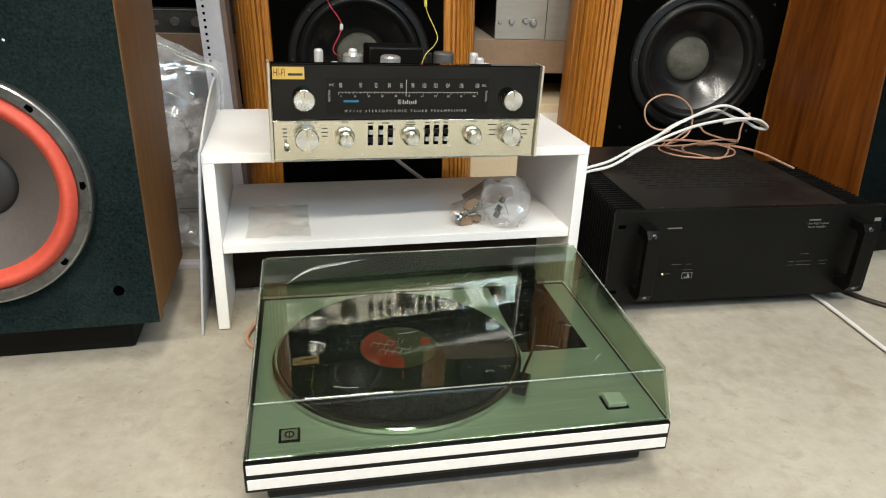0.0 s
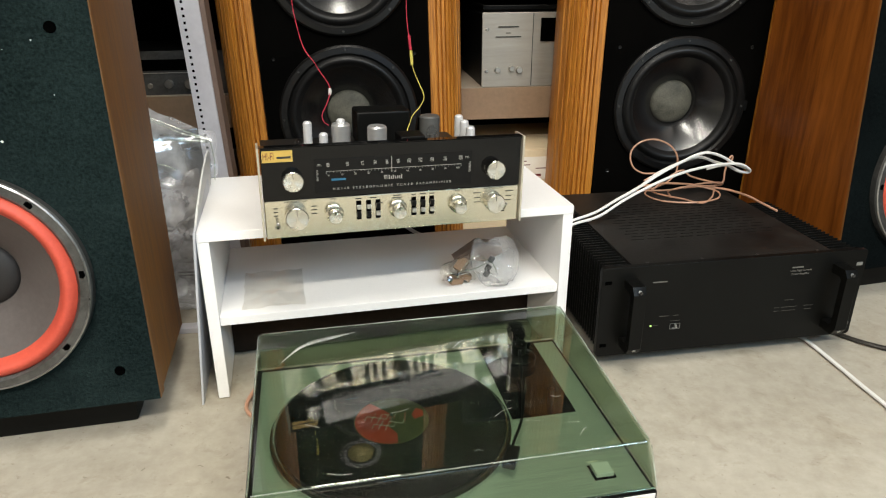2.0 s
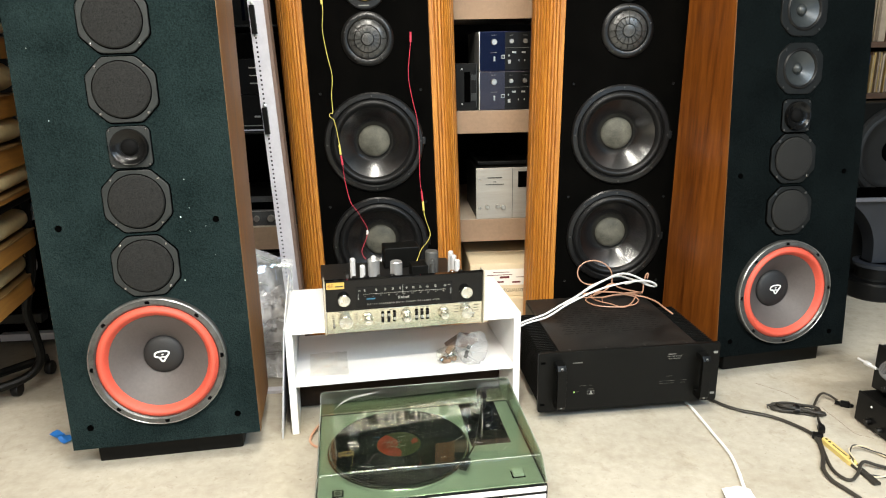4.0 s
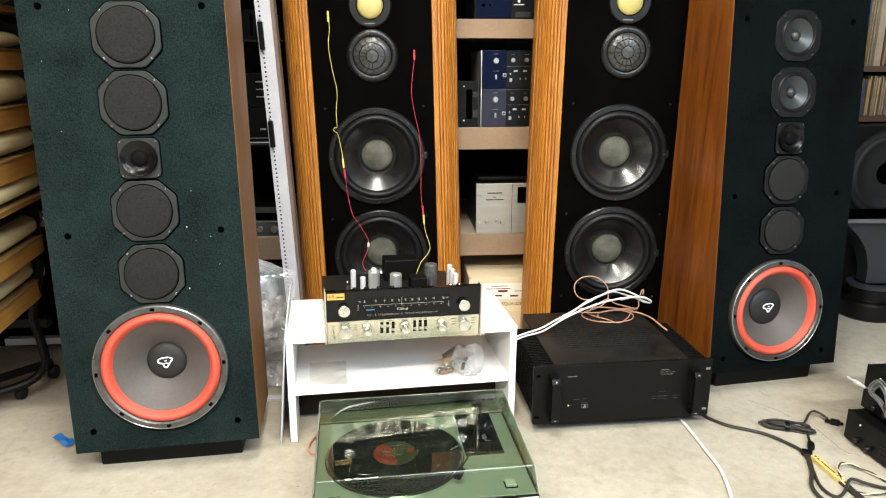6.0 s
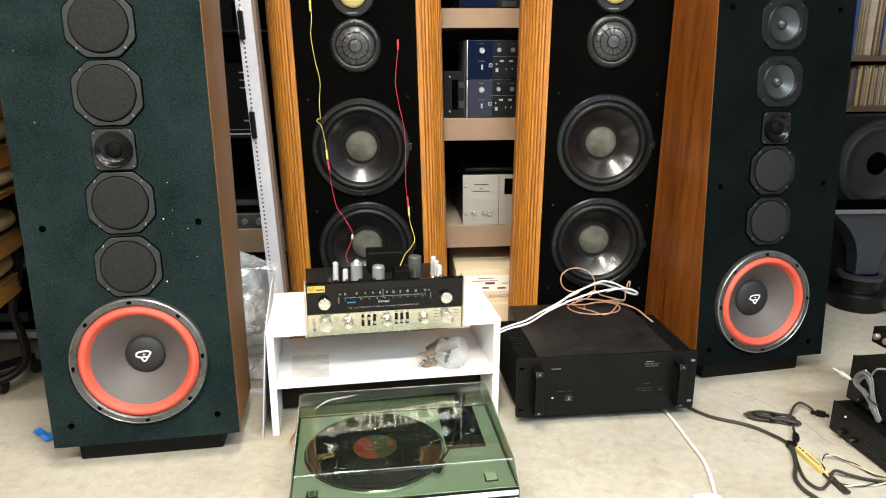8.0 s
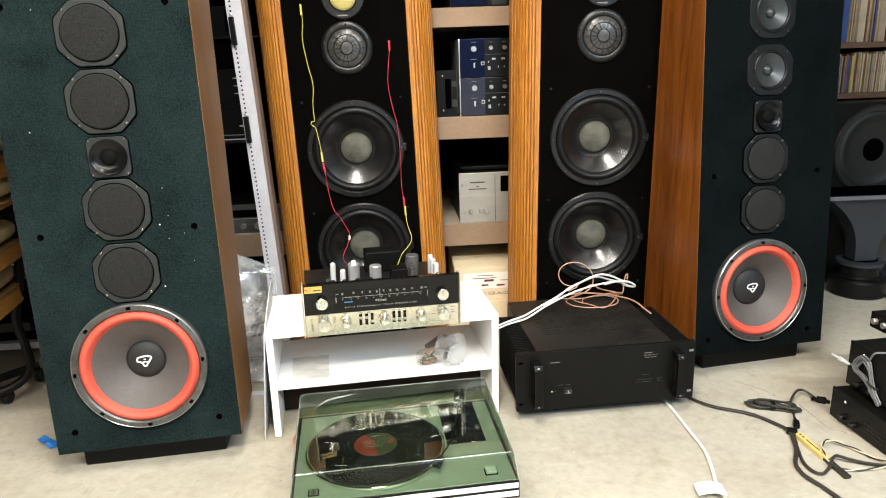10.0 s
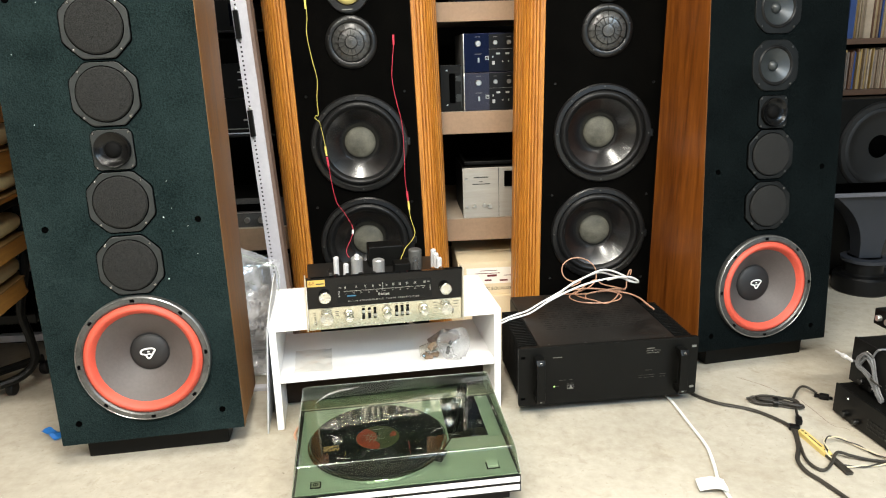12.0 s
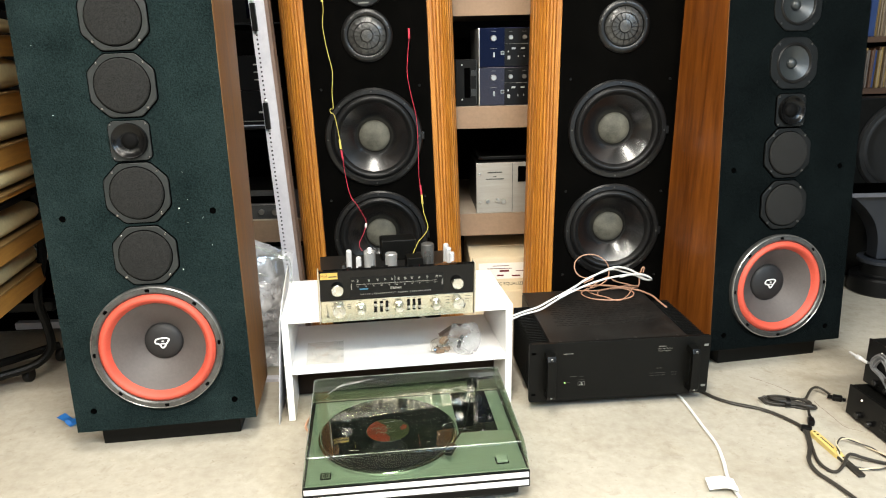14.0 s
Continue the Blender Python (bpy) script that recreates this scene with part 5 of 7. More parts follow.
# chipped paint and dust along the amplifier's edges
arnd = random.Random(31)
for k in range(46):
    run = arnd.random()
    w, h = arnd.uniform(0.0003, 0.0015), arnd.uniform(0.0002, 0.0005)
    if k < 16:
        chip = box(-w, w, -0.0004, h, -0.0004, 0.0002), (-0.243 + 0.486 * run, 0.0004, 0.1990)
    elif k < 28:
        chip = box(-h, h, -w, w, -0.0002, 0.0003), (-0.187, 0.016 + 0.38 * run, 0.1946)
    elif k < 38:
        chip = box(-w, w, -h, h, -0.0002, 0.0003), (-0.185 + 0.37 * run, 0.014 + arnd.uniform(0, 0.003), 0.1946)
    else:
        chip = box(-w, w, -w, w, -0.0002, 0.0002), (-0.16 + 0.32 * run, 0.04 + 0.34 * arnd.random(), 0.1947)
    part("paint_chip", moved(chip[0], Matrix.Translation(chip[1])), PRINT_FAINT, am, "small pale chip in the paint")

# ---- storage shelving behind ----
sv = thing("shelving_unit", "deep storage shelving with beige boards and a slotted steel post", "shelving")
SY = 1.775
for zt, zb in ((0.374, 0.293), (0.755, 0.679), (1.114, 1.052), (1.50, 1.44)):
    left = -0.112 if 0.5 < zt < 1.2 else -1.15
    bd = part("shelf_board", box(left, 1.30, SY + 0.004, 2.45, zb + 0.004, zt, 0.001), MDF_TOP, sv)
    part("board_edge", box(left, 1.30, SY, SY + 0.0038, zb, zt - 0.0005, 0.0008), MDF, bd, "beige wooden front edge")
for zt in (0.7020, 1.0450):
    part("steel_shelf", box(-1.15, -0.114, SY + 0.004, 2.45, zt - 0.006, zt, 0.001), BLACK_PAINT, sv, "thin black steel shelf")


def slotted_post(width, height, pitch=0.0127, hole=0.0052):
    bm = bmesh.new()
    n = int(height / pitch)
    xs = [0, 0.0085, 0.0085 + hole, width]
    for k in range(n):
        z = [k * pitch, k * pitch + (pitch - hole) / 2, k * pitch + (pitch + hole) / 2, (k + 1) * pitch]
        for i in range(3):
            for j in range(3):
                if (i, j) != (1, 1):
                    bm.faces.new([bm.verts.new(p) for p in ((xs[i], 0, z[j]), (xs[i + 1], 0, z[j]), (xs[i + 1], 0, z[j + 1]), (xs[i], 0, z[j + 1]))])
    bmesh.ops.remove_doubles(bm, verts=bm.verts, dist=1e-5)
    bmesh.ops.solidify(bm, geom=bm.faces[:], thickness=-0.002)
    return bm


PX, PY = 0.0, 0.0
po = part("post", moved(join(slotted_post(0.042, 1.55), box(0.040, 0.042, 0.0022, 0.045, 0, 1.549)), Matrix.Translation((PX, PY, 0))), GALV, sv, "galvanised slotted steel post")
part("post_core", box(PX + 0.002, PX + 0.028, PY + 0.010, PY + 0.040, 0, 1.54), DARK_VOID, po)
part("post_edge", box(PX + 0.0422, PX + 0.052, PY + 0.004, PY + 0.05, 0, 1.549), BROWN_TRIM, po)
for zc in (0.770, 1.045):
    br = part("bracket", box(PX + 0.004, PX + 0.018, PY - 0.014, PY - 0.0005, zc - 0.038, zc + 0.038, 0.001), BLACK_PAINT, po, "black steel bracket")
    for dz in (-0.042, 0.042):
        part("bolt", moved(lathe([(0.0052, 0), (0.0052, 0.003), (0.003, 0.0045), (0, 0.0047)], 12), at_face(PX + 0.011, zc + dz, PY - 0.0005)), SCREW_BRIGHT, br)
po.matrix_basis = pose(-0.118, 1.437, 0.002, 0, -2.3, 0)
part("side_rail", box(-1.15, -0.19, 1.70, 1.73, 0.02, 0.045, 0.002), GALV, sv)


def gear(name, label, x0, x1, y, z0, z1, depth, face, body, knobs=(), bits=(), group="audio gear on the shelves"):
    """A hi-fi box: body, face plate, knobs and small controls. Origin: lower left corner of its face."""
    g = thing(name, label, "hi-fi unit", Matrix.Translation((x0, y, z0)), group)
    w, h = x1 - x0, z1 - z0
    part("case", box(0.002, w - 0.002, 0.008, depth, 0.0, h - 0.004, 0.002), body, g)
    fpl = part("face_plate", box(0, w, 0.0, 0.0078, 0.0005, h, 0.001), face, g)
    for kx, kz, r in knobs:
        part("knob", moved(lathe([(r, 0), (r, r * 1.1), (r * 0.85, r * 1.25), (0, r * 1.25)], 24), at_face(kx, kz, 0)), KNOB_METAL, fpl)
    for bx, bz, bw, bh, m in bits:
        part("control", box(bx - bw / 2, bx + bw / 2, -0.003, 0.0, bz - bh / 2, bz + bh / 2, 0.0004), m, fpl)
    return g


kn = [(0.047, 0.094, 0.0102), (0.106, 0.096, 0.0074), (0.153, 0.096, 0.0074), (0.20, 0.096, 0.0074)]
bt = [(0.049, 0.040, 0.006, 0.016, KNOB_METAL), (0.078, 0.046, 0.012, 0.012, SILVER), (0.078, 0.046, 0.008, 0.008, DARK_VOID), (0.098, 0.050, 0.004, 0.006, SILVER), (0.116, 0.060, 0.013, 0.006, SILVER), (0.148, 0.060, 0.013, 0.006, SILVER), (0.180, 0.060, 0.013, 0.006, SILVER),
      (0.100, 0.030, 0.009, 0.012, SILVER), (0.132, 0.034, 0.003, 0.006, SILVER), (0.152, 0.034, 0.003, 0.006, SILVER), (0.172, 0.034, 0.003, 0.006, SILVER), (0.106, 0.115, 0.012, 0.0014, PRINT_GREY), (0.153, 0.115, 0.014, 0.0014, PRINT_GREY), (0.047, 0.116, 0.016, 0.0014, PRINT_GREY), (0.047, 0.060, 0.022, 0.0014, PRINT_GREY), (0.135, 0.075, 0.10, 0.001, PRINT_GREY)]
for z0, paint, kind_label in ((0.8850, BLUE_PANEL, "dark blue preamplifier with silver knobs, stacked on another"), (0.7560, GREY_PANEL, "grey-lilac preamplifier with silver knobs on a shelf")):
    g = gear("preamplifier", kind_label, 0.5225, 0.90, 1.783, z0, z0 + 0.1275, 0.32, paint, BLACK_PAINT, kn, bt)
    # the dark half of the metal's reflection, laid on as a black field
    part("reflection_band", box(0.085, 0.376, -0.0006, 0.0, 0.002, 0.1255), BLACK_PLASTIC, g, "black field painted where the glossy face reflects the dark room")
    part("side_lip", box(-0.0035, -0.0002, -0.004, 0.32, 0.0, 0.1275, 0.0008), SILVER, g, "thin bright side lip")
gear("amplifier_box", "black boxed amplifier with rear fittings on a shelf", 0.440, 0.515, 1.790, 0.7560, 0.912, 0.30, BLACK_PAINT, BLACK_PAINT, (), [(0.062, 0.11, 0.018, 0.018, PLATE_GREY), (0.062, 0.045, 0.018, 0.024, PLATE_GREY), (0.022, 0.138, 0.005, 0.005, SILVER), (0.022, 0.022, 0.005, 0.005, SILVER), (0.072, 0.08, 0.003, 0.145, PLATE_GREY), (0.040, 0.078, 0.020, 0.10, DARK_VOID)])
sa = gear("silver_amplifier", "silver power amplifier with a meter and corner screws", 0.5075, 0.850, 1.7785, 0.3745, 0.5565, 0.32, WARM_SILVER, BLACK_PAINT, [(0.040, 0.044, 0.0068), (0.076, 0.046, 0.0068), (0.096, 0.042, 0.0080)],
          [(0.172, 0.140, 0.046, 0.056, DARK_VOID), (0.066, 0.148, 0.052, 0.0030, PRINT_DARK), (0.066, 0.133, 0.012, 0.002, PRINT_DARK), (0.066, 0.124, 0.064, 0.0024, PRINT_DARK), (0.129, 0.092, 0.0012, 0.178, PLATE_GREY)])
screws(sa, 0.0001, 1, -0.001, 0, 0.0050, SCREW_BRIGHT, 0.012, 0.142)
screws(sa, 0.0001, 1, -0.001, 0, 0.0050, SCREW_BRIGHT, 0.012, 0.040)
part("carry_rail", join(box(0.012, 0.33, 0.06, 0.072, 0.184, 0.196, 0.002), box(0.012, 0.024, 0.06, 0.28, 0.184, 0.196, 0.002)), BLACK_PAINT, sa)
gear("blue_amplifier", "blue-faced power amplifier on the upper shelf", 0.495, 0.86, 1.790, 1.1145, 1.25, 0.30, BLACK_PAINT, BLACK_PAINT, (), [(0.065, 0.06, 0.12, 0.110, BLUE_PANEL), (0.030, 0.044, 0.014, 0.010, WHITE_LOGO), (0.052, 0.044, 0.005, 0.010, WHITE_LOGO), (0.150, 0.046, 0.034, 0.0025, WHITE_LOGO), (0.150, 0.056, 0.008, 0.008, WHITE_LOGO), (0.165, 0.014, 0.05, 0.018, PLATE_GREY)])
# gear beside the post
gear("tape_deck", "black hi-fi deck with thin silver trim on a shelf", -0.48, -0.17, 1.80, 0.7025, 0.825, 0.30, BLACK_PLASTIC, BLACK_PAINT, (), [(0.155, 0.005, 0.30, 0.004, GALV), (0.300, 0.06, 0.005, 0.118, GALV), (0.21, 0.02, 0.12, 0.003, PRINT_GREY), (0.25, 0.05, 0.02, 0.006, SILVER)])
gear("cassette_deck", "black cassette deck stacked on another unit", -0.48, -0.195, 1.80, 0.8265, 0.940, 0.30, BLACK_PLASTIC, BLACK_PAINT, (), [(0.25, 0.085, 0.03, 0.004, SILVER), (0.25, 0.060, 0.03, 0.003, SILVER), (0.25, 0.035, 0.03, 0.004, SILVER), (0.27, 0.05, 0.003, 0.10, PLATE_GREY)])
gear("stereo_receiver", "grey stereo receiver with small knobs on a low shelf", -0.50, -0.10, 1.80, 0.3605, 0.478, 0.30, STEEL_GREY, BLACK_PAINT, [(0.235, 0.040, 0.010), (0.285, 0.040, 0.012), (0.335, 0.038, 0.010), (0.19, 0.036, 0.006)], [(0.18, 0.085, 0.26, 0.026, DARK_VOID), (0.26, 0.066, 0.18, 0.002, SILVER)])
gear("tuner_unit", "dark tuner with a pale strip on the upper shelf", -0.50, -0.18, 1.80, 1.0455, 1.141, 0.30, BLACK_PLASTIC, BLACK_PAINT, (), [(0.255, 0.05, 0.01, 0.07, BLUE_PANEL), (0.275, 0.05, 0.006, 0.07, WHITE_LOGO)])


def carton(name, label, x0, x1, y0, y1, z0, z1):
    c = thing(name, label, "box", Matrix.Translation((x0, y0, z0)), "cartons under the shelves")
    w, d, h = x1 - x0, y1 - y0, z1 - z0
    part("carton_body", box(0, w, 0, d, 0, h, 0.002), CARDBOARD, c)
    part("flap", box(0.002, w - 0.002, 0.001, d / 2 - 0.002, h + 0.0003, h + 0.003, 0.0008), CARDBOARD, c)
    part("flap", box(0.002, w - 0.002, d / 2 + 0.002, d - 0.001, h + 0.0003, h + 0.003, 0.0008), CARDBOARD, c)
    return c


carton("carton", "plain cream carton on the floor under another", 0.44, 0.84, 1.70, 2.05, 0.0, 0.098)
cb = carton("carton", "cream cardboard carton printed graphic equalizer", 0.478, 0.85, 1.715, 2.02, 0.1015, 0.222)
lb = part("paper_label", box(0.030, 0.225, -0.0012, -0.0003, 0.042, 0.102), PAPER_LABEL, cb, "pale printed paper label")
part("lettering", words("GRAPHIC EQUALIZER", 0.0165, at_face(0.125, 0.022, -0.0004)), PRINT_DARK, cb)
part("label_print", join(*(box(a, b, -0.0016, -0.0013, c, d) for a, b, c, d in ((0.080, 0.140, 0.090, 0.0925), (0.060, 0.150, 0.080, 0.0825), (0.105, 0.140, 0.068, 0.076), (0.045, 0.080, 0.050, 0.0535), (0.095, 0.120, 0.052, 0.058), (0.165, 0.205, 0.070, 0.0725), (0.150, 0.180, 0.050, 0.056)))), DEEP_RED, lb)

# ---- things by the shelf unit ----
sh = thing("leaning_sheet", "grey rigid sheet leaning against the white shelf unit", "sheet", pose(-0.093, 1.008, 0, 0, 0, 5))
out = [(0, 0), (0.235, 0), (0.235, 0.30), (0.225, 0.318), (0.205, 0.326), (0, 0.300)]
part("sheet_body", moved(prism(out, -0.0016, 0.0016), Matrix(((0.0, 0, 1, 0), (1, 0, 0, 0), (0, 1, 0, 0), (0, 0, 0, 1)))), GREY_SHEET, sh)
sh.rotation_euler.y = radians(5.0)
sh2 = thing("leaning_board", "pale rounded card sheet leaning on a grey one", "sheet", pose(-0.098, 1.026, 0.0, 0, 5.6, 5))
out = [(0.01, 0.0), (0.23, 0.0), (0.250, 0.25), (0.254, 0.338), (0.250, 0.352), (0.240, 0.362), (0.224, 0.367), (0.190, 0.365), (0.140, 0.356), (0.080, 0.338), (0.030, 0.318), (0.0, 0.300)]
part("board_body", moved(prism(out, -0.0014, 0.0014), Matrix(((0.0, 0, 1, 0), (1, 0, 0, 0), (0, 1, 0, 0), (0, 0, 0, 1)))), PALE_SHEET, sh2)


def crumple(nx, ny, place, amount, scale, seed):
    """A crumpled sheet: place(u, v) gives the smooth shape, noise folds it."""
    bm = bmesh.new()
    grid = []
    for i in range(nx + 1):
        row = []
        for j in range(ny + 1):
            p = Vector(place(i / nx, j / ny))
            q = p * scale + Vector((seed, seed * 0.7, 0))
            d = Vector((noise.noise(q), noise.noise(q + Vector((7, 3, 1))), noise.noise(q + Vector((2, 9, 5)))))
            q2 = p * scale * 2.7 + Vector((0, seed, 3))
            d += 0.5 * Vector((abs(noise.noise(q2)), abs(noise.noise(q2 + Vector((4, 4, 4)))), noise.noise(q2)))
            row.append(bm.verts.new(p + d * amount))
        grid.append(row)
    for i in range(nx):
        for j in range(ny):
            bm.faces.new((grid[i][j], grid[i + 1][j], grid[i + 1][j + 1], grid[i][j + 1]))
    return bm


ps = thing("plastic_sheeting", "crumpled clear plastic sheeting stuffed behind the tower", "plastic sheet", Matrix.Translation((-0.165, 1.33, 0)))
part("sheeting", crumple(30, 44, lambda u, v: (-0.105 + 0.182 * u, 0.020 * math.sin(5 * v + 3 * u), (0.468 - 0.094 * u) * (0.04 + 0.96 * v)), 0.013, 9, 3), POLYBAG, ps, "hanging clear film")
part("sheeting", crumple(30, 40, lambda u, v: (-0.075 + 0.125 * u, -0.035 + 0.02 * math.sin(6 * v), 0.015 + 0.27 * v + 0.03 * u), 0.026, 16, 11), POLYBAG, ps)
part("sheet_wad", crumple(26, 26, lambda u, v: (-0.055 + 0.085 * u, -0.05 + 0.02 * math.sin(7 * u + 4 * v), 0.19 + 0.09 * v), 0.016, 46, 5), POLYBAG, ps, "shiny crumpled wad of film")
for crease in (((-0.100, 0.462), (-0.030, 0.421), (0.078, 0.371)), ((-0.026, 0.415), (0.030, 0.386), (0.078, 0.372)), ((-0.100, 0.376), (0.0, 0.374), (0.079, 0.369)), ((0.079, 0.369), (0.082, 0.335), (0.078, 0.294)), ((-0.10, 0.335), (-0.020, 0.330), (0.012, 0.318)), ((-0.09, 0.318), (-0.012, 0.292), (0.005, 0.285))):
    part("crease", sweep([(cx, -0.024, cz) for cx, cz in crease], 0.0011, 6, 6), GLINT_AND_FOLD, ps, "whitened fold")
solid("floor_rail", box(-0.30, -0.08, 1.255, 1.28, 0.0, 0.012, 0.002), GALV, "thin bright metal rail lying on the floor", "rail")
sb = thing("small_carton", "pale small carton tucked behind the tower speaker", "box", Matrix.Translation((-0.245, 1.36, 0)))
part("carton_body", box(0, 0.11, 0, 0.08, 0, 0.12, 0.002), PALE_SHEET, sb)
part("lettering_bar", join(box(0.05, 0.10, -0.0012, -0.0004, 0.085, 0.088), box(0.05, 0.09, -0.0012, -0.0004, 0.078, 0.081)), PRINT_GREY, sb)

fb = thing("flat_bag", "flat clear plastic bag lying on the white shelf", "plastic bag", SH @ Matrix.Translation((-0.20, 0.085, 0.1470)))
part("film", crumple(20, 16, lambda u, v: (-0.052 + 0.10 * u, -0.07 + 0.145 * v, 0.0045), 0.0040, 34, 2), FLATBAG, fb)
hb = thing("parts_bag", "clear plastic bag with screws and small metal parts on the shelf", "plastic bag", SH @ Matrix.Translation((0.160, 0.034, 0.1480)))


def bag_shape(u, v):
    """A small pillow of film, squarer than a ball."""
    a, b = 2 * math.pi * u, math.pi * v
    soft = lambda q, e: math.copysign(abs(q) ** e, q)
    return (0.017 + 0.041 * soft(math.sin(b), 0.5) * soft(math.cos(a), 0.6), 0.004 + 0.030 * soft(math.sin(b), 0.5) * soft(math.sin(a), 0.6), 0.038 - 0.034 * soft(math.cos(b), 0.7))


part("bag_film", crumple(44, 30, bag_shape, 0.017, 27, 4), BAG_FILM, hb, "frosted clear film")
part("bag_neck", crumple(24, 18, lambda u, v: (-0.018 - 0.055 * v, 0.016 + 0.026 * math.sin(6.28 * u) * (1 - 0.4 * v), 0.028 + 0.025 * math.cos(6.28 * u) * (1 - 0.45 * v) - 0.010 * v), 0.006, 40, 8), FLATBAG, hb, "thin clear neck of the bag")
for k in range(4):
    m = Matrix.Translation((-0.064 + 0.007 * k, 0.006 + 0.006 * (k % 3), 0.012 + 0.007 * (k % 2))) @ pose(0, 0, 0, 70 + 25 * k, 30 * k, 55 * k)
    part("bright_screw", moved(lathe([(0, 0), (0.0035, 0), (0.0035, 0.012), (0.0055, 0.013), (0.005, 0.016), (0, 0.017)], 10), m), CHROME, hb, "bright screw")
for px, py, pz, rx, ry, rz in ((-0.050, 0.010, 0.007, 8, 10, 20), (-0.032, 0.018, 0.010, -6, 24, -15), (-0.034, 0.030, 0.026, 20, -38, 30)):
    part("tan_piece", moved(box(-0.013, 0.013, -0.009, 0.009, -0.006, 0.006, 0.002), pose(px, py, pz, rx, ry, rz)), MDF, hb, "tan piece inside")
wedge = prism([(-0.046, 0.036), (-0.030, 0.046), (-0.002, 0.064), (0.040, 0.056), (0.044, 0.040), (0.010, 0.026)], -0.012, 0.012, 0.002)
part("brown_piece", moved(wedge, pose(0, 0.044, 0, 90, 0, 0)), BROWN_TRIM, hb, "dark brown part at the back")
for px, pz in ((0.004, 0.032), (0.010, 0.048), (0.002, 0.022)):
    part("dark_piece", moved(box(-0.004, 0.004, -0.004, 0.004, -0.006, 0.006, 0.0015), pose(px, -0.008, pz, 12, 30, 20)), BLACK_PLASTIC, hb)
for fold in (((-0.040, 0.0, 0.030), (-0.030, -0.012, 0.052), (-0.022, -0.010, 0.058)), ((-0.012, -0.024, 0.060), (0.004, -0.030, 0.052), (0.014, -0.032, 0.030)), ((-0.050, -0.006, 0.030), (-0.026, -0.016, 0.036), (-0.004, -0.026, 0.050))):
    part("crease", sweep(fold, 0.0009, 6, 5), GLINT_AND_FOLD, hb, "whitened fold")

# ---- leads ----


def cord(name, label, pts, r, material, category="cable", seg=8, flat=1.0, steps=6, group=""):
    return solid(name, sweep(pts, r, seg, steps, flat), material, label, category, group=group)


def clip(parent, x, y, z, dx, dz, material):
    d = Vector((dx, 0, dz)).normalized()
    p = Vector((x, y, z))
    part("clip", sweep([p, p + d * 0.008, p + d * 0.022, p + d * 0.030], 0.0033, 8, 3), material, parent)


ly = thing("test_lead", "yellow clip lead joined to a red lead, hanging on a tower", "cable", group="clip leads")
part("yellow_wire", sweep([(0.0260, 1.5790, 1.1249), (0.0291, 1.5769, 1.0732), (0.0239, 1.5780, 1.0216), (0.0332, 1.5769, 0.9494), (0.0446, 1.5759, 0.8874), (0.0394, 1.5749, 0.8255), (0.0404, 1.5718, 0.7790), (0.0332, 1.5666, 0.7770), (0.0301, 1.5645, 0.7697), (0.0353, 1.5635, 0.7635), (0.0435, 1.5615, 0.7553), (0.0518, 1.5584, 0.7119), (0.0559, 1.5563, 0.6809)], 0.00098, 6), WIRE_YELLOW, ly, "yellow wire")
clip(ly, 0.0554, 1.5563, 0.6809, 0.08, -1, WIRE_YELLOW)
clip(ly, 0.0585, 1.5563, 0.6479, 0.12, -1, WIRE_RED)
clip(ly, 0.0265, 1.5790, 1.1228, 0, -1, WIRE_YELLOW)
part("splice", sweep([(0.1335, 1.43, 0.437), (0.134, 1.42, 0.434), (0.1335, 1.41, 0.4315)], 0.0032, 8, 3), CORD_WHITE, ly, "white splice")
part("red_wire", sweep([(0.0621, 1.5563, 0.6190), (0.0673, 1.5511, 0.5674), (0.0828, 1.5094, 0.5113), (0.103, 1.50, 0.482), (0.112, 1.50, 0.465), (0.13, 1.46, 0.444), (0.134, 1.42, 0.434), (0.129, 1.37, 0.422), (0.12, 1.32, 0.409), (0.124, 1.28, 0.404), (0.133, 1.24, 0.406)], 0.00098, 6), WIRE_RED, ly, "red wire")
lr = thing("test_lead", "red clip lead joined to a yellow lead, hanging on a tower", "cable", group="clip leads")
clip(lr, 0.2856, 1.5790, 1.0113, 0.0, -1, WIRE_RED)
part("red_wire", sweep([(0.2861, 1.5790, 0.9855), (0.2789, 1.5780, 0.9287), (0.2758, 1.5769, 0.8771), (0.2851, 1.5749, 0.8151), (0.2996, 1.5666, 0.7429), (0.3026, 1.5625, 0.6500), (0.3016, 1.5604, 0.5674), (0.3057, 1.5584, 0.5209)], 0.00098, 6), WIRE_RED, lr, "red wire")
clip(lr, 0.3057, 1.5584, 0.5261, 0.08, -1, WIRE_RED)
clip(lr, 0.3088, 1.5563, 0.4951, 0.06, -1, WIRE_YELLOW)
part("yellow_wire", sweep([(0.3109, 1.5563, 0.4642), (0.313, 1.51, 0.450), (0.318, 1.48, 0.437), (0.324, 1.44, 0.417), (0.313, 1.4, 0.405), (0.293, 1.36, 0.394), (0.283, 1.33, 0.382), (0.274, 1.3, 0.371)], 0.00098, 6), WIRE_YELLOW, lr, "yellow wire")

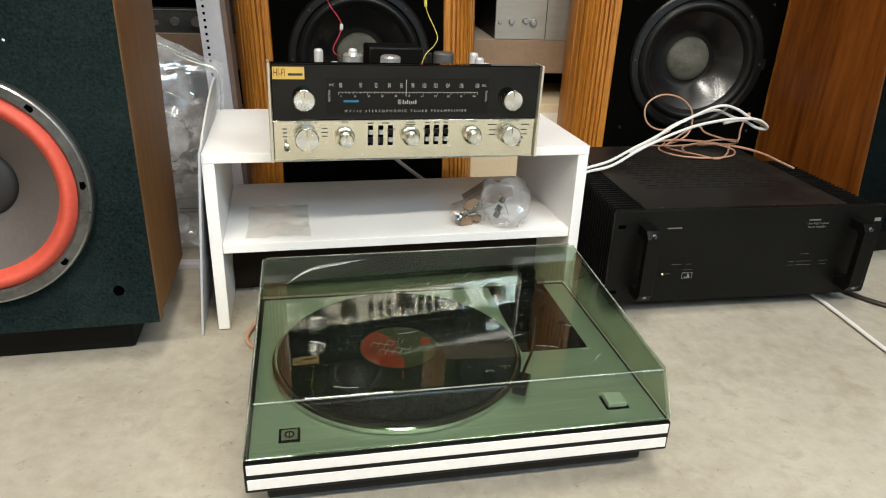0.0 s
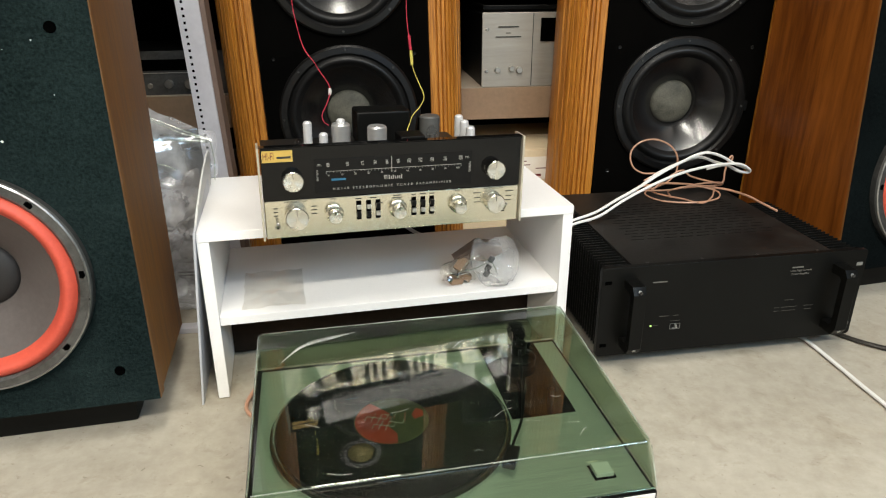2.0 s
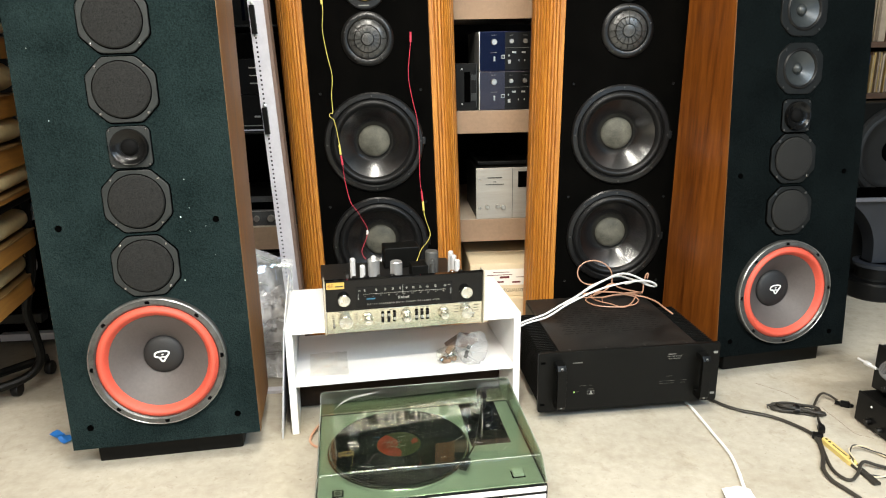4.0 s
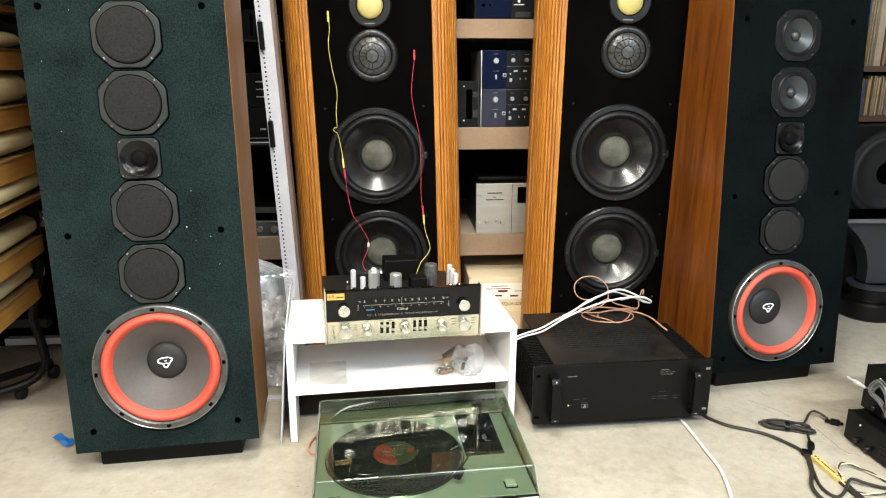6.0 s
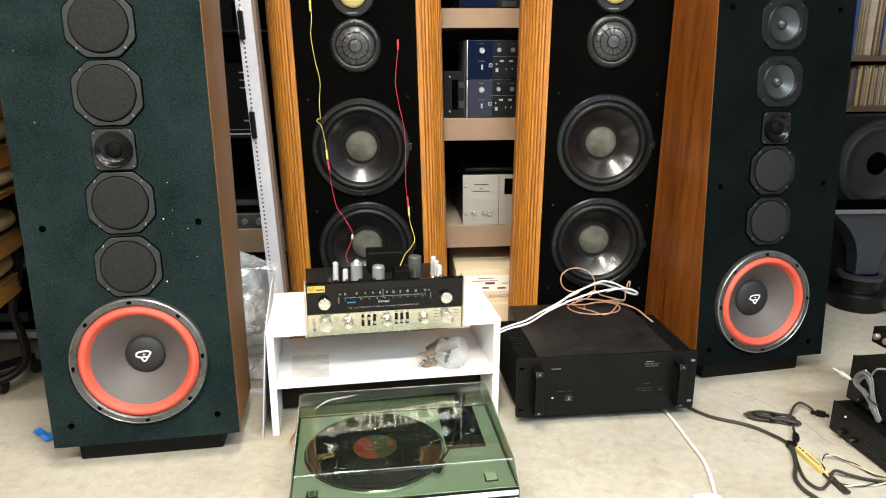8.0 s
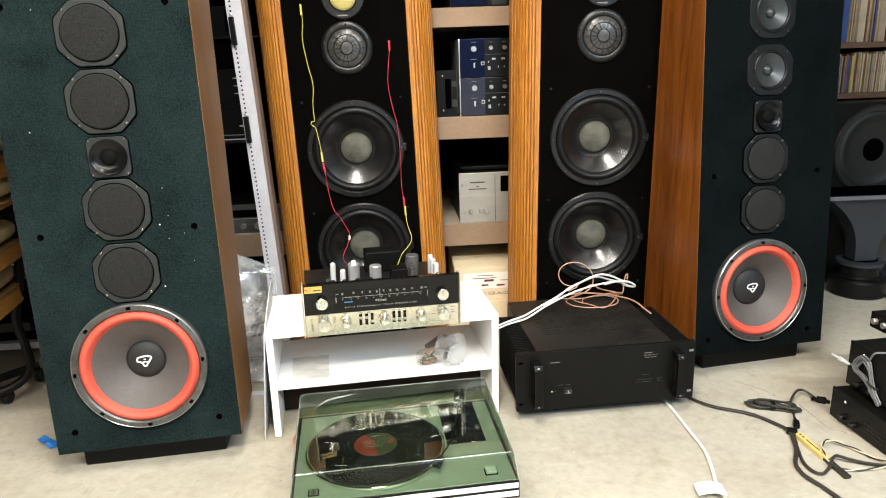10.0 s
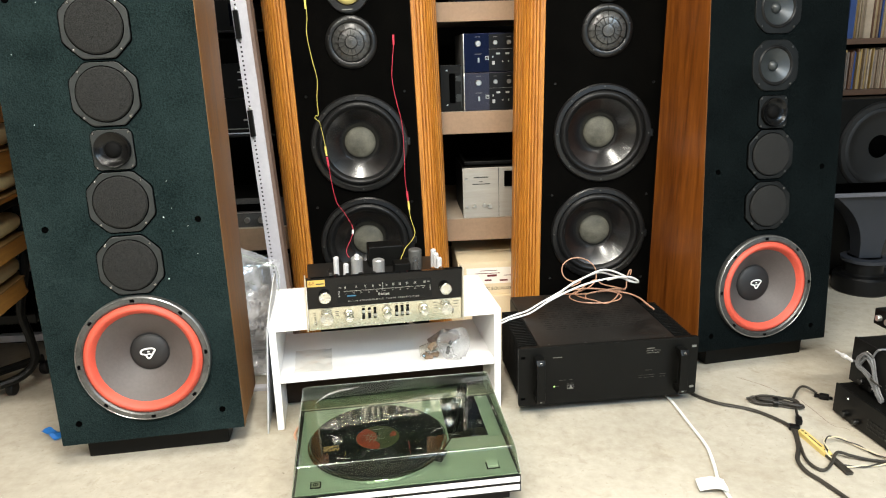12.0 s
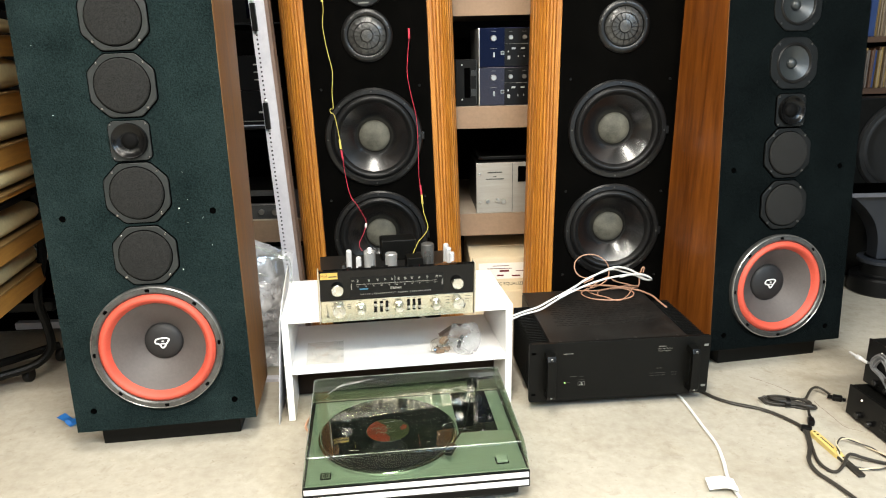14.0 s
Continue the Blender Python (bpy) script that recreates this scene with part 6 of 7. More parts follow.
wc = thing("mains_cord", "doubled white mains cord looped over the amplifier", "cable")
part("cord_strand", sweep([(0.51, 1.29, 0.12), (0.525, 1.24, 0.17), (0.55, 1.233, 0.189), (0.593, 1.241, 0.202), (0.642, 1.251, 0.213), (0.689, 1.26, 0.235), (0.733, 1.269, 0.254), (0.777, 1.277, 0.277), (0.822, 1.286, 0.296), (0.858, 1.293, 0.309), (0.886, 1.298, 0.312), (0.919, 1.305, 0.302), (0.955, 1.312, 0.283),
                           (0.985, 1.318, 0.271), (0.998, 1.325, 0.262), (0.989, 1.330, 0.257), (0.956, 1.330, 0.272), (0.92, 1.325, 0.284), (0.877, 1.315, 0.299), (0.84, 1.310, 0.292), (0.787, 1.31, 0.268), (0.754, 1.32, 0.235), (0.72, 1.34, 0.205)], 0.0029, 8), CORD_WHITE, wc)
part("cord_strand", sweep([(0.51, 1.285, 0.11), (0.525, 1.233, 0.163), (0.55, 1.226, 0.183), (0.594, 1.234, 0.197), (0.646, 1.245, 0.206), (0.698, 1.256, 0.232), (0.737, 1.263, 0.249), (0.778, 1.271, 0.264), (0.823, 1.28, 0.276), (0.869, 1.289, 0.283), (0.916, 1.298, 0.286), (0.965, 1.308, 0.282), (0.993, 1.315, 0.268),
                           (0.996, 1.322, 0.259), (0.973, 1.322, 0.263), (0.94, 1.320, 0.278), (0.90, 1.318, 0.272)], 0.0029, 8), CORD_WHITE, wc)
tw = thing("speaker_wire", "tangled tan speaker wire lying on the amplifier", "cable")
part("wire_strand", sweep([(0.825, 1.45, 0.210), (0.857, 1.46, 0.222), (0.829, 1.465, 0.223), (0.807, 1.47, 0.235), (0.798, 1.475, 0.257), (0.804, 1.48, 0.278), (0.825, 1.48, 0.294), (0.855, 1.48, 0.297), (0.884, 1.475, 0.287), (0.905, 1.47, 0.265), (0.911, 1.47, 0.237), (0.905, 1.465, 0.216),
                           (0.875, 1.445, 0.203), (0.829, 1.414, 0.200), (0.833, 1.379, 0.200), (0.866, 1.344, 0.200), (0.896, 1.31, 0.200), (0.933, 1.34, 0.202), (0.970, 1.400, 0.206)], 0.0020, 7), CORD_TAN, tw)
part("wire_strand", sweep([(0.804, 1.43, 0.203), (0.859, 1.433, 0.207), (0.91, 1.422, 0.207), (0.948, 1.397, 0.207), (0.985, 1.371, 0.206), (1.006, 1.331, 0.205), (1.012, 1.28, 0.204), (1.019, 1.236, 0.202)], 0.0026, 7), CORD_TAN, tw)
part("wire_strand", sweep([(0.825, 1.40, 0.205), (0.86, 1.40, 0.232), (0.889, 1.40, 0.246), (0.909, 1.40, 0.232), (0.947, 1.40, 0.220), (0.986, 1.40, 0.213), (0.989, 1.40, 0.24), (0.995, 1.40, 0.269), (1.002, 1.40, 0.273), (1.0, 1.40, 0.257)], 0.0020, 7), CORD_TAN, tw)

part("wire_strand", sweep([(0.83, 1.42, 0.203), (0.80, 1.38, 0.201), (0.82, 1.335, 0.200), (0.88, 1.315, 0.200), (0.94, 1.33, 0.201), (0.96, 1.37, 0.204), (0.92, 1.40, 0.208), (0.86, 1.39, 0.204), (0.845, 1.35, 0.202)], 0.0019, 7), CORD_TAN, tw)
part("wire_strand", sweep([(0.79, 1.405, 0.202), (0.85, 1.37, 0.212), (0.91, 1.36, 0.226), (0.965, 1.375, 0.222), (0.985, 1.40, 0.208), (0.95, 1.415, 0.202), (0.90, 1.405, 0.203)], 0.0019, 7), CORD_TAN, tw)

G = 0.0045
fw = thing("mains_cord", "white cord with a paper tag running across the floor", "cable")
part("cord_strand", sweep([(0.995, 1.14, G), (1.007, 1.053, G), (1.008, 0.98, G), (1.007, 0.907, G), (1.006, 0.82, G), (0.992, 0.749, G), (0.971, 0.674, G), (0.968, 0.62, G), (0.968, 0.55, G)], 0.0042, 8, 6, 0.7), CORD_WHITE, fw)
part("paper_tag", moved(crumple(10, 8, lambda u, v: (-0.030 + 0.060 * u, -0.022 + 0.044 * v, 0.0105 + 0.008 * math.sin(2.6 * u)), 0.003, 25, 6), Matrix.Translation((0.944, 0.652, 0)) @ pose(0, 0, 0, 0, 0, -12)), WHITE_LOGO, fw, "white paper tag")
cord("mains_cord", "black mains cord running from the amplifier over the floor", [(1.070, 1.17, 0.05), (1.072, 1.11, 0.012), (1.084, 1.066, 0.006), (1.126, 1.014, 0.006), (1.197, 0.969, 0.006), (1.241, 0.907, 0.006), (1.251, 0.862, 0.006), (1.224, 0.79, 0.006), (1.19, 0.734, 0.006), (1.182, 0.689, 0.006), (1.195, 0.646, 0.006), (1.208, 0.595, 0.006), (1.225, 0.52, 0.006)], 0.0050, CORD_BLACK, flat=0.8)
cord("mains_cord", "second black cord curling beside the yellow connector", [(1.258, 0.858, 0.006), (1.229, 0.79, 0.006), (1.209, 0.732, 0.006), (1.211, 0.698, 0.006), (1.226, 0.686, 0.006), (1.254, 0.706, 0.006), (1.288, 0.738, 0.014), (1.318, 0.726, 0.010), (1.357, 0.709, 0.006), (1.43, 0.685, 0.006)], 0.0038, CORD_BLACK)
bc = thing("cable_bundle", "coiled black cable bundle with a plug on the floor", "cable", Matrix.Translation((-0.010, -0.010, 0)))
brnd = random.Random(14)
for k in range(8):
    hl, hw = 0.052 + brnd.uniform(-0.014, 0.010), 0.0035 + 0.0022 * (k % 4) + brnd.uniform(-0.001, 0.003)
    zz = 0.0062 + 0.0062 * (k // 3)
    pts = []
    for i in range(13):
        a = 2 * math.pi * i / 12 + 0.4 * k
        pts.append((1.288 + brnd.uniform(-0.002, 0.002) + hl * math.cos(a) - 0.30 * hw * math.sin(a), 0.998 - 0.42 * hl * math.cos(a) + hw * math.sin(a) * (0.35 + 2.1 * abs(math.cos(a))), zz + 0.0030 * math.sin(2 * a + k)))
    part("cable_strand", sweep(pts, 0.0030, 7, 5), CORD_BLACK, bc)
part("cable_strand", sweep([(1.22, 1.03, 0.010), (1.262, 1.02, 0.022), (1.315, 0.995, 0.022), (1.334, 1.003, 0.014), (1.374, 1.045, 0.020), (1.40, 1.064, 0.018), (1.416, 1.058, 0.014), (1.424, 1.035, 0.010)], 0.0034, 7), CORD_BLACK, bc)
part("cable_tie", moved(lathe([(0.017, -0.006), (0.0178, 0.0), (0.017, 0.006)], 20), Matrix.Translation((1.285, 1.000, 0.0125)) @ pose(0, 0, 0, 0, 90, -22) @ Matrix.Diagonal((0.72, 1.0, 1, 1))), BLACK_PLASTIC, bc)
part("plug", moved(join(box(-0.020, 0.014, -0.011, 0.011, 0.0, 0.020, 0.005), box(0.013, 0.026, -0.005, 0.005, 0.004, 0.014, 0.003), box(-0.036, -0.019, -0.0075, -0.006, 0.006, 0.013), box(-0.036, -0.019, 0.006, 0.0075, 0.006, 0.013), moved(lathe([(0.0024, 0), (0.0024, 0.018), (0, 0.019)], 10), Matrix.Translation((-0.019, 0, 0.005)) @ pose(0, 0, 0, 0, -90, 0))), Matrix.Translation((1.437, 1.017, 0.0)) @ pose(0, 0, 0, 0, 0, -32) @ Matrix.Diagonal((0.72, 0.72, 0.8, 1))), BLACK_PLASTIC, bc, "black mains plug")
part("plug", moved(join(box(-0.018, 0.014, -0.011, 0.011, 0.0, 0.020, 0.005), box(0.012, 0.030, -0.006, 0.006, 0.004, 0.015, 0.003)), Matrix.Translation((1.298, 0.908, 0.0)) @ pose(0, 0, 0, 0, 0, 65) @ Matrix.Diagonal((0.8, 0.75, 0.8, 1))), BLACK_PLASTIC, bc)
part("cable_strand", sweep([(1.325, 0.965, 0.010), (1.316, 0.950, 0.010), (1.308, 0.932, 0.010)], 0.0036, 6), CORD_BLACK, bc)
part("cable_collar", moved(box(-0.013, 0.013, -0.009, 0.009, 0.0, 0.015, 0.004), Matrix.Translation((1.268, 0.876, 0.0)) @ pose(0, 0, 0, 0, 0, -30)), BLACK_PLASTIC, bc)
yt = thing("cable_connector", "yellow flat plastic cable connector with dark ends", "connector", Matrix.Translation((1.268, 0.790, 0)) @ pose(0, 0, 0, 0, 0, -87))
part("connector_body", join(prism([(-0.062, -0.004), (-0.058, -0.0085), (-0.045, -0.0095), (0.040, -0.0095), (0.052, -0.006), (0.054, 0.0), (0.052, 0.006), (0.040, 0.0095), (-0.045, 0.0095), (-0.058, 0.0085), (-0.062, 0.004)], 0.0, 0.012, 0.0025)), YELLOW_TUBE, yt)
part("dark_sleeve", box(0.046, 0.124, -0.0085, 0.0085, 0.001, 0.0085, 0.002), CORD_BLACK, yt)
for hx in (-0.052, -0.040, 0.034):
    part("screw_hole", moved(lathe([(0, 0.0003), (0.0030 if hx < 0 else 0.0018, 0.0003), (0.0030, -0.001)], 12), Matrix.Translation((hx, 0, 0.0122))), DARK_VOID, yt)
part("lettering_bar", box(-0.028, 0.022, -0.002, 0.0012, 0.0121, 0.0123), PRINT_DARK, yt)
cw = thing("twin_wire", "cream and black twisted wire pair looped on the floor", "cable")


def twisted(pts, offset, phase, twist):
    """One wire of a twisted pair that follows pts."""
    line = smooth_line(pts, 14)
    out = []
    run = 0.0
    for i, c in enumerate(line):
        run += (c - line[i - 1]).length if i else 0
        d = (line[min(i + 1, len(line) - 1)] - line[max(i - 1, 0)]).normalized()
        side = Vector((d.y, -d.x, 0)).normalized()
        a = phase + run * twist
        out.append(c + offset * math.cos(a) * side + Vector((0, 0, offset * math.sin(a))))
    return out


loop = [(1.272, 0.748, 0.016), (1.276, 0.768, 0.018), (1.288, 0.786, 0.020), (1.315, 0.802, 0.016), (1.340, 0.797, 0.010), (1.352, 0.784, 0.007), (1.365, 0.767, 0.006), (1.377, 0.737, 0.006), (1.40, 0.710, 0.006), (1.45, 0.68, 0.006)]
loop2 = [(1.268, 0.750, 0.015), (1.265, 0.732, 0.009), (1.272, 0.706, 0.006), (1.289, 0.693, 0.006), (1.315, 0.690, 0.006), (1.345, 0.690, 0.006), (1.38, 0.693, 0.006), (1.45, 0.69, 0.006)]
for ln in (loop, loop2):
    part("cream_wire", sweep(twisted(ln, 0.0018, 0.0, 85), 0.0017, 6, 1), CORD_CREAM, cw, "cream wire")
    part("black_wire", sweep(twisted(ln, 0.0018, math.pi, 85), 0.0017, 6, 1), CORD_BLACK, cw)
cord("red_cord", "thin reddish cord curling behind the turntable", [(0.03, 0.93, 0.004), (-0.012, 0.965, 0.004), (-0.020, 1.00, 0.006), (0.0, 1.05, 0.012), (0.03, 1.10, 0.01)], 0.0032, CORD_TAN)
cord("white_lead", "white lead hanging behind the shelf unit", [(0.175, 1.42, 0.235), (0.205, 1.42, 0.203), (0.228, 1.42, 0.182), (0.245, 1.42, 0.166), (0.266, 1.42, 0.149), (0.295, 1.42, 0.127), (0.335, 1.42, 0.100), (0.36, 1.42, 0.05), (0.365, 1.42, 0.005)], 0.0042, CORD_WHITE)
tp = thing("tape_scrap", "scrap of blue masking tape stuck on the floor", "tape")
part("tape", moved(crumple(8, 6, lambda u, v: (-0.028 + 0.055 * u, -0.014 + 0.026 * v, 0.006 + 0.016 * (1 - u)), 0.006, 40, 9), Matrix.Translation((-0.668, 1.058, 0)) @ pose(0, 0, 0, 0, 0, -30)), BLUE_TAPE, tp)

# ---- stack of black boxes ----


def black_unit(label, m, w, d, h):
    b = thing("black_unit", label, "hi-fi unit", m, "stacked black units")
    part("case", box(0.006, w, 0, d, 0.006, h, 0.002), BLACK_PAINT, b)
    f = part("face", box(0, 0.0058, -0.001, d + 0.001, 0.004, h + 0.001, 0.001), BLACK_PLASTIC, b)
    for y, z, r in ((d - 0.05, 0.022, 0.008), (d - 0.09, 0.020, 0.007)):
        part("knob", moved(lathe([(r, 0), (r, 0.010), (r * 0.8, 0.012), (0, 0.012)], 20), Matrix.Translation((0, y, z)) @ pose(0, 0, 0, 0, -90, 0)), FRAME, f)
    part("indicator", moved(lathe([(0.003, 0), (0.002, 0.002), (0, 0.002)], 10), Matrix.Translation((0, d - 0.05, h - 0.02)) @ pose(0, 0, 0, 0, -90, 0)), WHITE_LOGO, f)
    part("button_grid", join(*(box(-0.0012, 0.0, d - 0.13 - 0.010 * i, d - 0.124 - 0.010 * i, 0.022 + 0.011 * j, 0.027 + 0.011 * j) for i in range(9) for j in range(3))), FRAME, f)
    ftm = mesh_of("foot", lathe([(0.012, 0), (0.013, 0.006), (0.010, 0.0062)], 14), RUBBER)
    for x in (0.03, w - 0.03):
        for y in (0.03, d - 0.03):
            share("foot", ftm, b, Matrix.Translation((x, y, 0)))
    return b


black_unit("flat black unit with small buttons, lowest of a stack", pose(1.431, 0.503, 0, 0, 0, 3), 0.36, 0.44, 0.084)
black_unit("black unit with knobs and coiled leads on it", pose(1.469, 0.510, 0.0856, 0, 0, 3), 0.30, 0.44, 0.124)
tb = thing("small_black_unit", "small black unit on top of a stack", "hi-fi unit", pose(1.568, 0.77, 0.2108, 0, 0, 4), "stacked black units")
part("case", box(0, 0.18, 0, 0.26, 0.0, 0.045, 0.003), BLACK_PAINT, tb)
for ky in (0.165, 0.205, 0.238):
    part("knob", moved(lathe([(0.0085, 0), (0.0085, 0.009), (0.007, 0.011), (0, 0.011)], 20), Matrix.Translation((0.0, ky, 0.023)) @ pose(0, 0, 0, 0, -90, 0)), SILVER, tb, "silver knob")
gl = thing("patch_lead", "coiled grey patch lead with a bright plug", "cable")


def on_face(y, z, out=0.004):
    """A place just outside the face of the second black unit."""
    return (1.469 - (y - 0.53) * 0.0524 - out, y - 0.020, z)


for k in range(6):
    o, up = 0.0045 * (k % 3), 0.004 * (k // 3)
    out = 0.004 + 0.005 * (k % 2)
    part("lead_strand", sweep([on_face(y - o * 0.6, z - up, out) for y, z in ((0.845, 0.092), (0.866, 0.110), (0.886, 0.128), (0.908, 0.140), (0.934, 0.146), (0.941 - o, 0.158), (0.935 - o, 0.176 - o), (0.915, 0.190 - o), (0.895 + o, 0.186 - o), (0.884 + o, 0.168), (0.878 + o * 0.5, 0.147), (0.872, 0.126), (0.858, 0.106), (0.846, 0.096))], 0.0026, 6), CORD_GREY, gl)
part("lead_tie", sweep([on_face(0.858, 0.124, 0.001), on_face(0.864, 0.130, 0.011), on_face(0.880, 0.134, 0.013), on_face(0.890, 0.136, 0.002)], 0.0024, 6, 4), CORD_BLACK, gl)
part("lead_strand", sweep([on_face(0.925, 0.160), on_face(0.945, 0.152, 0.008), on_face(0.967, 0.150, 0.010)], 0.0030, 6), CORD_GREY, gl)
part("lead_strand", sweep([on_face(0.893, 0.186, 0.006), on_face(0.884, 0.206, 0.006), on_face(0.875, 0.216, 0.0), (1.503, 0.85, 0.216), (1.563, 0.88, 0.240), (1.603, 0.91, 0.262)], 0.0028, 6), CORD_GREY, gl)
part("jack_plug", moved(lathe([(0, -0.032), (0.0030, -0.030), (0.0034, -0.010), (0.0026, -0.008), (0.0026, -0.004), (0.0062, -0.003), (0.0062, 0.012), (0.0045, 0.014), (0.0042, 0.028), (0.0030, 0.034), (0, 0.034)], 18), Matrix.Translation(on_face(0.985, 0.151, 0.012)) @ pose(0, 0, 0, 90, 0, 4)), TUBE_SHIELD, gl, "bright jack plug")

# ---- far corner: record racks, horn and loose speakers ----
rk = thing("record_rack", "dark wooden rack full of records behind the tower", "rack", Matrix.Translation((1.75, 2.12, 0)))
part("rack_side", box(0.0, 0.02, 0, 0.40, 0, 1.6, 0.001), RACK_WOOD, rk)
part("rack_side", box(1.30, 1.32, 0, 0.40, 0, 1.6, 0.001), RACK_WOOD, rk)
for z in (0.735, 0.935, 1.30):
    part("rack_shelf", box(0.02, 1.30, 0.0, 0.40, z, z + 0.022, 0.001), RACK_WOOD, rk)
part("rack_back", box(0.0, 1.32, 0.402, 0.41, 0, 1.6), DARK_VOID, rk)
rr = random.Random(9)
x = 0.03
while x < 1.24:
    w = rr.uniform(0.0035, 0.008)
    tall = rr.uniform(0.145, 0.162)
    solid("record", box(0, w, 0, 0.14, 0, tall, 0.0008, 1), rr.choice(SLEEVES), "thin upright disc sleeve in the rack", "record", pose(1.75 + x, 2.135 + rr.uniform(0, 0.015), 0.7575), "small records on the rack")
    x += w + 0.0004
x = 0.03
k = 0
while x < 1.24:
    w = rr.uniform(0.004, 0.009) if k % 9 else 0.026
    solid("record", box(0, w, 0, 0.30, 0, rr.uniform(0.305, 0.315), 0.0008, 1), SLEEVES[4] if k == 24 else rr.choice(SLEEVES), "upright record sleeve in the rack", "record", pose(1.75 + x, 2.135 + rr.uniform(0, 0.012), 0.9575), "large records on the rack")
    x += w + 0.0004
    k += 1

ls = thing("loose_speaker", "dark loudspeaker with a torn cone under the rack", "loudspeaker", pose(2.10, 1.99, 0.44, 0, 0, 4))
part("cabinet", box(-0.20, 0.40, 0.0, 0.10, -0.43, 0.29, 0.004), BLACK_PAINT, ls)
fr = part("woofer", moved(lathe([(0.150, 0.002), (0.155, 0.012), (0.172, 0.012), (0.178, 0.004), (0.178, 0)], 56), at_face(0.10, 0.10, 0)), RIM_GREY, ls)
part("cone", moved(lathe([(0.045, 0.001), (0.10, 0.003), (0.128, 0.006), (0.134, 0.011), (0.142, 0.012), (0.152, 0.008)], 56), at_face(0.10, 0.10, 0)), BROWN_CONE, fr, "dusty brown paper cone")
part("dust_cap", moved(lathe([(0.046, 0.001), (0.03, 0.014), (0, 0.018)], 32), at_face(0.10, 0.10, 0)), DARK_VOID, fr)

hn = thing("horn_driver", "grey flared horn standing on its round black driver", "horn", pose(2.085, 1.83, 0, 0, 0, -3))
part("driver", lathe([(0, 0), (0.098, 0.0), (0.104, 0.006), (0.104, 0.062), (0.098, 0.070), (0.075, 0.074), (0.070, 0.080), (0.070, 0.122), (0, 0.122)], 48), BLACK_PLASTIC, hn, "round black compression driver")
part("collar", lathe([(0.055, 0.1222), (0.082, 0.1222), (0.084, 0.136), (0.060, 0.140)], 40), HORN_GREY, hn)
rows = []
bm = bmesh.new()
for k in range(13):
    t = k / 12
    wx = 0.042 + 0.150 * t ** 2.6
    wy = 0.032 + 0.05 * t ** 2
    rows.append([bm.verts.new((sx * wx, sy * wy, 0.140 + 0.255 * t)) for sx, sy in ((-1, -1), (1, -1), (1, 1), (-1, 1))])
for a, b in zip(rows, rows[1:]):
    for k in range(4):
        bm.faces.new((a[k], a[(k + 1) % 4], b[(k + 1) % 4], b[k]))
bmesh.ops.recalc_face_normals(bm, faces=bm.faces)
part("flare", bm, HORN_GREY, hn, "grey horn flare")
part("mouth_flange", box(-0.215, 0.215, -0.105, -0.092, 0.3975, 0.412, 0.002), FLANGE_GREY, hn, "pale grey flange")
part("mouth_board", box(-0.215, 0.215, -0.0915, 0.105, 0.3955, 0.408, 0.001), DARK_VOID, hn)
part("terminal", join(*(moved(lathe([(0.004, 0), (0.005, 0.022), (0, 0.023)], 10), Matrix.Translation((0.055 + 0.018 * k, -0.09, 0.016)) @ pose(0, 0, 0, 90)) for k in range(2))), CHROME, hn)
dr = thing("speaker_driver", "bare black speaker driver leaning on its magnet", "loudspeaker", pose(2.305, 1.90, 0.17, 12, 0, -20))
part("basket", moved(lathe([(0.04, -0.09), (0.075, -0.085), (0.08, -0.05), (0.14, 0.0), (0.165, 0.004), (0.168, 0.012), (0.150, 0.012)], 48), FACE), FRAME, dr)
part("cone", moved(lathe([(0, -0.028), (0.03, -0.035), (0.08, -0.018), (0.104, -0.010)], 48), FACE), POLY, dr)
part("pleated_surround", moved(lathe([(0.104 + 0.047 * k / 20, -0.010 + 0.020 * k / 20 + (0.0024 if k % 2 else 0.0)) for k in range(21)], 56), FACE), POLY, dr, "glossy pleated surround")
part("carry_ring", moved(sweep([(-0.20, -0.02, -0.118), (-0.16, -0.05, -0.125), (-0.11, -0.05, -0.122), (-0.075, -0.03, -0.112), (-0.06, -0.02, -0.098)], 0.008, 8), Matrix()), RIM_GREY, dr, "grey metal ring")

# ---- stacked chairs ----


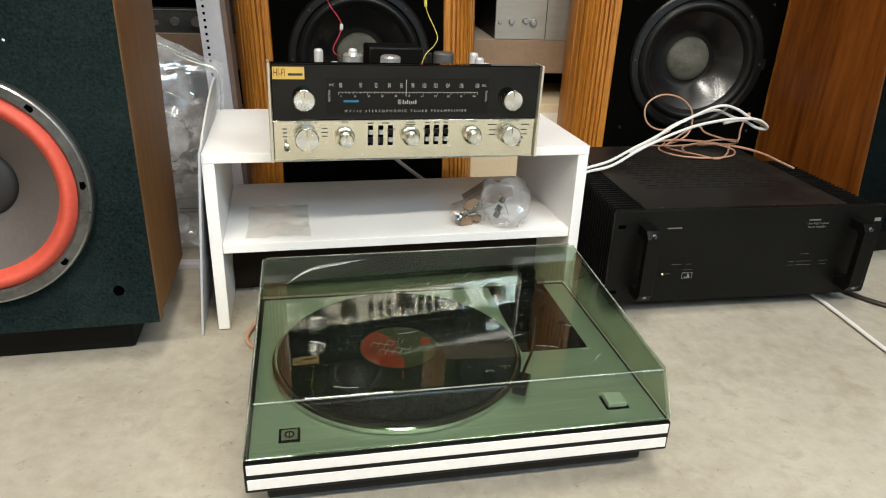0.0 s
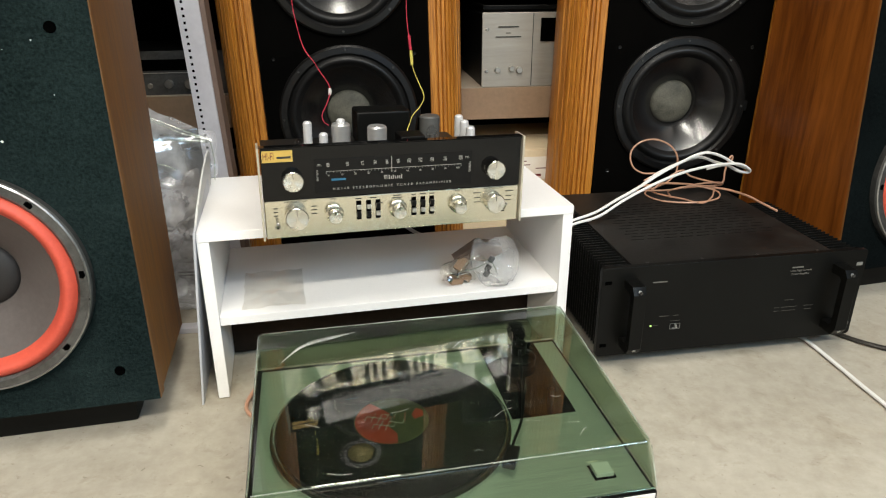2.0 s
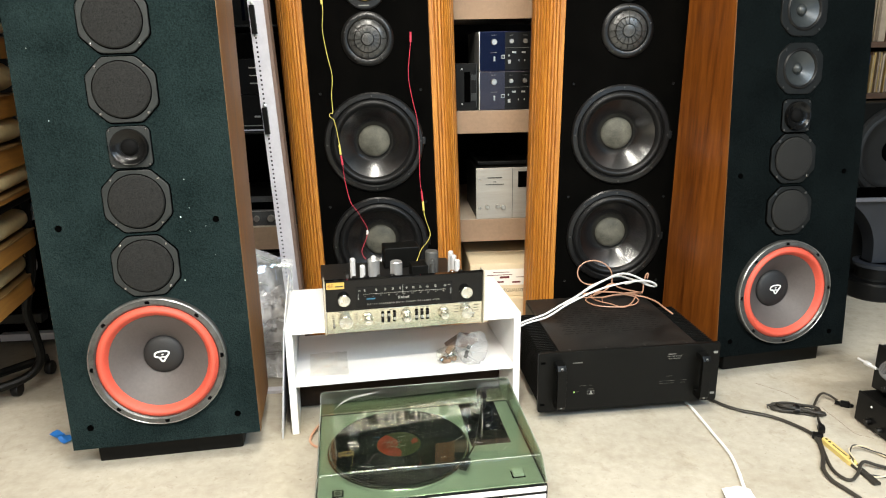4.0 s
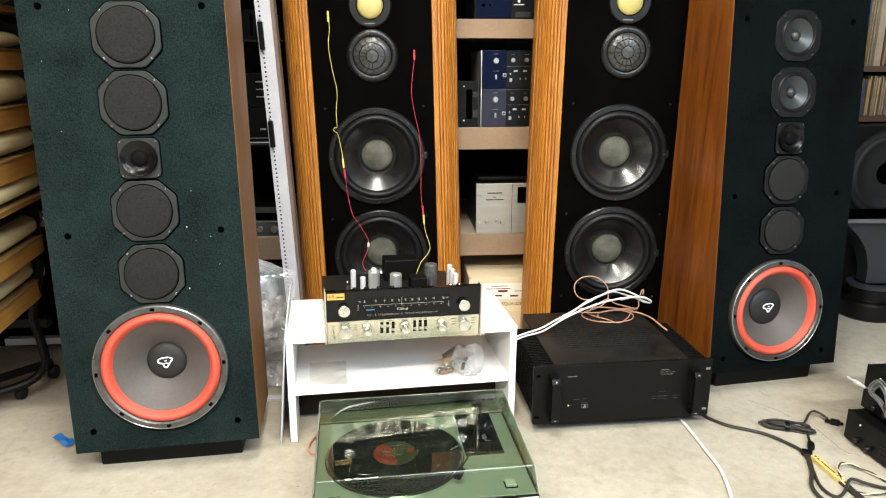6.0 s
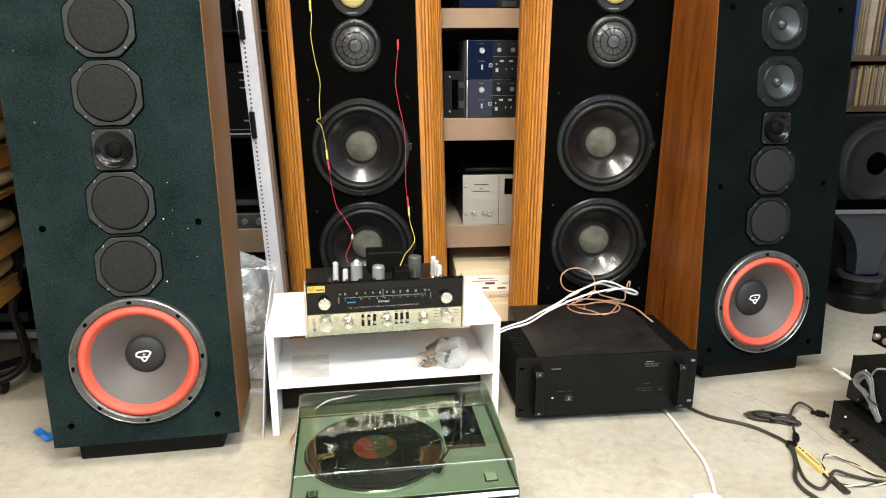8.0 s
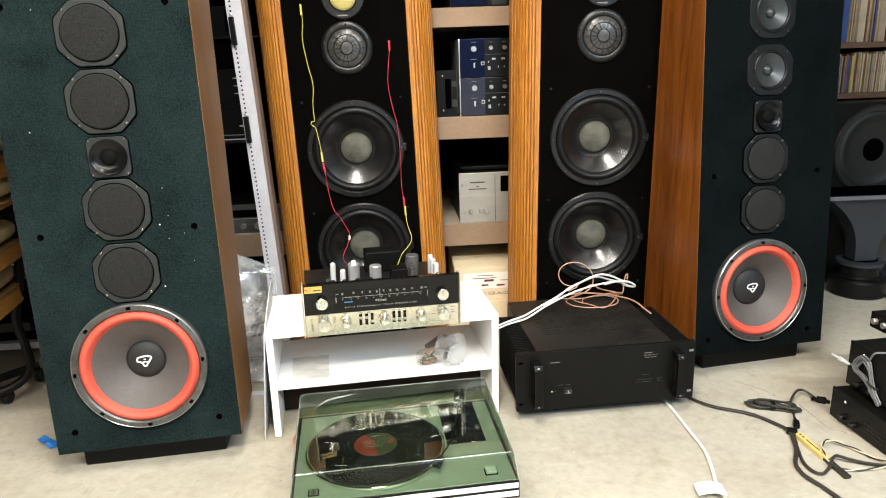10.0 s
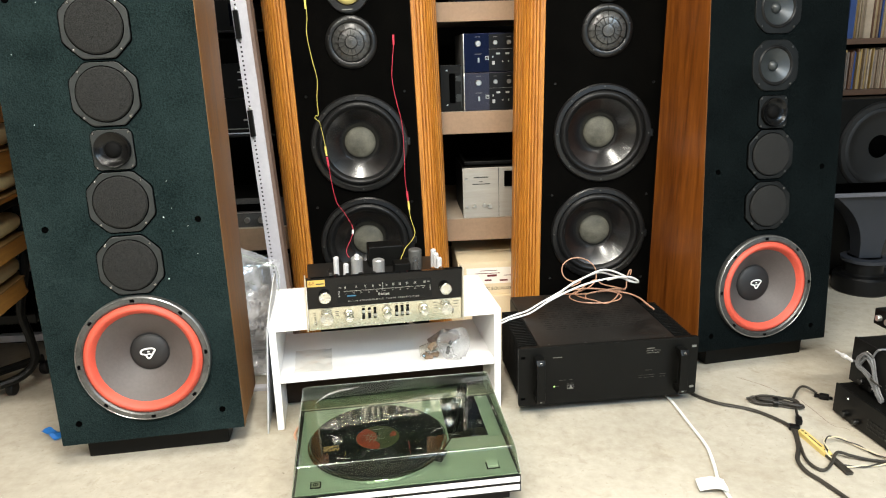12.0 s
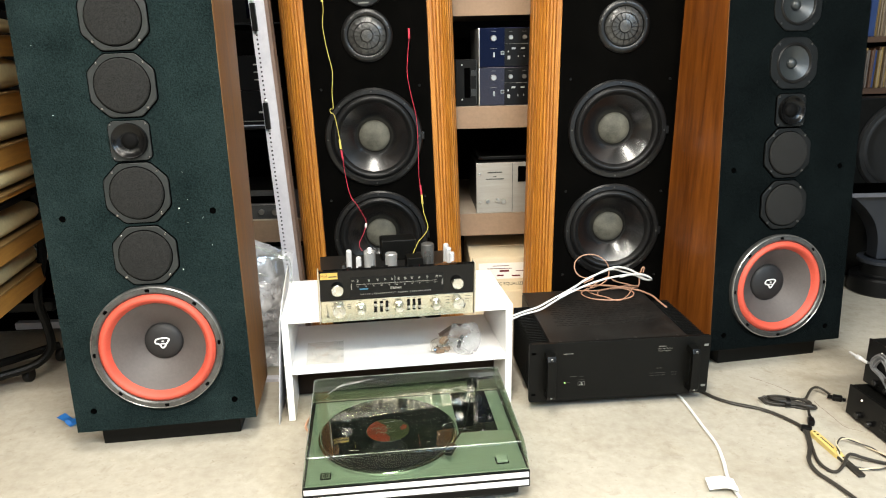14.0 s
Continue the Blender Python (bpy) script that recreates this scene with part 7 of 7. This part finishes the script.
def stacked_chair(label, m, shell, cushion, crown, veneer):
    """A seat of a stack: a plywood rim round the shell and a stuffed cushion on it. shell, cushion: their heights."""
    c = thing("stacking_chair", label, "chair", m, "stacked chairs")
    rim = [(-0.24, -0.218), (0.20, -0.225), (0.225, -0.217), (0.237, -0.200), (0.24, -0.17), (0.24, 0.17), (0.237, 0.200), (0.225, 0.217), (0.20, 0.225), (-0.24, 0.218)]
    part("plywood_shell", prism(rim, 0.0, shell, 0.004), veneer, c, "tan bent plywood shell")
    part("shell_edge", prism([(x * 1.004 + 0.002, y * 1.01) for x, y in rim], shell - 0.0035, shell + 0.001, 0.001), PLY_EDGE, c, "pale plywood edge")
    bm = bmesh.new()
    rows = []
    for k in range(9):
        t = k / 8
        pull = 0.030 * (2 * t - 1) ** 4 + 0.010 * (1 - math.sin(math.pi * t))
        ring_ = []
        for n in range(40):
            a = 2 * math.pi * n / 40
            ca, sa_ = math.cos(a), math.sin(a)
            x = (0.236 - pull) * math.copysign(abs(ca) ** 0.17, ca)
            y = (0.216 - pull) * math.copysign(abs(sa_) ** 0.17, sa_)
            sag = crown * (1 - (x / 0.24) ** 2) * (1 - (y / 0.22) ** 2) * t + 0.004 * noise.noise(Vector((x * 9, y * 9, t * 2 + crown * 90)))
            ring_.append(bm.verts.new((x, y, shell + 0.0012 + cushion * t + sag)))
        rows.append(ring_)
    for a, b in zip(rows, rows[1:]):
        for n in range(40):
            bm.faces.new((a[n], a[(n + 1) % 40], b[(n + 1) % 40], b[n]))
    bm.faces.new(rows[0][::-1])
    bm.faces.new(rows[-1])
    bmesh.ops.recalc_face_normals(bm, faces=bm.faces)
    part("cushion", bm, CUSHION, c, "beige vinyl cushion")
    return c


# height of each seat, shell, cushion, how far the cushion swells, shift sideways
SEATS = [(0.310, 0.056, 0.064, 0.010, -0.010), (0.448, 0.048, 0.064, 0.010, 0.018), (0.612, 0.014, 0.060, 0.008, 0.05), (0.686, 0.055, 0.068, 0.010, 0.05), (0.812, 0.055, 0.084, 0.010, 0.05), (0.956, 0.052, 0.044, 0.010, 0.05), (1.100, 0.013, 0.080, 0.010, 0.05)]
for z, shell, cushion, crown, dx in SEATS:
    stacked_chair("beige vinyl cushioned chair seat in a tall stack", pose(-1.030 + dx, 1.147, z, 0, 0, 7), shell, cushion, crown, PLY)
for z in (0.585, 1.074):
    part("rail_tube", box(0.212, 0.238, -0.225, 0.225, 0.0, 0.020, 0.006), BLACK_PAINT, thing("chair_rail", "black metal chair rail between stacked seats", "chair frame", pose(-0.990, 1.147, z, 0, 0, 7)), "black tube rail")
# no real board: a black sheet added for the dark behind the chairs
solid("shade_board", box(-2.3, -0.66, 1.742, 1.772, 0.0, 0.66, 0.002), DARK_VOID, "added black sheet standing in for the deep shade behind the chairs", "board")
cf = thing("caster_chair", "black metal caster chair under a stack of seats", "chair", Matrix.Translation((-0.95, 1.37, 0)))
part("leg", sweep([(0.125, 0.02, 0.86), (0.135, 0.01, 0.62), (0.128, 0.0, 0.40), (0.095, -0.01, 0.26), (0.105, -0.01, 0.17), (0.110, -0.02, 0.10), (0.07, -0.05, 0.058), (-0.02, -0.12, 0.05), (-0.12, -0.20, 0.05)], 0.013, 10), BLACK_PAINT, cf, "black bent metal leg")
part("leg", sweep([(-0.30, 0.10, 0.235), (-0.28, 0.1, 0.10), (-0.12, -0.05, 0.055), (0.07, 0.10, 0.055)], 0.013, 10), BLACK_PAINT, cf)
part("brace", box(-0.40, 0.10, 0.05, 0.09, 0.19, 0.222, 0.004), BLACK_PAINT, cf)
cs = mesh_of("caster", moved(lathe([(0, -0.010), (0.020, -0.010), (0.022, -0.007), (0.022, 0.007), (0.020, 0.010), (0, 0.010)], 24), pose(0, 0, 0, 0, 90, 0)), RUBBER)
for x, y in ((0.04, -0.04), (0.07, 0.10), (-0.28, 0.10), (-0.12, -0.20)):
    share("caster", cs, cf, Matrix.Translation((x, y, 0.022)))
wr = thing("plastic_wrap", "crumpled clear wrap on the corners of stacked seats", "plastic sheet", pose(-0.895, 1.375, 0.86, 0, 0, 7))
for zz, dx in ((-0.49, -0.010), (-0.352, 0.018), (-0.235, 0.05), (-0.110, 0.05)):
    part("wrap_end", crumple(12, 12, lambda u, v, zz=zz, dx=dx: (0.035 + dx + 0.05 * u, 0.035 - 0.03 * u + 0.008 * math.sin(6 * v), zz + 0.056 * v), 0.008, 34, 9 + zz), POLYBAG, wr, "crumpled film over a corner")
